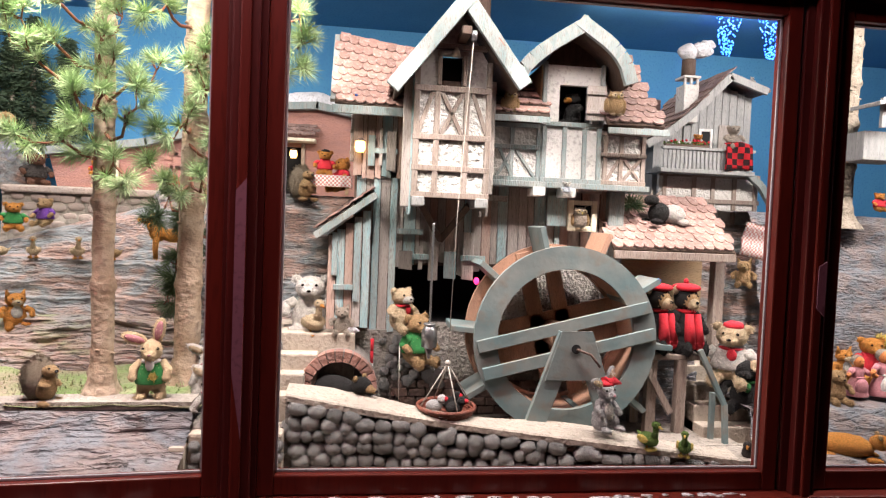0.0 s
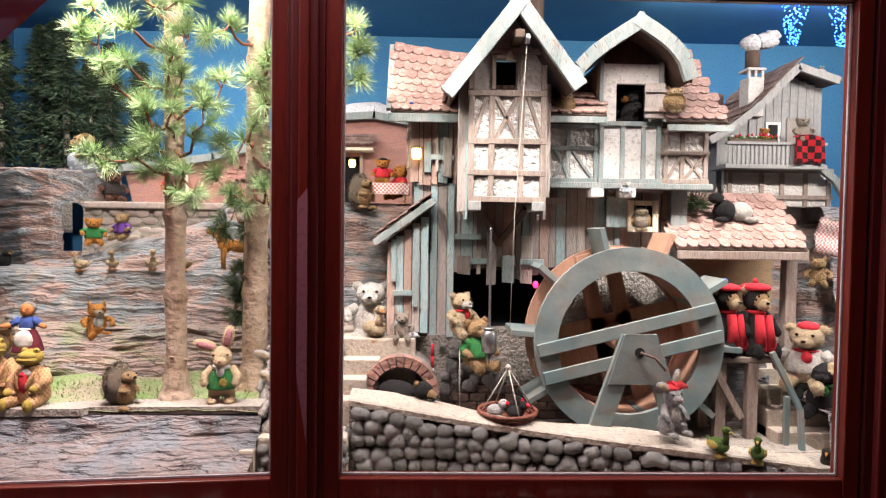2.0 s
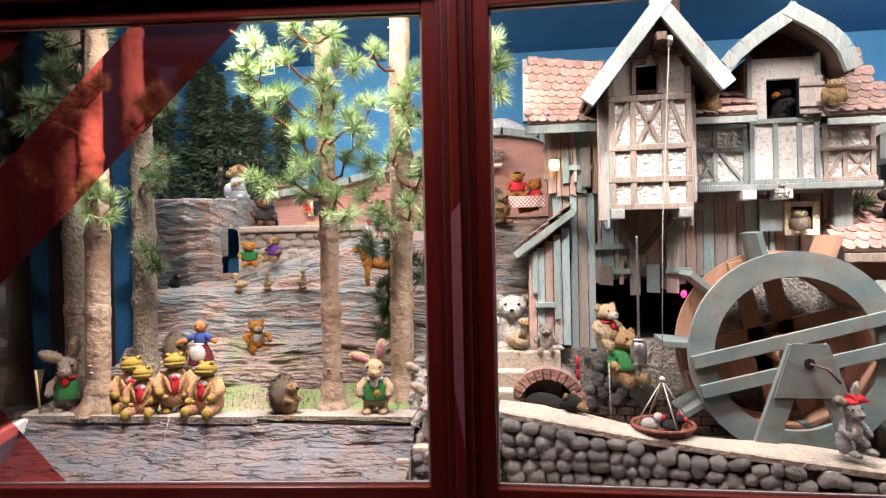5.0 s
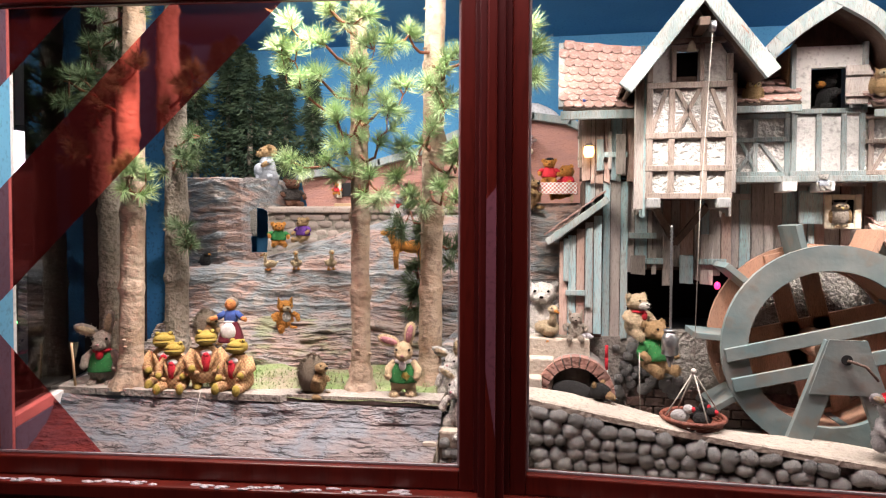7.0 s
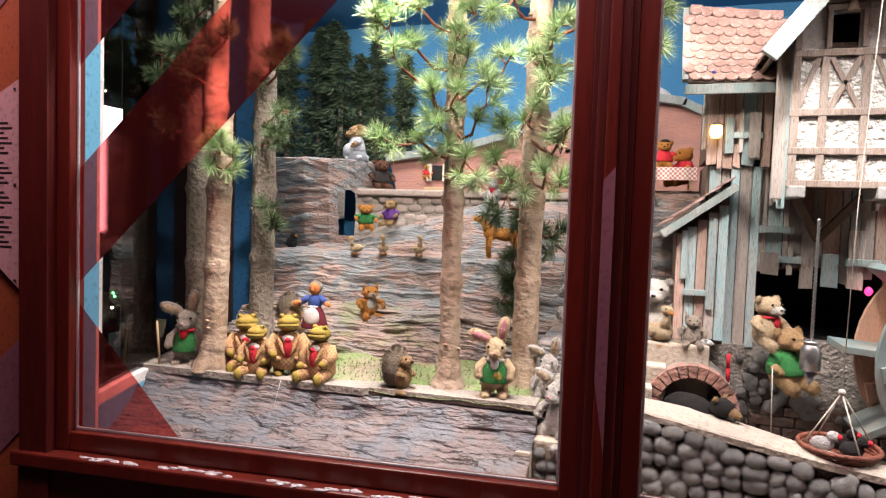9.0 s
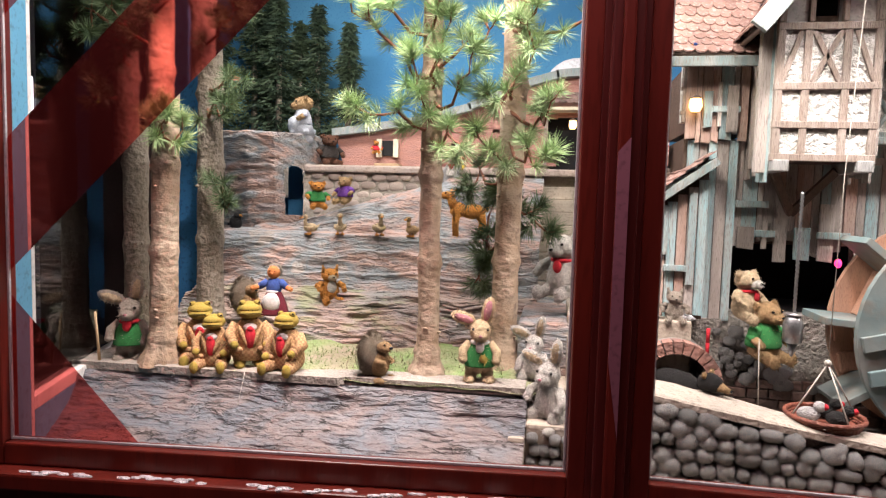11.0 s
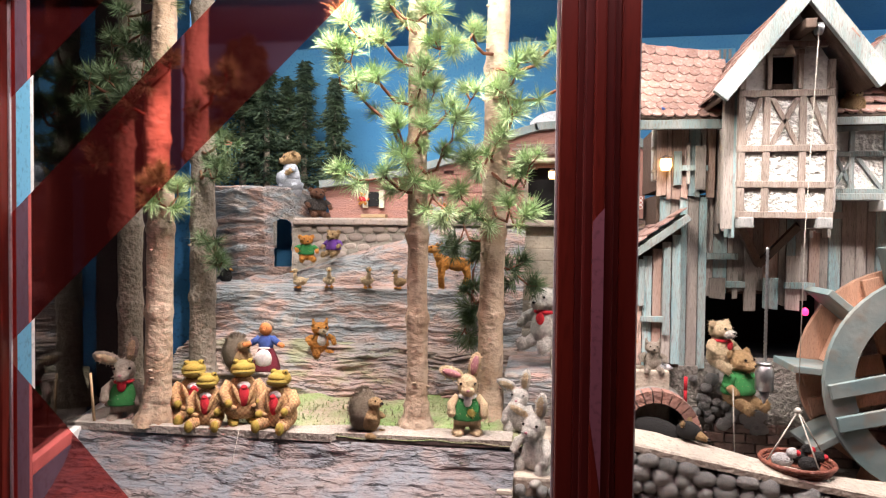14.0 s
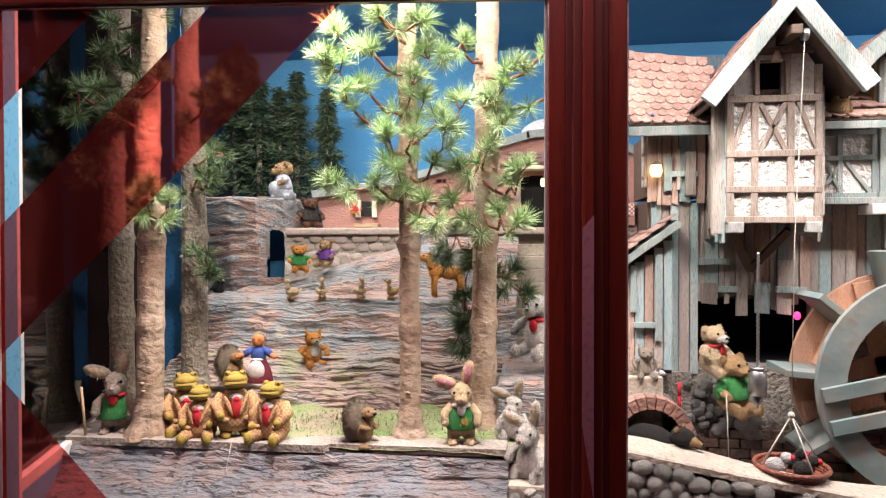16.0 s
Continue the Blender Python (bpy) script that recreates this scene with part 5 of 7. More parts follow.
def branch(tree, root, tips, meshes, rnd, scale=1.0):
    """A crooked bare twig from the trunk along the tips, with short side twigs that end in needle bursts."""
    o = tree.matrix_basis.translation
    r = Vector(root) - o
    prev, pts = r, [r]
    for t in tips:
        q = Vector(t) - o
        sag = rnd.uniform(-0.055, 0.0)
        for v in (0.33, 0.67):
            pts.append(prev.lerp(q, v) + Vector((rnd.uniform(-0.016, 0.016), rnd.uniform(-0.02, 0.02), sag + rnd.uniform(-0.014, 0.014))))
        pts.append(q)
        prev = q
    n = len(pts)
    tw = part("branch", tube(bmesh.new(), pts, [0.0080 - 0.0042 * i / (n - 1) for i in range(n)], 6), TWIG, tree)
    for i in range(1, n):
        ahead = (pts[i] - pts[i - 1]).normalized()
        count = 3 if i == n - 1 else rnd.choice((0, 1, 1)) if i % 3 else 2
        for _ in range(count):
            d = (ahead * 0.7 + Vector((rnd.uniform(-0.8, 0.8), rnd.uniform(-0.9, 0.4), rnd.uniform(-0.35, 0.8)))).normalized()
            end = pts[i] + d * rnd.uniform(0.02, 0.065)
            if count > 1:
                part("side_twig", tube(bmesh.new(), [pts[i], pts[i].lerp(end, 0.5) + Vector((0, 0, -0.006)), end], [0.0036, 0.003, 0.0024], 5), TWIG, tw)
            ob = new("needle_tuft", rnd.choice(meshes))
            ob.parent = tw
            ob.matrix_basis = Matrix.Translation(end) @ d.to_track_quat("Z", "Y").to_matrix().to_4x4() @ Matrix.Rotation(rnd.uniform(0, 6), 4, "Z") @ Matrix.Scale(scale * rnd.uniform(0.72, 1.05), 4)


rnd = random.Random(5)
PINE = "pale pine trunk with knots and bright green needle tufts"
t1 = knotty_trunk(-1.005, 2.87, 0.71, 2.98, 0.044, 0.034, BARK, -0.008, 1, label=PINE)
t2 = knotty_trunk(-0.725, 3.06, 0.71, 2.98, 0.055, 0.046, BARK, 0.012, 2, label=PINE)
ta = knotty_trunk(-2.11, 2.78, 0.72, 2.98, 0.055, 0.046, BARK, 0.02, 3, label="grey-brown pine trunk with rough knots")
tb = knotty_trunk(-2.15, 3.22, 0.74, 2.98, 0.062, 0.050, BARK_DARK, 0.0, 4, label="grey-brown pine trunk with rough knots")
tbird = knotty_trunk(2.66, 3.38, 1.55, 2.98, 0.06, 0.045, BARK_DARK, 0.02, 8, label="grey-brown pine trunk with rough knots")
tc = knotty_trunk(-2.40, 3.02, 0.72, 2.98, 0.055, 0.045, BARK_DARK, 0.0, 6, label="shaded grey pine trunk with rough knots")
for z, tips in ((2.02, [(-1.14, 2.74, 2.10), (-1.25, 2.70, 2.18)]), (1.90, [(-1.10, 2.75, 1.95), (-1.22, 2.70, 2.06), (-1.30, 2.68, 2.20)]),
                (1.70, [(-1.12, 2.76, 1.74), (-1.27, 2.72, 1.75)]), (2.20, [(-1.12, 2.72, 2.25), (-1.24, 2.66, 2.30)]),
                (1.84, [(-0.98, 2.72, 1.90), (-0.92, 2.70, 2.05)]), (2.05, [(-0.97, 2.70, 2.12), (-0.90, 2.72, 2.22)]),
                (1.95, [(-0.88, 2.76, 1.98), (-0.79, 2.78, 2.04)]), (1.72, [(-1.02, 2.72, 1.78), (-1.05, 2.70, 1.90)]),
                (1.66, [(-0.93, 2.74, 1.66), (-0.87, 2.72, 1.60)]), (2.32, [(-1.10, 2.74, 2.40), (-0.95, 2.70, 2.35)]), (1.80, [(-0.90, 2.77, 1.82), (-0.85, 2.74, 1.93)])):
    branch(t1, (-1.01, 2.85, z), tips, TUFTS, rnd)
for z, tips in ((2.10, [(-0.64, 2.90, 2.12), (-0.60, 2.86, 2.20)]), (1.95, [(-0.63, 2.92, 2.00), (-0.66, 2.88, 2.08)]),
                (1.78, [(-0.60, 2.94, 1.75), (-0.56, 2.90, 1.80)]), (1.85, [(-0.70, 2.90, 1.88), (-0.78, 2.86, 1.80)]),
                (1.66, [(-0.64, 2.92, 1.62), (-0.58, 2.90, 1.58)]), (1.60, [(-0.76, 2.92, 1.60), (-0.83, 2.88, 1.66)]),
                (2.22, [(-0.48, 2.88, 2.26), (-0.25, 2.84, 2.30), (-0.235, 2.84, 2.20)]), (2.12, [(-0.45, 2.90, 2.10), (-0.26, 2.86, 2.10)]),
                (2.28, [(-0.80, 2.92, 2.34), (-0.86, 2.86, 2.28)])):
    branch(t2, (-0.72, 3.02, z), tips, TUFTS, rnd)
# low rear boughs take the needles with shade in their colour
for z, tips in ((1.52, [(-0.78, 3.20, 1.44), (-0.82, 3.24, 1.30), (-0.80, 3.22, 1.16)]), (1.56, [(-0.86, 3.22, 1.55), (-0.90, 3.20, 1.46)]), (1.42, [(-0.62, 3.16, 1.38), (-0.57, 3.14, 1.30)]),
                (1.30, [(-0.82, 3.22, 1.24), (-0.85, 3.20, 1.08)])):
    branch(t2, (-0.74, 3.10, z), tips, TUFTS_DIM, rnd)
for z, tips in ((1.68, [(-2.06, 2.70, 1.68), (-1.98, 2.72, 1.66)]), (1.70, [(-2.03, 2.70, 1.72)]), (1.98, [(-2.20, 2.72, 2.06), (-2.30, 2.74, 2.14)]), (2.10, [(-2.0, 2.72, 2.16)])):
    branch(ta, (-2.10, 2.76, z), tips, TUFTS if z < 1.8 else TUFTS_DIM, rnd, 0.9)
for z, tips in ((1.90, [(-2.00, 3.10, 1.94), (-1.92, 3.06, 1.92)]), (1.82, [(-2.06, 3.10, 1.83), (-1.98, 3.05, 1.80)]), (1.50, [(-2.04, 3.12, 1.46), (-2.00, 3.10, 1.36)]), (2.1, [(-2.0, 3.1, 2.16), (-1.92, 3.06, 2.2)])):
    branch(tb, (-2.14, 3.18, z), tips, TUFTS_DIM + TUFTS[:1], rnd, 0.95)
# dark-toned needles imitate the dim upper left end
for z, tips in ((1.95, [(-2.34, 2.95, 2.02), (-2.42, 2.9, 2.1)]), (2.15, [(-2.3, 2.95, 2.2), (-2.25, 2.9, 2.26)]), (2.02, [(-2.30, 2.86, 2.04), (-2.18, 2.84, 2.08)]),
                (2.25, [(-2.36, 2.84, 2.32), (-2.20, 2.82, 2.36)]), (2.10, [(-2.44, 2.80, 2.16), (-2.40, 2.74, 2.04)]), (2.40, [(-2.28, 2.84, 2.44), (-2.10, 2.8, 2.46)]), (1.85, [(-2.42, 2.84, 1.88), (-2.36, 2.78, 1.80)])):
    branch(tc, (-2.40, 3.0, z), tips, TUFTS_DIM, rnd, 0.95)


def fir(x, y, z0, h, w, seed):
    """A dark fir: a straight stem and drooping boughs made of many small sprays."""
    r = random.Random(seed)
    f = thing("fir_tree", x, y, z0, "dark green fir behind the rock tower", "tree", "firs at the backdrop")
    part("trunk", tube(bmesh.new(), [(0, 0, -0.02), (0, 0, h * 0.6), (0, 0, h)], [0.03, 0.02, 0.004], 8), BARK_DARK, f)
    bm = bmesh.new()
    for _ in range(900):
        v = r.random() ** 0.8
        z = h * (0.22 + 0.78 * v)
        reach = w * (1.03 - v) * r.uniform(0.1, 1.0) * (0.62 + 0.5 * math.sin(z * 42 + seed + 1.5 * math.sin(z * 13)))
        a = r.uniform(0, math.tau)
        d = Vector((math.cos(a), math.sin(a), -0.35))
        p = Vector((math.cos(a) * reach, math.sin(a) * reach, z - reach * 0.3))
        for k in range(5):
            q = p + Vector((r.uniform(-0.03, 0.03), r.uniform(-0.03, 0.03), r.uniform(-0.02, 0.02)))
            L = r.uniform(0.03, 0.06)
            s = d.cross(Vector((r.uniform(-1, 1), r.uniform(-1, 1), r.uniform(-1, 1)))).normalized() * 0.007
            t_ = q + (d + Vector((r.uniform(-0.5, 0.5), r.uniform(-0.5, 0.5), r.uniform(-0.4, 0.4)))).normalized() * L
            bm.faces.new([bm.verts.new(c) for c in (q - s, q + s, t_)])
    part("crown", bm, NEEDLE_DARK, f)
    return f


for k, (x, h, w) in enumerate(((-2.55, 1.22, 0.28), (-2.30, 1.18, 0.25), (-2.02, 1.02, 0.20), (-2.80, 1.30, 0.34), (-3.02, 1.25, 0.32), (-2.68, 1.34, 0.28), (-3.15, 1.34, 0.34), (-2.44, 1.06, 0.22))):
    fir(x, 4.85 + 0.12 * (k % 2), 1.62, h, w, k)
bm = bmesh.new()
box(bm, -3.3, -1.5, 4.72, 5.3, 1.4, 1.62, 0.02)
structure("back_terrace", bm, SNOWY_EARTH)

# ---- stuffed toys ----
def cloth(name, c, second=None, scale=30):
    return material(name, c, second, 0.95, scale=scale, bump=0.35, fine=160)


def fur(name, c, second=None):
    return material(name, c, second or tuple(k * 0.7 for k in c), 1.0, scale=26, bump=0.9, fine=190)


FUR_PALE = fur("pale_cream_plush", (0.80, 0.62, 0.38), (0.70, 0.52, 0.32))
FUR_CREAM, FUR_TAN, FUR_GREYTAN = fur("cream_plush", (0.750, 0.587, 0.375)), fur("tan_plush", (0.525, 0.338, 0.163)), fur("grey_tan_plush", (0.500, 0.425, 0.350))
FUR_WHITE, FUR_GREY, FUR_DARK = fur("white_plush", (0.825, 0.787, 0.725)), fur("grey_plush", (0.500, 0.488, 0.488)), fur("dark_plush", (0.05, 0.04, 0.035))
FUR_BLACK, FUR_BROWN, FUR_ORANGE = fur("black_plush", (0.016, 0.015, 0.015)), fur("brown_plush", (0.15, 0.06, 0.03)), fur("orange_plush", (0.80, 0.33, 0.06))
FUR_GREEN, FUR_YELLOW, FUR_SPINE = fur("green_plush", (0.125, 0.225, 0.037)), fur("yellow_plush", (0.775, 0.600, 0.150)), fur("spiny_plush", (0.213, 0.169, 0.119), (0.26, 0.21, 0.15))
FROG_LIP = cloth("dark_olive_thread", (0.11, 0.08, 0.015))
FROG_SKIN = cloth("frog_velvet", (0.31, 0.22, 0.04), (0.25, 0.185, 0.03))
def plaid_cloth(name, c1, c2, scale):
    m = bpy.data.materials.new(name)
    m.use_nodes = True
    n, k = m.node_tree.nodes, m.node_tree.links
    bsdf, co = n["Principled BSDF"], n.new("ShaderNodeTexCoord")
    ck, wv, mx = n.new("ShaderNodeTexChecker"), n.new("ShaderNodeTexNoise"), n.new("ShaderNodeMix")
    mx.data_type = "RGBA"
    mx.inputs["Factor"].default_value = 0.35
    wv.inputs["Scale"].default_value = 40
    ck.inputs["Color1"].default_value, ck.inputs["Color2"].default_value, ck.inputs["Scale"].default_value = (*c1, 1), (*c2, 1), scale
    k.new(co.outputs["Object"], ck.inputs["Vector"])
    k.new(co.outputs["Object"], wv.inputs["Vector"])
    k.new(ck.outputs["Color"], mx.inputs["A"])
    k.new(wv.outputs["Color"], mx.inputs["B"])
    mx.blend_type = "MULTIPLY"
    k.new(mx.outputs["Result"], bsdf.inputs["Base Color"])
    bsdf.inputs["Roughness"].default_value = 0.95
    return m


TWEED = plaid_cloth("tan_tweed", (0.50, 0.31, 0.15), (0.34, 0.19, 0.09), 26)
CLOTH_RED, CLOTH_GREEN, CLOTH_WHITE = cloth("red_cloth", (0.55, 0.02, 0.035)), cloth("green_cloth", (0.03, 0.20, 0.05)), cloth("white_cloth", (0.72, 0.70, 0.68))
CLOTH_BLUE, CLOTH_MAROON, CLOTH_PURPLE = cloth("blue_cloth", (0.05, 0.10, 0.34)), cloth("maroon_cloth", (0.16, 0.015, 0.03)), cloth("purple_cloth", (0.13, 0.04, 0.26))
CLOTH_PALEBLUE, CLOTH_YELLOW, CLOTH_PINK = cloth("pale_blue_cloth", (0.40, 0.43, 0.48)), cloth("yellow_cloth", (0.72, 0.55, 0.06)), cloth("pink_cloth", (0.55, 0.24, 0.27))
EYE_BEAD = material("bead", (0.012, 0.010, 0.010), rough=0.15, bump=0.0)
PALE_SKIN = cloth("doll_felt", (0.60, 0.22, 0.07))

TOY_LABELS = {
    "frog": "yellow-green velvet frog toy in a checked tweed jacket", "rabbit": "long-eared plush rabbit toy", "hedgehog": "brown bristly plush hedgehog toy",
    "doll": "small felt doll in a skirt and apron", "fox": "orange plush fox toy with white chest", "duck": "small plush duck toy", "deer": "slim orange-tan plush fawn toy",
    "bear": "small jointed plush bear toy", "bird": "tiny dark plush bird toy", "owl": "tan plush owl toy", "goat": "black and white plush goat toy",
    "ape": "black plush ape toy with red cap and scarf", "goose": "cream plush goose toy with orange bill", "squirrel": "small sitting plush squirrel toy", "mole": "lying furry plush toy",
}


def plush(kind, x, y, z, h, yaw, fur=None, coat=None, belly=None, face=None, scarf=None, hat=None, ears=None, skirt=None, apron=None, stand=False):
    """A stuffed toy as one plain mesh, facing -y, its foot at z = 0 and 1 high, then scaled."""
    fur = fur or {"frog": FROG_SKIN, "fox": FUR_ORANGE, "deer": FUR_ORANGE, "hedgehog": FUR_SPINE, "doll": PALE_SKIN, "ape": FUR_BLACK, "goat": FUR_BLACK}.get(kind, FUR_TAN)
    mats, bm = [], bmesh.new()

    def mi(m):
        if m not in mats:
            mats.append(m)
        return mats.index(m)
    F = mi(fur)

    def B(c, r, m=None, s=2, rot=None):
        blob(bm, c, r, mi(m) if m else F, s, rot, 0.06)

    def limb(pts, rs, m=None):
        tube(bm, pts, rs, 8, mi(m) if m else F)
        B(pts[-1], rs[-1] * 1.05, m, 1)

    def lathe(prof, m=None, flat=0.86):
        rings = [[bm.verts.new((r * math.cos(a), r * flat * math.sin(a), z)) for a in [math.tau * i / 16 for i in range(16)]] for z, r in prof]
        for lo, hi in zip(rings, rings[1:]):
            for i in range(16):
                for tri in ((lo[i], lo[(i + 1) % 16], hi[(i + 1) % 16]), (lo[i], hi[(i + 1) % 16], hi[i])):
                    f = bm.faces.new(tri)
                    f.smooth, f.material_index = True, mi(m) if m else F
        bm.faces.new(rings[0][::-1]).material_index = mi(m) if m else F

    def eyes(c, dx, r=0.022):
        for s in (-1, 1):
            B((c[0] + s * dx, c[1], c[2]), r, EYE_BEAD, 1)
    if kind == "frog":
        for s in (-1, 1):
            if stand:
                limb([(s * 0.12, 0, 0.32), (s * 0.13, 0, 0.09)], [0.11, 0.10], TWEED)
                B((s * 0.14, -0.08, 0.055), (0.085, 0.15, 0.06))
            else:
                limb([(s * 0.13, -0.02, 0.14), (s * 0.20, -0.30, 0.11)], [0.12, 0.095], TWEED)
                B((s * 0.21, -0.38, 0.095), (0.07, 0.07, 0.10))
        up = 0.06 if stand else 0.0
        lathe([(z + up, r) for z, r in ((0.06, 0.22), (0.13, 0.265), (0.22, 0.27), (0.34, 0.25), (0.46, 0.225), (0.56, 0.185), (0.63, 0.12))], TWEED, 0.85)
        B((0, -0.155, 0.535 + up), (0.10, 0.07, 0.06), CLOTH_WHITE)
        B((0, -0.205, 0.40 + up), (0.075, 0.055, 0.17), CLOTH_RED)
        B((0.0, -0.225, 0.52 + up), (0.05, 0.035, 0.04), CLOTH_RED)
        for s in (-1, 1):
            q = Euler((radians(-12), radians(s * 22), 0)).to_matrix().to_4x4()
            B((s * 0.105, -0.20, 0.43 + up), (0.035, 0.03, 0.16), TWEED, 2, q)
            B((s * 0.16, -0.225, 0.24 + up), (0.065, 0.03, 0.04), TWEED)
            a = random.uniform(-0.02, 0.06)
            limb([(s * 0.17, 0, 0.54 + up), (s * 0.275, -0.05, 0.41 + up), (s * 0.24, -0.19, 0.29 + up + a)], [0.10, 0.095, 0.08], TWEED)
            B((s * 0.22, -0.26, 0.27 + up + a), (0.06, 0.075, 0.06))
        hz = 0.755 + up
        B((0, -0.02, hz), (0.185, 0.17, 0.13))
        B((0, -0.12, hz - 0.03), (0.17, 0.14, 0.072))
        B((0, -0.11, hz + 0.035), (0.15, 0.125, 0.07))
        lip = [(0.172 * math.sin(k), -0.12 - 0.142 * math.cos(k), hz - 0.012 - 0.025 * abs(math.sin(k)) ** 3) for k in np.linspace(-1.45, 1.45, 15)]
        tube(bm, lip, 0.006, 5, mi(FROG_LIP))
        for s in (-1, 1):
            B((s * 0.10, -0.04, hz + 0.105), (0.05, 0.055, 0.042))
            B((s * 0.128, -0.075, hz + 0.112), 0.018, EYE_BEAD, 1)
            B((s * 0.03, -0.255, hz + 0.03), 0.007, EYE_BEAD, 1)
    elif kind == "rabbit":
        for s in (-1, 1):
            if stand:
                limb([(s * 0.09, 0, 0.24), (s * 0.10, 0, 0.07)], [0.085, 0.075])
                B((s * 0.115, -0.06, 0.045), (0.075, 0.13, 0.05))
            else:
                B((s * 0.14, -0.04, 0.13), (0.10, 0.15, 0.13))
                B((s * 0.15, -0.20, 0.05), (0.065, 0.12, 0.05))
        lathe([(0.10, 0.06), (0.15, 0.15), (0.25, 0.17), (0.36, 0.15), (0.45, 0.115), (0.53, 0.075)])
        if belly:
            B((0, -0.09, 0.30), (0.10, 0.08, 0.15), belly)
        if coat:
            lathe([(0.20, 0.196), (0.215, 0.20), (0.30, 0.185), (0.40, 0.155), (0.47, 0.115)], coat)
            if scarf == FUR_YELLOW:
                B((0.04, -0.155, 0.30), (0.05, 0.012, 0.05), FUR_YELLOW)
        if scarf:
            kerchief = CLOTH_WHITE if scarf == FUR_YELLOW else scarf
            B((0, -0.04, 0.475), (0.125, 0.115, 0.038), kerchief)
            B((0, -0.14, 0.435), (0.055, 0.03, 0.07), kerchief)
        for s in (-1, 1):
            a = random.uniform(-0.03, 0.06)
            limb([(s * 0.12, 0, 0.45), (s * 0.205, -0.05, 0.35 + a), (s * 0.20, -0.14, 0.27 + a)], [0.06, 0.058, 0.055])
        hz = 0.60
        B((0, -0.02, hz), (0.135, 0.145, 0.14))
        B((0, -0.13, hz - 0.045), (0.09, 0.085, 0.072))
        B((0, -0.21, hz - 0.03), (0.025, 0.018, 0.016), CLOTH_PINK, 1)
        eyes((0, -0.125, hz + 0.035), 0.088, 0.02)
        B((0, 0.17, 0.18), 0.07)
        for tilt, sx in ((-72, -0.07), (12, 0.055)):
            q = Euler((radians(6), radians(tilt), 0)).to_matrix().to_4x4()
            root = Vector((sx, 0.0, hz + 0.10))
            B(root + q @ Vector((0, 0, 0.145)), (0.078, 0.038, 0.17), None, 2, q)
            B(root + q @ Vector((0, -0.020, 0.145)), (0.05, 0.028, 0.13), CLOTH_PINK if fur == FUR_PALE else FUR_CREAM, 2, q)
        if hat:
            B((0.0, 0.0, hz + 0.115), (0.12, 0.125, 0.05), hat)
            limb([(0.0, 0, hz + 0.12), (0.16, 0, hz + 0.15), (0.36, 0, hz + 0.09)], [0.11, 0.085, 0.02], hat)
    elif kind == "doll":
        lathe([(0.0, 0.27), (0.03, 0.275), (0.20, 0.235), (0.36, 0.17), (0.45, 0.12)], skirt)
        lathe([(0.42, 0.125), (0.48, 0.145), (0.58, 0.15), (0.66, 0.115), (0.69, 0.06)], coat)
        B((0, -0.165, 0.24), (0.17, 0.075, 0.20), apron)
        B((0, -0.12, 0.445), (0.125, 0.04, 0.022), apron)
        for s in (-1, 1):
            limb([(s * 0.12, 0, 0.62), (s * 0.25, -0.06, 0.53)], [0.07, 0.065], coat)
            limb([(s * 0.25, -0.06, 0.53), (s * 0.36, -0.15, 0.50)], [0.05, 0.048])
        B((0, -0.02, 0.80), (0.125, 0.12, 0.135))
        B((0, 0.035, 0.825), (0.142, 0.12, 0.142), FUR_GREYTAN)
        B((0, -0.145, 0.79), 0.022, None, 1)
        eyes((0, -0.125, 0.83), 0.05, 0.014)
    elif kind in ("bear", "ape", "fox", "squirrel"):
        lift = 0.10 if stand else 0.0
        k = 1.0
        hz = (0.70 + lift * 0.3) * k
        lathe([(k * (z + lift), k * r) for z, r in ((0.06, 0.07), (0.10, 0.155), (0.18, 0.20), (0.30, 0.21), (0.42, 0.185), (0.52, 0.145), (0.62, 0.09))], skirt)
        if coat:
            low_z = 0.24
            lathe([(k * (z + lift), k * r) for z, r in ((low_z, 0.222), (low_z + 0.02, 0.232), (0.33, 0.225), (0.43, 0.20), (0.52, 0.165), (0.585, 0.125))], coat)
        B((0, -0.01, hz), (0.19 * k, 0.175 * k, 0.17 * k))
        if belly:
            B((0, -0.10, 0.32 * k), (0.12 * k, 0.09 * k, 0.17 * k), belly)
        sleeve = coat if kind == "bear" else None
        for s in (-1, 1):
            a = random.uniform(-0.03, 0.06)
            limb([(s * 0.17 * k, 0, (0.50 + lift) * k), (s * 0.28 * k, -0.05, (0.40 + lift) * k + a)], [0.075 * k, 0.07 * k], sleeve)
            limb([(s * 0.28 * k, -0.05, (0.40 + lift) * k + a), (s * 0.27 * k, -0.16, (0.31 + lift) * k + a)], [0.06 * k, 0.055 * k])
            if not skirt:
                if stand:
                    limb([(s * 0.09 * k, 0, 0.25 * k), (s * 0.11 * k, 0, 0.06)], [0.09 * k, 0.07 * k])
                    B((s * 0.12 * k, -0.06, 0.045), (0.07 * k, 0.12 * k, 0.048))
                else:
                    limb([(s * 0.10 * k, -0.04, 0.16 * k), (s * 0.15 * k, -0.22 * k, 0.08)], [0.10 * k, 0.075 * k])
                    B((s * 0.16 * k, -0.27 * k, 0.09), (0.07 * k, 0.06 * k, 0.10 * k))
        if skirt:
            limb([(0, 0, 0.42), (0, 0, 0.0)], [0.16, 0.29], skirt)
            B((0, -0.17, 0.24), (0.20, 0.12, 0.20), apron)
            B((0, 0.06, 0.73), (0.185, 0.165, 0.17), fur)
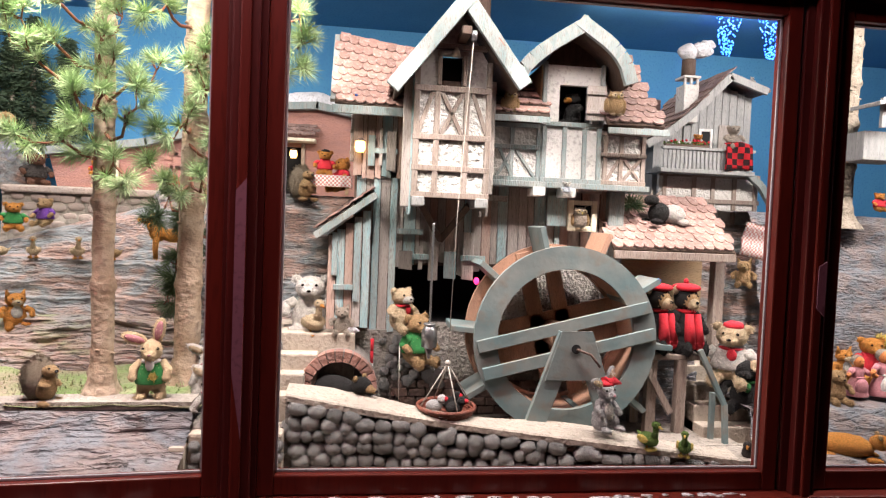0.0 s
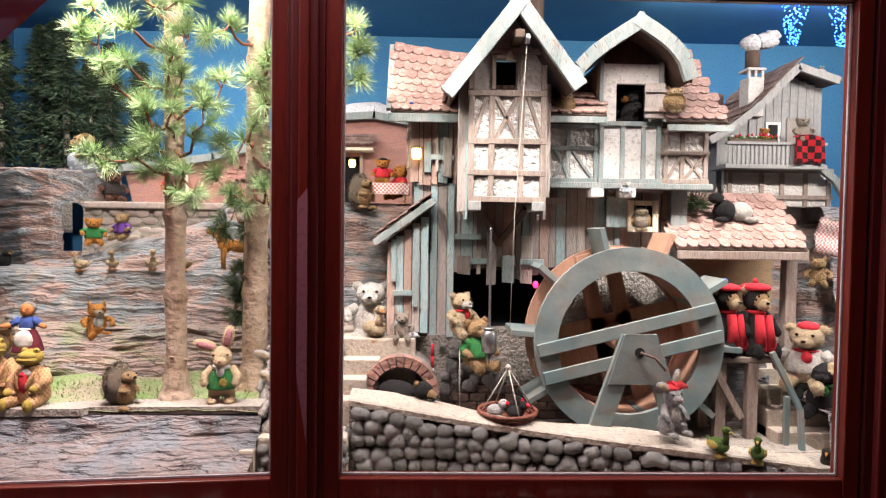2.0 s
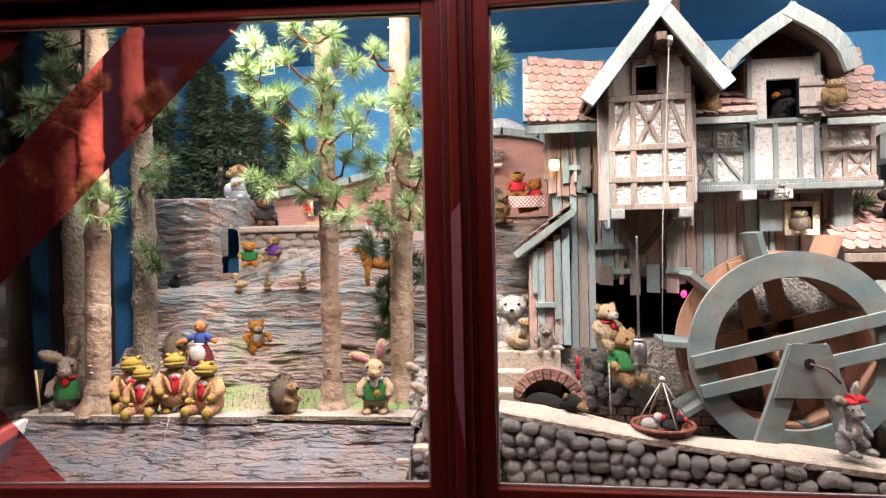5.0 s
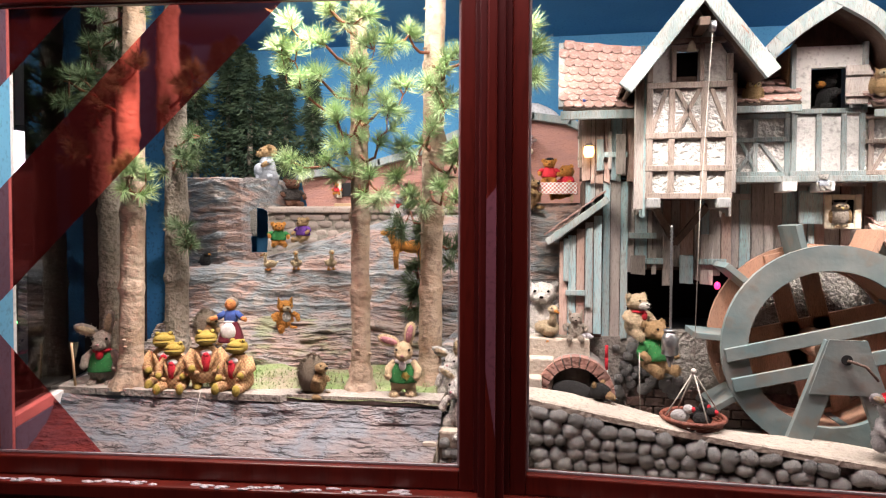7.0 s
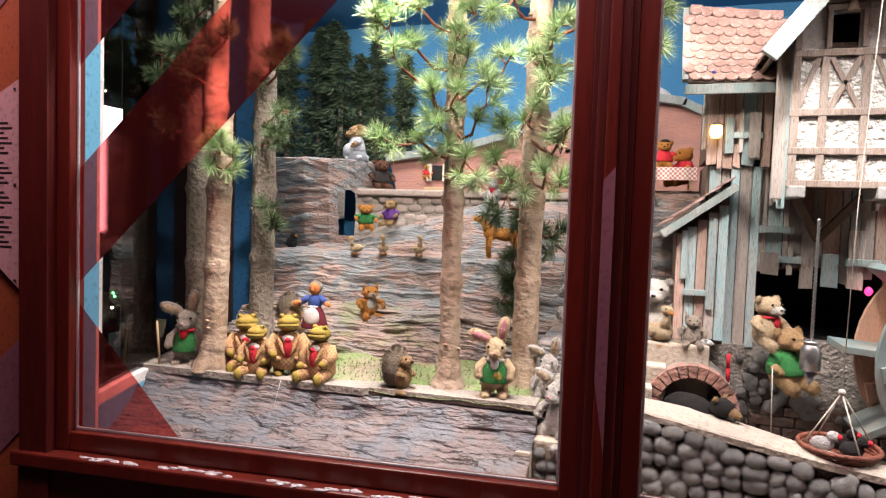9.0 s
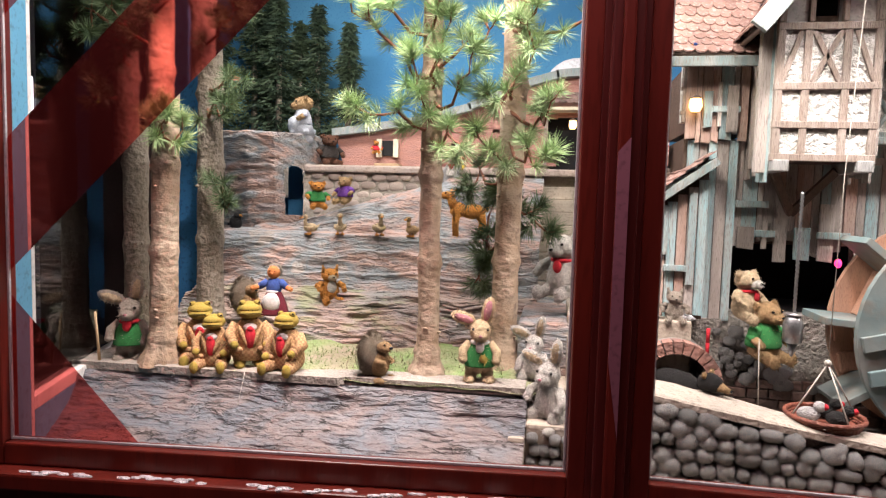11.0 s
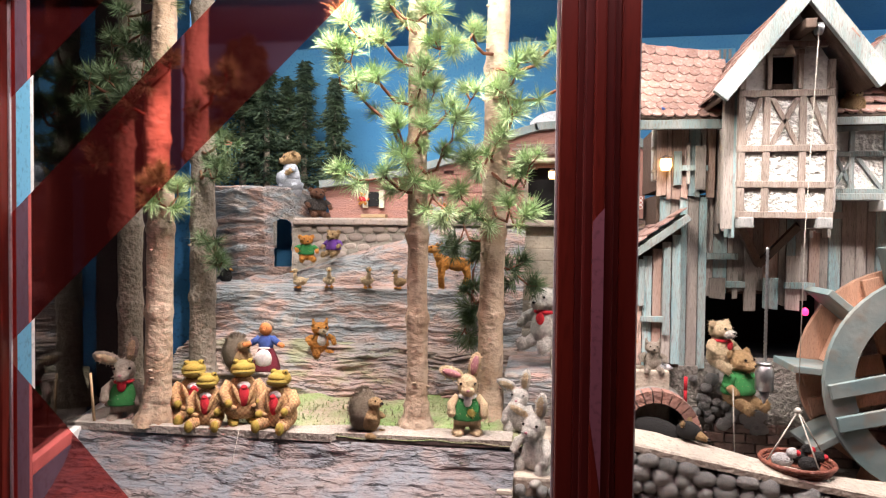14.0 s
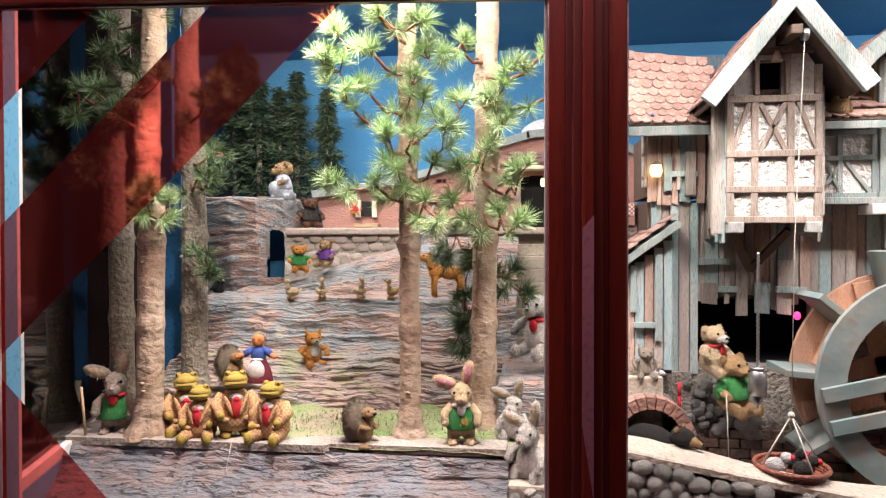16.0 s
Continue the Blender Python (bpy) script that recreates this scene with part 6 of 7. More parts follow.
        B((0, -0.16 * k, hz - 0.05 * k), (0.10 * k, 0.09 * k, 0.08 * k), face or (FUR_CREAM if kind in ("ape", "fox") else (belly or None)))
        B((0, -0.245 * k, hz - 0.03 * k), (0.032 * k, 0.025 * k, 0.022 * k), EYE_BEAD, 1)
        eyes((0, -0.155 * k, hz + 0.045 * k), 0.08 * k)
        if kind in ("fox", "squirrel") or ears == "pointed":
            for s in (-1, 1):
                limb([(s * 0.12, 0, hz + 0.08), (s * 0.16, 0, hz + 0.24)], [0.07, 0.012])
            if kind != "bear":
                B((0.12, 0.22, 0.35), (0.10, 0.12, 0.30), None if kind == "fox" else fur)
            if kind == "fox":
                B((0, -0.12, 0.40), (0.11, 0.08, 0.18), FUR_WHITE)
        elif kind in ("bear", "ape") or ears == "round":
            for s in (-1, 1):
                B((s * 0.165, 0.01, hz + 0.11), (0.065, 0.035, 0.065), FUR_CREAM if kind == "ape" else None)
        if scarf:
            B((0, -0.02, hz - 0.17 * k), (0.15 * k, 0.15 * k, 0.045 * k), scarf)
            B((0.03, -0.16 * k, hz - 0.25 * k), (0.06 * k, 0.035 * k, 0.09 * k), scarf)
        if kind == "ape":
            B((0, -0.10, hz - 0.01), (0.14, 0.10, 0.12), FUR_TAN)
            B((0, -0.02, hz - 0.16), (0.15, 0.15, 0.04), CLOTH_RED)
            for s in (-1, 1):
                limb([(s * 0.07, -0.17, 0.52), (s * 0.085, -0.23, 0.14)], [0.06, 0.085], CLOTH_RED)
        if hat:
            B((0.01, 0.0, hz + 0.14 * k), ((0.23, 0.20, 0.06) if kind == "ape" else (0.125, 0.13, 0.075)), hat)
            if kind == "ape":
                B((0, 0, hz + 0.22), 0.045, CLOTH_BLUE if x < 1.5 else hat, 1)
    elif kind == "hedgehog":
        B((0, 0.03, 0.48), (0.30, 0.27, 0.47))
        B((0, -0.15, 0.35), (0.19, 0.17, 0.30), FUR_TAN)
        B((0, -0.25, 0.68), (0.13, 0.15, 0.12), FUR_TAN)
        B((0, -0.41, 0.69), 0.04, EYE_BEAD, 1)
        eyes((0, -0.33, 0.75), 0.08)
        for s in (-1, 1):
            limb([(s * 0.16, -0.2, 0.42), (s * 0.10, -0.34, 0.40)], [0.06, 0.05], FUR_TAN)
            B((s * 0.15, -0.28, 0.05), (0.08, 0.12, 0.055), FUR_TAN)
        for _ in range(650):
            d = Vector((random.gauss(0, 1), random.gauss(0.4, 1), random.gauss(0.1, 1))).normalized()
            if d.y < -0.25 and d.z < 0.75:
                continue
            p = Vector((d.x * 0.29, 0.03 + d.y * 0.26, 0.48 + d.z * 0.46))
            limb_d = (d + Vector((0, 0.25, 0.1))).normalized() * 0.075
            sd = d.cross(Vector((0.3, 0.2, 1))).normalized() * 0.014
            f = bm.faces.new([bm.verts.new(c) for c in (p - sd, p + sd, p + limb_d)])
            f.material_index = F
    elif kind in ("duck", "goose"):
        B((0, 0.05, 0.33), (0.20, 0.33, 0.22))
        limb([(0, -0.14, 0.42), (0, -0.20, 0.62), (0, -0.18, 0.80)], [0.11, 0.075, 0.075])
        B((0, -0.20, 0.84), (0.11, 0.13, 0.11))
        limb([(0, -0.28, 0.82), (0, -0.42, 0.79)], [0.05, 0.02], FUR_ORANGE if fur != FUR_GREEN else FUR_YELLOW)
        limb([(0, 0.32, 0.36), (0, 0.46, 0.46)], [0.08, 0.02])
        eyes((0, -0.27, 0.88), 0.075)
        for s in (-1, 1):
            B((s * 0.19, 0.08, 0.36), (0.045, 0.20, 0.12), belly)
            B((s * 0.09, -0.06, 0.05), (0.07, 0.12, 0.05), FUR_ORANGE if fur != FUR_GREEN else FUR_YELLOW)
            limb([(s * 0.09, 0, 0.2), (s * 0.09, 0, 0.05)], [0.03, 0.025], FUR_ORANGE)
    elif kind == "bird":
        B((0, 0, 0.42), (0.24, 0.34, 0.36))
        B((0, -0.20, 0.80), (0.18, 0.18, 0.17))
        limb([(0, -0.34, 0.80), (0, -0.52, 0.76)], [0.06, 0.015], FUR_ORANGE)
        limb([(0, 0.25, 0.40), (0, 0.62, 0.30)], [0.12, 0.05])
        for s in (-1, 1):
            limb([(s * 0.1, 0, 0.2), (s * 0.1, -0.03, 0.0)], [0.03, 0.03], FUR_ORANGE)
    elif kind == "owl":
        B((0, 0, 0.42), (0.30, 0.26, 0.42))
        B((0, -0.03, 0.78), (0.28, 0.24, 0.22))
        for s in (-1, 1):
            B((s * 0.11, -0.22, 0.80), (0.10, 0.05, 0.10), FUR_CREAM)
            B((s * 0.11, -0.265, 0.80), 0.035, EYE_BEAD, 1)
            B((s * 0.30, 0.02, 0.42), (0.08, 0.18, 0.30), FUR_TAN)
            B((s * 0.12, -0.18, 0.05), (0.08, 0.10, 0.05), FUR_CREAM)
            limb([(s * 0.16, 0, 0.93), (s * 0.22, 0, 1.04)], [0.05, 0.01])
        limb([(0, -0.25, 0.76), (0, -0.31, 0.70)], [0.035, 0.01], FUR_YELLOW)
    elif kind == "goat":
        B((0, -0.15, 0.36), (0.27, 0.30, 0.34))
        B((0, 0.34, 0.33), (0.30, 0.36, 0.33), FUR_WHITE)
        B((0, -0.42, 0.74), (0.17, 0.23, 0.17))
        for s in (-1, 1):
            limb([(s * 0.10, -0.36, 0.88), (s * 0.17, -0.26, 1.05)], [0.045, 0.012], FUR_GREYTAN)
            B((s * 0.22, -0.40, 0.10), (0.10, 0.20, 0.09))
            B((s * 0.26, 0.52, 0.10), (0.12, 0.22, 0.10), FUR_WHITE)
    elif kind == "deer":
        back = None
        B((0, 0.18, 0.55), (0.17, 0.28, 0.17), back)
        B((0, -0.12, 0.58), (0.16, 0.18, 0.18))
        limb([(0, -0.20, 0.65), (0, -0.30, 0.85)], [0.11, 0.08])
        B((0, -0.36, 0.90), (0.09, 0.17, 0.09))
        for s in (-1, 1):
            limb([(s * 0.09, -0.16, 0.5), (s * 0.10, -0.18, 0.25), (s * 0.10, -0.17, 0.02)], [0.06, 0.04, 0.035])
            limb([(s * 0.09, 0.34, 0.5), (s * 0.10, 0.40, 0.26), (s * 0.10, 0.34, 0.02)], [0.08, 0.045, 0.035], back)
            limb([(s * 0.07, -0.28, 0.96), (s * 0.16, -0.22, 1.04)], [0.035, 0.012])
        eyes((0, -0.42, 0.95), 0.07)
        B((0, 0.47, 0.62), (0.04, 0.06, 0.06), back)
    else:
        B((0, 0.15, 0.38), (0.36, 0.75, 0.40))
        B((0, -0.72, 0.62), (0.26, 0.30, 0.26), face)
        limb([(0, -0.9, 0.58), (0, -1.14, 0.50)], [0.15, 0.08], FUR_TAN)
        B((0, -1.20, 0.50), 0.05, EYE_BEAD, 1)
        for s in (-1, 1):
            B((s * 0.20, -0.66, 0.84), (0.08, 0.05, 0.09), FUR_TAN)
            B((s * 0.28, -0.55, 0.10), (0.11, 0.22, 0.10))
            B((s * 0.30, 0.60, 0.10), (0.12, 0.22, 0.10))
    hairy = [f for f in bm.faces if mats[f.material_index].name.endswith("_plush") and len(f.verts) == 3]
    for f in random.sample(hairy, min(len(hairy), 700)):
        c, nrm = f.calc_center_median(), f.normal.copy()
        if nrm.length < 0.5:
            f.normal_update()
            nrm = f.normal.copy()
        d = (nrm + Vector((random.uniform(-0.6, 0.6), random.uniform(-0.6, 0.6), random.uniform(-0.8, 0.2)))).normalized() * random.uniform(0.025, 0.05)
        sd = nrm.cross(d).normalized() * 0.008
        g = bm.faces.new([bm.verts.new(k) for k in (c - sd - nrm * 0.004, c + sd - nrm * 0.004, c + d)])
        g.material_index = f.material_index
    ob = new("plush_" + kind, mesh_of("plush_" + kind, bm, mats))
    s = h / {"frog": 0.94, "bear": 0.89, "doll": 0.97, "ape": 0.95, "fox": 0.94, "rabbit": 1.0}.get(kind, 1.0)
    ob.matrix_basis = pose(x, y, z, 0, 0, yaw) @ Matrix.Diagonal((s * {"ape": 0.74, "frog": 1.0, "rabbit": 0.98, "doll": 1.05}.get(kind, 1.2), s * (1.0 if kind in ("frog", "rabbit", "doll") else 1.15), s * 1.03, 1))
    colour = fur.name.replace("_plush", "").replace("_", " ")
    label = TOY_LABELS[kind] if kind in ("frog", "fox", "doll", "hedgehog", "ape", "goat", "deer") else colour + " " + TOY_LABELS[kind]
    if coat and kind not in ("frog", "doll", "ape"):
        label += ", " + coat.name.replace("_", " ") + " on its body"
    elif scarf:
        label += " wearing a " + scarf.name.replace("_cloth", "") + " neckerchief"
    return tagged(ob, label, "stuffed toy", "plush toys in the showcase")


plush("frog", -1.990, 2.860, 0.700, 0.268, 30)
plush("frog", -1.875, 2.775, 0.706, 0.232, 12)
plush("frog", -1.735, 2.800, 0.716, 0.262, 30, stand=True)
plush("frog", -1.560, 2.780, 0.716, 0.246, -8)
plush("rabbit", -0.790, 2.800, 0.726, 0.320, 8, fur=FUR_PALE, coat=CLOTH_GREEN, scarf=FUR_YELLOW, stand=True)
plush("hedgehog", -1.202, 2.780, 0.711, 0.190, 62)
plush("rabbit", -2.275, 2.800, 0.703, 0.352, 20, fur=FUR_GREYTAN, coat=CLOTH_GREEN, scarf=CLOTH_RED, stand=True)
plush("doll", -1.749, 3.060, 0.887, 0.222, 5, coat=CLOTH_BLUE, skirt=CLOTH_MAROON, apron=CLOTH_WHITE)
plush("hedgehog", -1.930, 3.140, 0.850, 0.190, 60)
plush("fox", -1.624, 3.430, 0.885, 0.185, 40)
plush("duck", -1.825, 3.655, 1.210, 0.112, -40, fur=FUR_PALE)
plush("duck", -1.653, 3.655, 1.216, 0.117, 20, fur=FUR_PALE)
plush("duck", -1.437, 3.655, 1.218, 0.121, 30, fur=FUR_PALE)
plush("duck", -1.263, 3.655, 1.218, 0.109, -30, fur=FUR_TAN)
plush("deer", -0.975, 3.560, 1.240, 0.215, -65)
plush("bear", -1.711, 3.900, 1.374, 0.157, -20, fur=FUR_TAN, coat=CLOTH_PURPLE)
plush("bear", -1.877, 3.900, 1.343, 0.158, 30, fur=FUR_ORANGE, coat=CLOTH_GREEN)
plush("bear", -2.119, 4.250, 1.794, 0.240, -50, fur=FUR_TAN, coat=CLOTH_PALEBLUE, skirt=CLOTH_PALEBLUE, apron=CLOTH_PALEBLUE)
plush("bear", -1.954, 4.300, 1.604, 0.203, 40, fur=FUR_BROWN, coat=FUR_DARK)
plush("bird", -2.356, 3.850, 1.203, 0.114, 60, fur=FUR_BLACK)
plush("rabbit", -0.522, 2.720, 0.596, 0.326, -30, fur=FUR_WHITE)
plush("rabbit", -0.585, 2.880, 0.701, 0.272, -15, fur=FUR_WHITE)
plush("bear", -0.481, 3.250, 0.995, 0.283, -40, fur=FUR_WHITE, ears='pointed', scarf=CLOTH_RED)
plush("bear", -1.722, 4.580, 1.709, 0.091, 0, fur=FUR_ORANGE, coat=CLOTH_RED)
plush("doll", -1.089, 4.100, 1.593, 0.113, 0, coat=CLOTH_RED, skirt=CLOTH_YELLOW, apron=CLOTH_YELLOW)
plush("rabbit", -1.121, 4.060, 1.509, 0.223, -10, fur=FUR_GREY, coat=FUR_WHITE, scarf=CLOTH_RED)
plush("hedgehog", -0.284, 3.500, 1.567, 0.189, 40)
plush("bear", -0.082, 3.620, 1.624, 0.185, -60, fur=FUR_ORANGE, coat=CLOTH_RED)
plush("bear", -0.176, 3.600, 1.705, 0.138, 0, fur=FUR_ORANGE, coat=CLOTH_RED, hat=FUR_BLACK)
plush("bird", -0.005, 3.100, 2.013, 0.046, -60, fur=CLOTH_BLUE)
plush("owl", 0.695, 3.040, 2.003, 0.098, 0, fur=FUR_TAN)
plush("owl", 1.193, 3.020, 2.015, 0.113, 0, fur=FUR_TAN)
plush("bear", 1.045, 3.200, 1.981, 0.169, -60, fur=FUR_BLACK, face=FUR_ORANGE)
plush("owl", 1.107, 3.193, 1.476, 0.110, 0, fur=FUR_GREYTAN)
plush("bear", 0.996, 3.080, 1.634, 0.069, 0, fur=FUR_WHITE, coat=CLOTH_PALEBLUE)
plush("goat", 1.560, 3.230, 1.518, 0.160, -75)
plush("ape", 1.452, 3.020, 0.912, 0.335, 14, hat=CLOTH_RED)
plush("ape", 1.578, 2.990, 0.912, 0.340, 4, hat=CLOTH_RED)
plush("bear", 1.803, 2.950, 0.765, 0.292, -40, fur=FUR_CREAM, hat=CLOTH_RED, coat=FUR_WHITE, scarf=CLOTH_RED)
plush("bear", 1.843, 2.880, 0.655, 0.243, -40, fur=FUR_BLACK, scarf=CLOTH_GREEN)
plush("duck", 1.215, 2.530, 0.601, 0.129, 20, fur=FUR_GREEN, belly=FUR_YELLOW)
plush("duck", 1.349, 2.500, 0.584, 0.115, -30, fur=FUR_GREEN, belly=FUR_YELLOW)
plush("bird", 1.704, 2.620, 0.512, 0.098, -40, fur=FUR_DARK)
plush("rabbit", 1.053, 2.620, 0.659, 0.256, 25, fur=FUR_GREY, hat=CLOTH_RED, belly=FUR_WHITE)
plush("goose", -0.165, 3.060, 0.943, 0.178, 30, fur=FUR_CREAM)
plush("squirrel", -0.043, 3.060, 0.950, 0.145, 0, fur=FUR_GREYTAN)
plush("bear", -0.200, 3.200, 0.917, 0.290, 0, fur=FUR_WHITE)
plush("bear", 0.227, 3.080, 0.967, 0.205, 40, fur=FUR_CREAM, scarf=CLOTH_RED, face=FUR_WHITE)
plush("bear", 0.303, 3.080, 0.808, 0.245, 40, fur=FUR_TAN, coat=CLOTH_GREEN)
plush("mole", -0.037, 2.900, 0.690, 0.137, 55, fur=FUR_BLACK)
plush("squirrel", 2.212, 3.900, 2.250, 0.047, 0, fur=FUR_GREY)
plush("squirrel", 2.362, 3.800, 2.401, 0.052, 0, fur=FUR_WHITE)
plush("bear", 2.212, 3.720, 1.990, 0.142, 0, fur=FUR_GREYTAN)
plush("bear", 2.078, 3.880, 1.999, 0.095, 0, fur=FUR_ORANGE, coat=CLOTH_RED)
plush("squirrel", 2.065, 3.300, 1.203, 0.160, -30, fur=FUR_TAN)
plush("doll", 2.471, 2.950, 0.718, 0.196, 0, coat=CLOTH_PINK, skirt=CLOTH_PINK, apron=CLOTH_PINK)
plush("doll", 2.609, 2.950, 0.719, 0.225, 0, coat=CLOTH_PINK, skirt=CLOTH_PINK, apron=CLOTH_WHITE)
plush("fox", 2.515, 3.100, 0.748, 0.176, 0)
plush("bear", 2.668, 3.100, 0.749, 0.230, -10, fur=FUR_ORANGE, coat=CLOTH_RED)
plush("bear", 2.777, 3.120, 0.745, 0.250, 10, fur=FUR_YELLOW)
plush("bear", 2.321, 2.900, 0.690, 0.164, 0, fur=FUR_TAN)
plush("mole", 2.208, 2.650, 0.521, 0.132, 60, fur=FUR_ORANGE)
plush("bear", 2.833, 3.300, 1.637, 0.105, 0, fur=FUR_ORANGE, coat=CLOTH_RED)


# ---- small things of the mill yard ----
can = thing("milk_can", 0.345, 2.90, 0.90, "dull steel milk can hung on a chain", "milk can")
part("body", tube(bmesh.new(), [(0, 0, 0.03), (0, 0, 0.035), (0, 0, 0.105), (0, 0, 0.12), (0, 0, 0.13)], [0.022, 0.034, 0.034, 0.026, 0.022], 18), METAL, can)
part("lid", tube(bmesh.new(), [(0, 0, 0.131), (0, 0, 0.139)], [0.027, 0.026], 18), METAL, can)
part("spout", tube(bmesh.new(), [(0, 0, 0.03), (0, 0, -0.02)], [0.02, 0.004], 12), METAL, can)
part("chain", tube(bmesh.new(), [(0.0025 * (k % 2), 0.0025 * (1 - k % 2), 0.139 + 0.008 * k) for k in range(56)], 0.0055, 6), METAL, can)

bk = thing("wicker_basket", 0.412, 2.75, 0.635, "dark red-brown wicker basket hung on white cords", "basket")
bm = bmesh.new()
for k in range(9):
    v = k / 8
    r = 0.085 + 0.033 * v
    tube(bm, [(r * math.cos(a), r * math.sin(a), 0.008 + 0.068 * v + 0.002 * math.sin(a * 14 + k * math.pi)) for a in np.linspace(0, math.tau, 57)], 0.0052, 5)
part("weave", bm, WICKER, bk)
part("rim", tube(bmesh.new(), [(0.121 * math.cos(a), 0.121 * math.sin(a), 0.08) for a in np.linspace(0, math.tau, 41)], 0.008, 6), WICKER, bk)
part("bottom", tube(bmesh.new(), [(0, 0, 0.0), (0, 0, 0.055)], [0.085, 0.100], 24), WICKER, bk)
for a in (0.3, 1.9, 3.4, 5.0):
    part("cord", tube(bmesh.new(), [(0.118 * math.cos(a), 0.118 * math.sin(a), 0.08), (0, 0, 0.26)], 0.0028, 5), ROPE, bk)
part("hoist_rope", tube(bmesh.new(), [(0, 0, 0.26), (0.02, 0.03, 0.9), (0.066, 0.07, 1.645)], 0.0016, 6), ROPE, bk)
part("knot", blob(bmesh.new(), (0, 0, 0.262), 0.012, sub=2), ROPE, bk)
for x, y, m in ((-0.05, 0.0, FUR_GREY), (0.03, -0.03, FUR_BLACK), (0.02, 0.05, FUR_BLACK)):
    tagged(single("plush_chick", blob(blob(blob(bmesh.new(), (0, 0, 0), (0.038, 0.03, 0.026), 0), (0.03, -0.01, 0.03), 0.02, 0), (0.045, -0.018, 0.032), 0.011, 1), [m, CLOTH_RED],
                  "tiny plush chick lying in the wicker basket", "stuffed toy")).matrix_basis = pose(0.412 + x, 2.75 + y, 0.716)

pole = thing("striped_pole", 0.10, 3.10, 0.70, "thin red and white depth marker pole", "marker pole")
for k in range(4):
    part("band", tube(bmesh.new(), [(0, 0, 0.057 * k), (0, 0, 0.057 * (k + 1))], 0.0075, 8), CLOTH_RED if k in (0, 2, 3) else CLOTH_WHITE, pole)
bm = bmesh.new()
tube(bm, [(0.215, 2.80, 0.68), (0.212, 2.83, 0.95)], 0.0018, 5)
single("fishing_line", bm, ROPE, "thin pale line hanging down to the stream", "line")

single("fishing_rod", tube(bmesh.new(), [(-2.36, 2.72, 0.715), (-2.37, 2.71, 0.92)], [0.006, 0.005], 6), TAN_BOARD, "thin wooden rod held upright by the rabbit toy", "rod")
bm = bmesh.new()
tube(bm, [(-1.69, 2.68, 0.74), (-1.69, 2.61, 0.60)], 0.0012, 5)
single("fishing_line", bm, ROPE, "thin pale fishing line hanging over the ledge", "line")
rail = thing("handrail", 1.68, 2.80, 0.46, "bent teal painted handrail beside the steps", "handrail")
part("upper_rail", beam(bmesh.new(), (-0.12, 0.0, 0.50), (0.0, -0.02, 0.255), 0.022, 0.022), TEAL_PAINT, rail)
part("lower_rail", beam(bmesh.new(), (0.0, -0.02, 0.26), (0.005, -0.04, 0.03), 0.022, 0.022), TEAL_PAINT, rail)
part("post", beam(bmesh.new(), (-0.03, 0.03, 0.0), (-0.03, 0.03, 0.30), 0.022, 0.022), TEAL_PAINT, rail)
pf = thing("ape_bench", 1.50, 3.0, 0.545, "weathered grey timber bench on tall posts", "bench")
part("seat", box(bmesh.new(), -0.16, 0.14, -0.10, 0.10, 0.345, 0.37, 0.004), BEAM, pf)
for x in (-0.11, 0.035):
    part("post", box(bmesh.new(), x - 0.024, x + 0.024, -0.10, -0.06, 0.0, 0.344, 0.004), BEAM, pf)
part("brace", beam(bmesh.new(), (-0.15, -0.11, 0.32), (-0.02, -0.11, 0.10), 0.03, 0.02), BEAM, pf)
rock_face("yard_rock", 1.36, 1.72, [(3.06, 0.50), (3.10, 0.70), (3.14, 0.90), (3.4, 0.93)], ROCK_COOL, 40, 40, 0.035)

tb2 = thing("small_table", -0.14, 3.55, 1.61, "small table with a red and white checked cloth", "table")
part("top", box(bmesh.new(), -0.10, 0.10, -0.06, 0.06, 0.085, 0.095, 0.002), TAN_BOARD, tb2)
for x in (-0.085, 0.085):
    for y in (-0.05, 0.05):
        part("leg", box(bmesh.new(), x - 0.007, x + 0.007, y - 0.007, y + 0.007, 0, 0.085), TAN_BOARD, tb2)
CHECK = bpy.data.materials.new("red_check_cloth")
CHECK.use_nodes = True
ct = CHECK.node_tree.nodes.new("ShaderNodeTexChecker")
ct.inputs["Color1"].default_value, ct.inputs["Color2"].default_value, ct.inputs["Scale"].default_value = (0.80, 0.78, 0.74, 1), (0.62, 0.25, 0.22, 1), 95
cc = CHECK.node_tree.nodes.new("ShaderNodeTexCoord")
CHECK.node_tree.links.new(cc.outputs["Object"], ct.inputs["Vector"])
CHECK.node_tree.links.new(ct.outputs["Color"], CHECK.node_tree.nodes["Principled BSDF"].inputs["Base Color"])
CHECK.node_tree.nodes["Principled BSDF"].inputs["Roughness"].default_value = 0.9
bm = bmesh.new()
box(bm, -0.108, 0.108, -0.068, 0.068, 0.0955, 0.098)
relief(bm, 24, 6, lambda u, v: (-0.11 + 0.22 * u, -0.069 - 0.006 * math.sin(u * 19) * v, 0.098 - 0.06 * v))
relief(bm, 10, 6, lambda u, v: (0.109 + 0.005 * math.sin(u * 9) * v, -0.069 + 0.138 * u, 0.098 - 0.06 * v))
tc2 = single("tablecloth", bm, CHECK, "red and white checked cloth over the small table", "tablecloth")
tc2.matrix_basis = pose(-0.14, 3.55, 1.61)
LAMP = emissive("warm_lamp_glass", (1.0, 0.62, 0.22), 3.0)
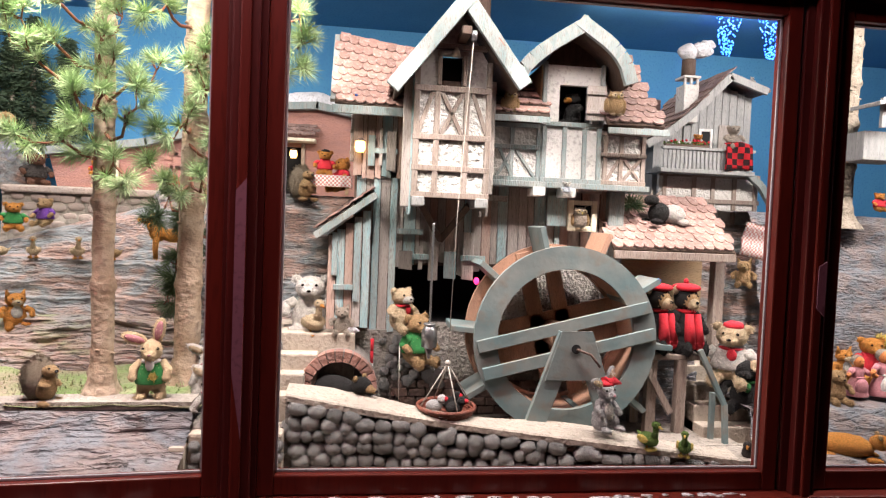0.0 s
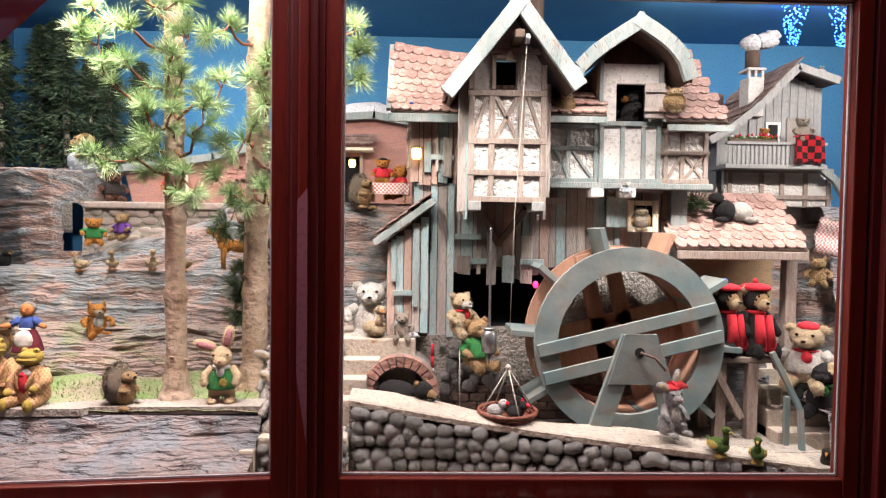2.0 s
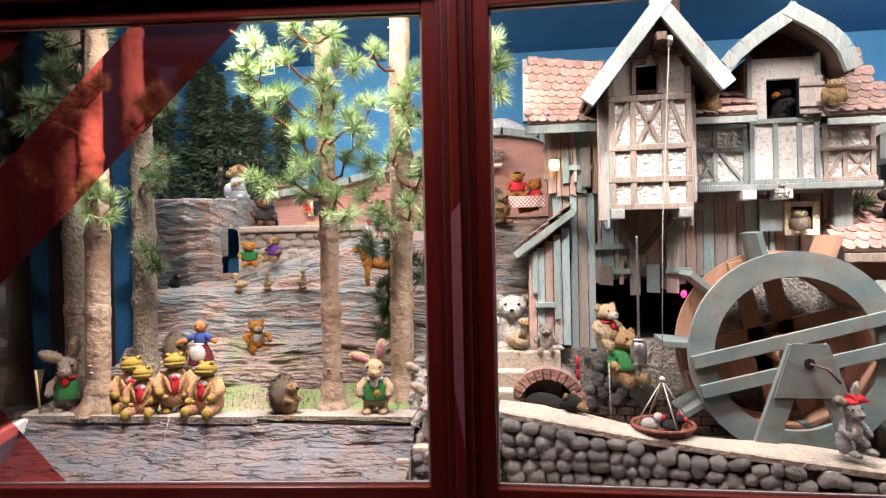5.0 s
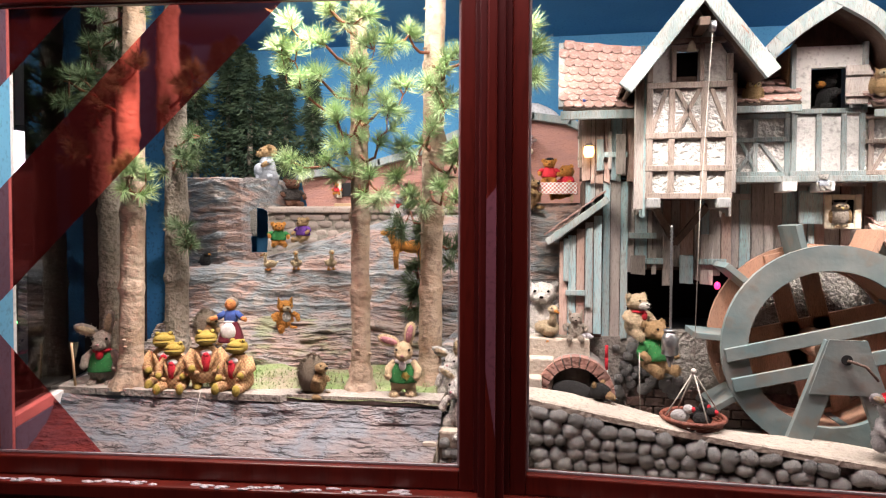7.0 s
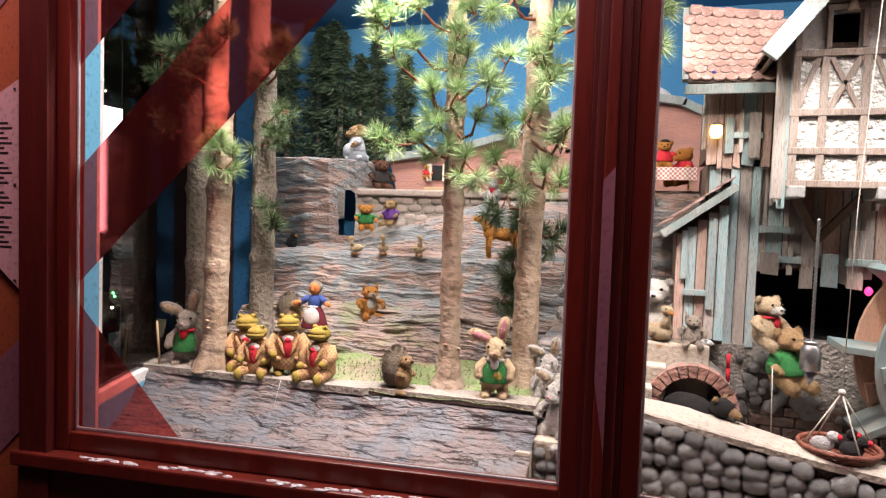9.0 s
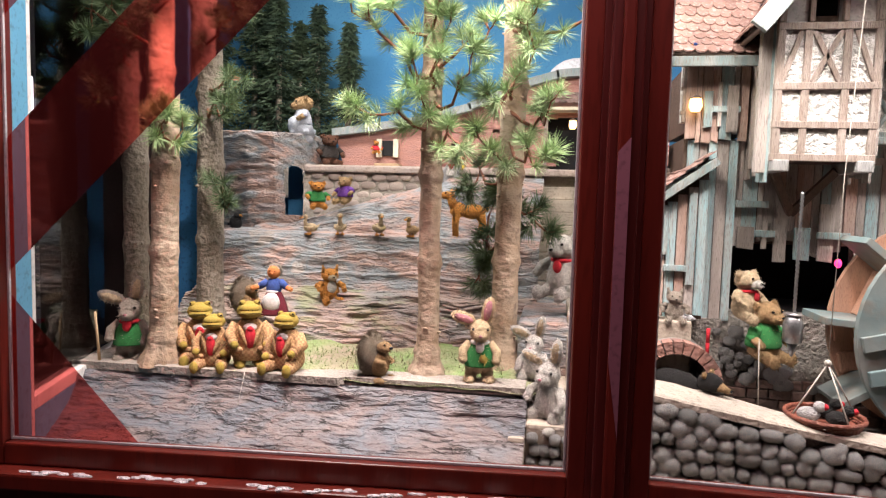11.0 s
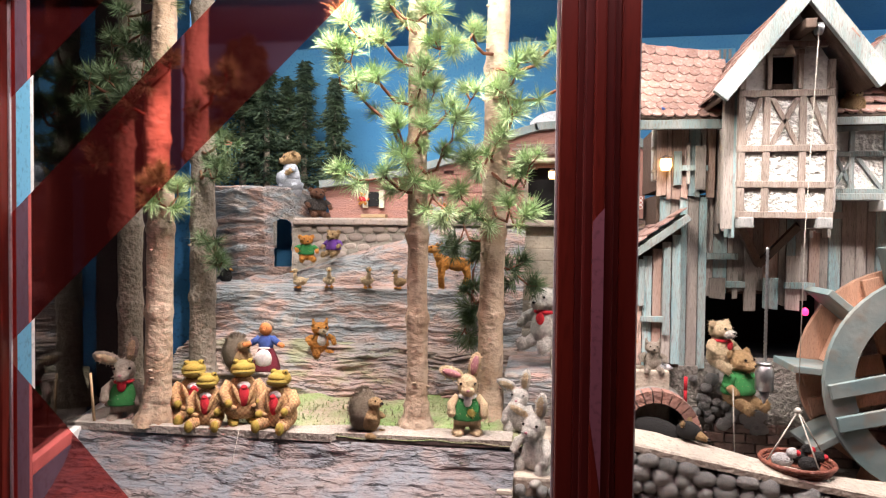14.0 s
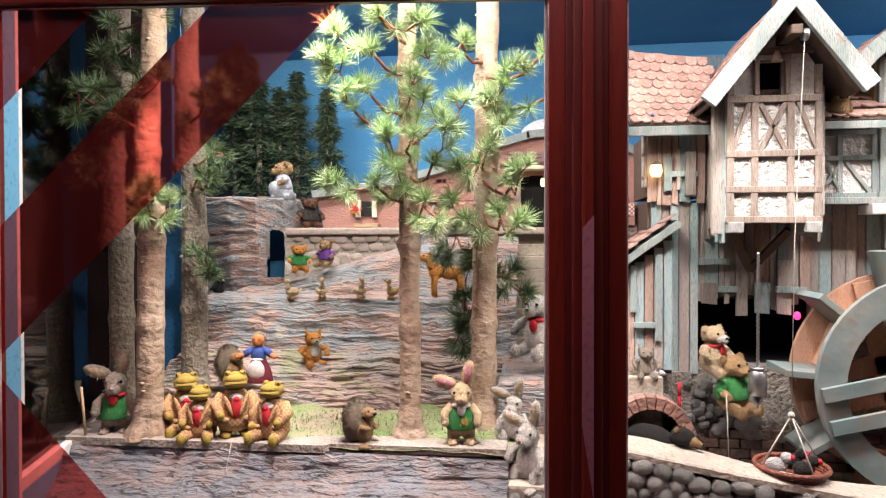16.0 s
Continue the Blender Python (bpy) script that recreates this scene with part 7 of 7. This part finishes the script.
for x, y, z in ((-0.445, 4.52, 1.88), (0.012, 3.15, 1.80)):
    ln = thing("wall_lantern", x, y, z, "small warm glowing wall lantern", "lantern")
    part("glass", tube(bmesh.new(), [(0, 0, 0), (0, 0, 0.02), (0, 0, 0.05)], [0.018, 0.026, 0.022], 10), LAMP, ln)
    part("cap", tube(bmesh.new(), [(0, 0, 0.0505), (0, 0, 0.066)], [0.028, 0.006], 10), DARK_WOOD, ln)
pk = single("pink_lamp", blob(bmesh.new(), (0, 0, 0), (0.014, 0.014, 0.018)), emissive("pink_lamp_glass", (1.0, 0.03, 0.16), 2.0), "small glowing pink lamp at the mill opening", "lamp")
pk.matrix_basis = pose(0.60, 3.20, 1.205)

# plaid blanket and flowers on the balcony
PLAID = bpy.data.materials.new("red_black_plaid")
PLAID.use_nodes = True
pc = PLAID.node_tree.nodes.new("ShaderNodeTexChecker")
pc.inputs["Color1"].default_value, pc.inputs["Color2"].default_value, pc.inputs["Scale"].default_value = (0.50, 0.015, 0.025, 1), (0.03, 0.01, 0.012, 1), 28
po = PLAID.node_tree.nodes.new("ShaderNodeTexCoord")
PLAID.node_tree.links.new(po.outputs["Object"], pc.inputs["Vector"])
PLAID.node_tree.links.new(pc.outputs["Color"], PLAID.node_tree.nodes["Principled BSDF"].inputs["Base Color"])
PLAID.node_tree.nodes["Principled BSDF"].inputs["Roughness"].default_value = 0.95
bm = bmesh.new()
relief(bm, 14, 14, lambda u, v: (2.135 + 0.175 * u, 3.662 - 0.008 * math.sin(u * 8 + v * 3) - (0 if v < 0.92 else -0.03 * (v - 0.92) / 0.08), 1.862 + 0.16 * v + 0.012 * math.sin(u * 3)))
bmesh.ops.solidify(bm, geom=bm.faces[:], thickness=0.006)
single("plaid_blanket", bm, PLAID, "red and black plaid blanket hung over the balcony rail", "blanket", smooth=True)
fb = thing("flower_box", 1.88, 3.69, 1.988, "narrow flower box with red blooms on the rail", "flower box")
part("trough", box(bmesh.new(), -0.11, 0.16, -0.012, 0.012, 0.0, 0.012), DARK_WOOD, fb)
bm = bmesh.new()
for _ in range(70):
    blob(bm, (random.uniform(-0.11, 0.16), random.uniform(-0.015, 0.015), random.uniform(0.012, 0.03)), (0.008, 0.006, 0.005), 0, 1)
part("leaves", bm, FUR_GREEN, fb)
for k in range(12):
    part("bloom", blob(bmesh.new(), (-0.10 + 0.023 * k, -0.016, random.uniform(0.02, 0.04)), 0.008, 0, 1), CLOTH_RED if k % 3 else CLOTH_WHITE, fb)
bm = bmesh.new()
relief(bm, 12, 12, lambda u, v: (2.03 + 0.14 * u + 0.03 * v, 3.30 - 0.01 * math.sin(v * 9), 1.38 + 0.18 * v - 0.03 * u))
bmesh.ops.solidify(bm, geom=bm.faces[:], thickness=0.004)
single("check_cloth", bm, CHECK, "red and white checked cloth hung on the rock", "cloth", smooth=True)

# pine twig and snow on the lean-to
sp = thing("pine_sprig", 1.40, 3.30, 1.60, "small green pine sprig lying on the shingles", "pine sprig")
for k in range(3):
    ob = new("needle_tuft", TUFTS_DIM[k])
    ob.parent = sp
    ob.matrix_basis = pose(0.02 * k, -0.01 * k, 0.02, 60, 0, 60 * k - 60)
for x, y, z, r in ((-0.005, 3.07, 0.968, 0.045), (0.72, 3.02, 2.20, 0.05), (1.24, 3.05, 2.28, 0.035), (1.30, 3.28, 1.56, 0.05)):
    bm = bmesh.new()
    for k in range(6):
        blob(bm, (x + random.uniform(-1, 1) * r * 0.6, y + random.uniform(-1, 1) * r * 0.4, z + r * 0.1), (r * 0.6, r * 0.5, r * 0.32), 0, 2, bumpy=0.4)
    single("snow_clump", bm, FLOCK, "loose clump of artificial snow", "artificial snow", "snow clumps", smooth=True)

# moss tufts and pebbles on the ledge
bm = bmesh.new()
for _ in range(900):
    x, y = random.uniform(-2.3, -0.7), random.uniform(2.82, 3.12)
    z = 0.705 + 0.02 * (x + 2.47) / 1.9 + 0.10 * ((y - 2.715) / 0.75) ** 2
    a, L = random.uniform(0, math.tau), random.uniform(0.008, 0.022)
    d = Vector((math.cos(a) * 0.01, math.sin(a) * 0.01, L))
    s = Vector((math.sin(a), -math.cos(a), 0)) * 0.003
    p = Vector((x, y, z))
    bm.faces.new([bm.verts.new(c) for c in (p - s, p + s, p + d)])
single("moss_blades", bm, MOSS, "short green moss and grass blades on the ledge", "moss", kind="stuff")

# ---- glowing blue nets, added in place of hall lights mirrored in the pane ----
LED_REFLECTION = emissive("blue_reflection_glow", (0.03, 0.16, 1.0), 5.0)
for k, x in enumerate((2.47, 2.80)):
    ic = thing("reflected_blue_lights", x, 4.3, 2.69, "hanging net of small blue lights", "string light", "blue light nets")
    # added cable, so that the stand-in net hangs from the ceiling
    part("cable", tube(bmesh.new(), [(0, 0, 0.29), (0, 0, 0.31)], 0.004, 5), INK, ic)
    bm = bmesh.new()
    r = random.Random(k)
    for _ in range(150):
        v = r.random()
        blob(bm, (r.uniform(-0.11, 0.11) * (1 - 0.75 * v), 0, 0.30 - 0.28 * v), 0.0055, 0, 1)
    tagged(part("light_net", bm, LED_REFLECTION, ic), kind="stuff")

# ---- the hall beyond the side window ----
sc = thing("hall_screen", -4.2, 4.22, 0.0, "tall lit display screen standing in the dark hall", "screen")
part("display", box(bmesh.new(), 0.0, 0.01, -0.18, 0.18, 1.25, 2.2), emissive("screen_glow", (1.0, 0.86, 0.97), 2.5), sc)
part("case", box(bmesh.new(), -0.06, -0.001, -0.2, 0.2, 1.2, 2.25, 0.006), INK, sc)
part("stand", box(bmesh.new(), -0.06, -0.02, -0.05, 0.05, 0.0, 1.2), INK, sc)
xt = thing("christmas_tree", -4.85, 4.62, 0.0, "dark christmas tree with small coloured lights", "christmas tree")
part("trunk", tube(bmesh.new(), [(0, 0, 0), (0, 0, 3.1)], [0.05, 0.01], 8), BARK_DARK, xt)
bm = bmesh.new()
r = random.Random(3)
for _ in range(1500):
    z = r.uniform(0.5, 3.1)
    reach = 0.55 * (3.2 - z) / 2.7 * r.uniform(0.2, 1)
    a = r.uniform(0, math.tau)
    p = Vector((math.cos(a) * reach, math.sin(a) * reach, z))
    d = Vector((math.cos(a), math.sin(a), -0.4)) * 0.12
    s = Vector((-math.sin(a), math.cos(a), 0.2)) * 0.03
    bm.faces.new([bm.verts.new(c) for c in (p - s, p + s, p + d)])
part("crown", bm, NEEDLE_DARK, xt)
for name, colour in (("red_bulbs", (1, 0.05, 0.05)), ("white_bulbs", (1, 0.9, 0.7)), ("green_bulbs", (0.1, 1, 0.2))):
    bm = bmesh.new()
    for _ in range(40):
        z = r.uniform(0.6, 3.0)
        a, reach = r.uniform(-2.4, 1.2), 0.55 * (3.2 - z) / 2.7
        blob(bm, (math.cos(a) * reach, math.sin(a) * reach, z), 0.012, 0, 1)
    tagged(part(name, bm, emissive(name + "_glow", colour, 6.0), xt), kind="stuff")

# mauve facets on the posts
for x0, x1, za, zb, zc in ((-0.363, -0.330, 1.56, 1.60, 0.76), (1.66, 1.69, 1.38, 1.40, 1.20)):
    bm = bmesh.new()
    prism(bm, [(x0, za), (x1, zb), (x1, zc), (x0, zc + 0.22 if zc < 1 else zc + 0.03)], GY - 0.104, GY - 0.1005)
    structure("post_facet", bm, MAUVE)

# ---- stones of walls, last ----
STONES = [mesh_of("stone", blob(bmesh.new(), (k * 3.0, 0, 0), 1.0, 0, 2, Matrix.Translation((-k * 3.0, 0, 0)), 0.22), COBBLE, True) for k in range(6)]
for me in STONES:
    c = sum((v.co for v in me.vertices), Vector()) / len(me.vertices)
    for v in me.vertices:
        v.co -= c
        v.co = Vector([math.copysign(abs(k) ** 0.72, k) for k in v.co])
PINKS = [m.copy() for m in STONES]
for m in PINKS:
    m.materials[0] = PINK_STONE
rs = random.Random(11)


def stone(parent, x, y, z, rx, ry, rz, meshes=STONES, turn=1.0):
    ob = new("stone", rs.choice(meshes))
    ob.parent = parent
    ob.matrix_basis = pose(x, y, z, rs.uniform(-9, 9), turn * rs.uniform(-25, 25), rs.uniform(-9, 9)) @ Matrix.Diagonal((rx, ry, rz, 1))


for j in range(8):
    x = -0.235 + 0.03 * rs.random()
    while x < 1.56:
        w = rs.uniform(0.042, 0.088)
        c = cap_at(x + w / 2)
        z = 0.458 + 0.049 * j + 0.030 * noise.noise(Vector((x * 9, j * 3.7, 0)))
        hgt = rs.uniform(0.046, 0.068)
        if z < c.z - 0.032:
            stone(stone_wall, x + w / 2, c.y + 0.004, min(z, c.z - 0.028 - hgt * 0.4), w * 0.545, 0.030, hgt * 0.54)
        x += w * 0.98
for i in range(9):
    for j in range(3):
        if rs.random() < 0.9:
            stone(low_wall, -0.57 + 0.039 * i + rs.uniform(-0.006, 0.006), 2.625, 0.505 + 0.042 * j, 0.021, 0.024, 0.021)
for j in range(6):
    stone(stone_wall, -0.245, 2.72 + 0.04 * (j % 3), 0.55 + 0.07 * (j // 3), 0.02, 0.024, 0.03)
for _ in range(56):
    x, z = 0.15 + 0.42 * rs.random(), 0.68 + 0.25 * rs.random()
    if z - 0.68 > 0.30 - (x - 0.12) * 0.62:
        continue
    r = rs.uniform(0.015, 0.027)
    stone(low, x, 3.19, z, r * 1.15, 0.02, r)
rw = bpy.data.objects["retaining_wall"]
for i in range(15):
    for j in range(5):
        x, z = -1.95 + 0.09 * i + 0.045 * (j % 2) + rs.uniform(-0.014, 0.014), 1.32 + 0.056 * j + rs.uniform(-0.006, 0.006)
        stone(rw, x, 4.119, z, rs.uniform(0.036, 0.047), 0.012, rs.uniform(0.023, 0.028), PINKS, 0.2)
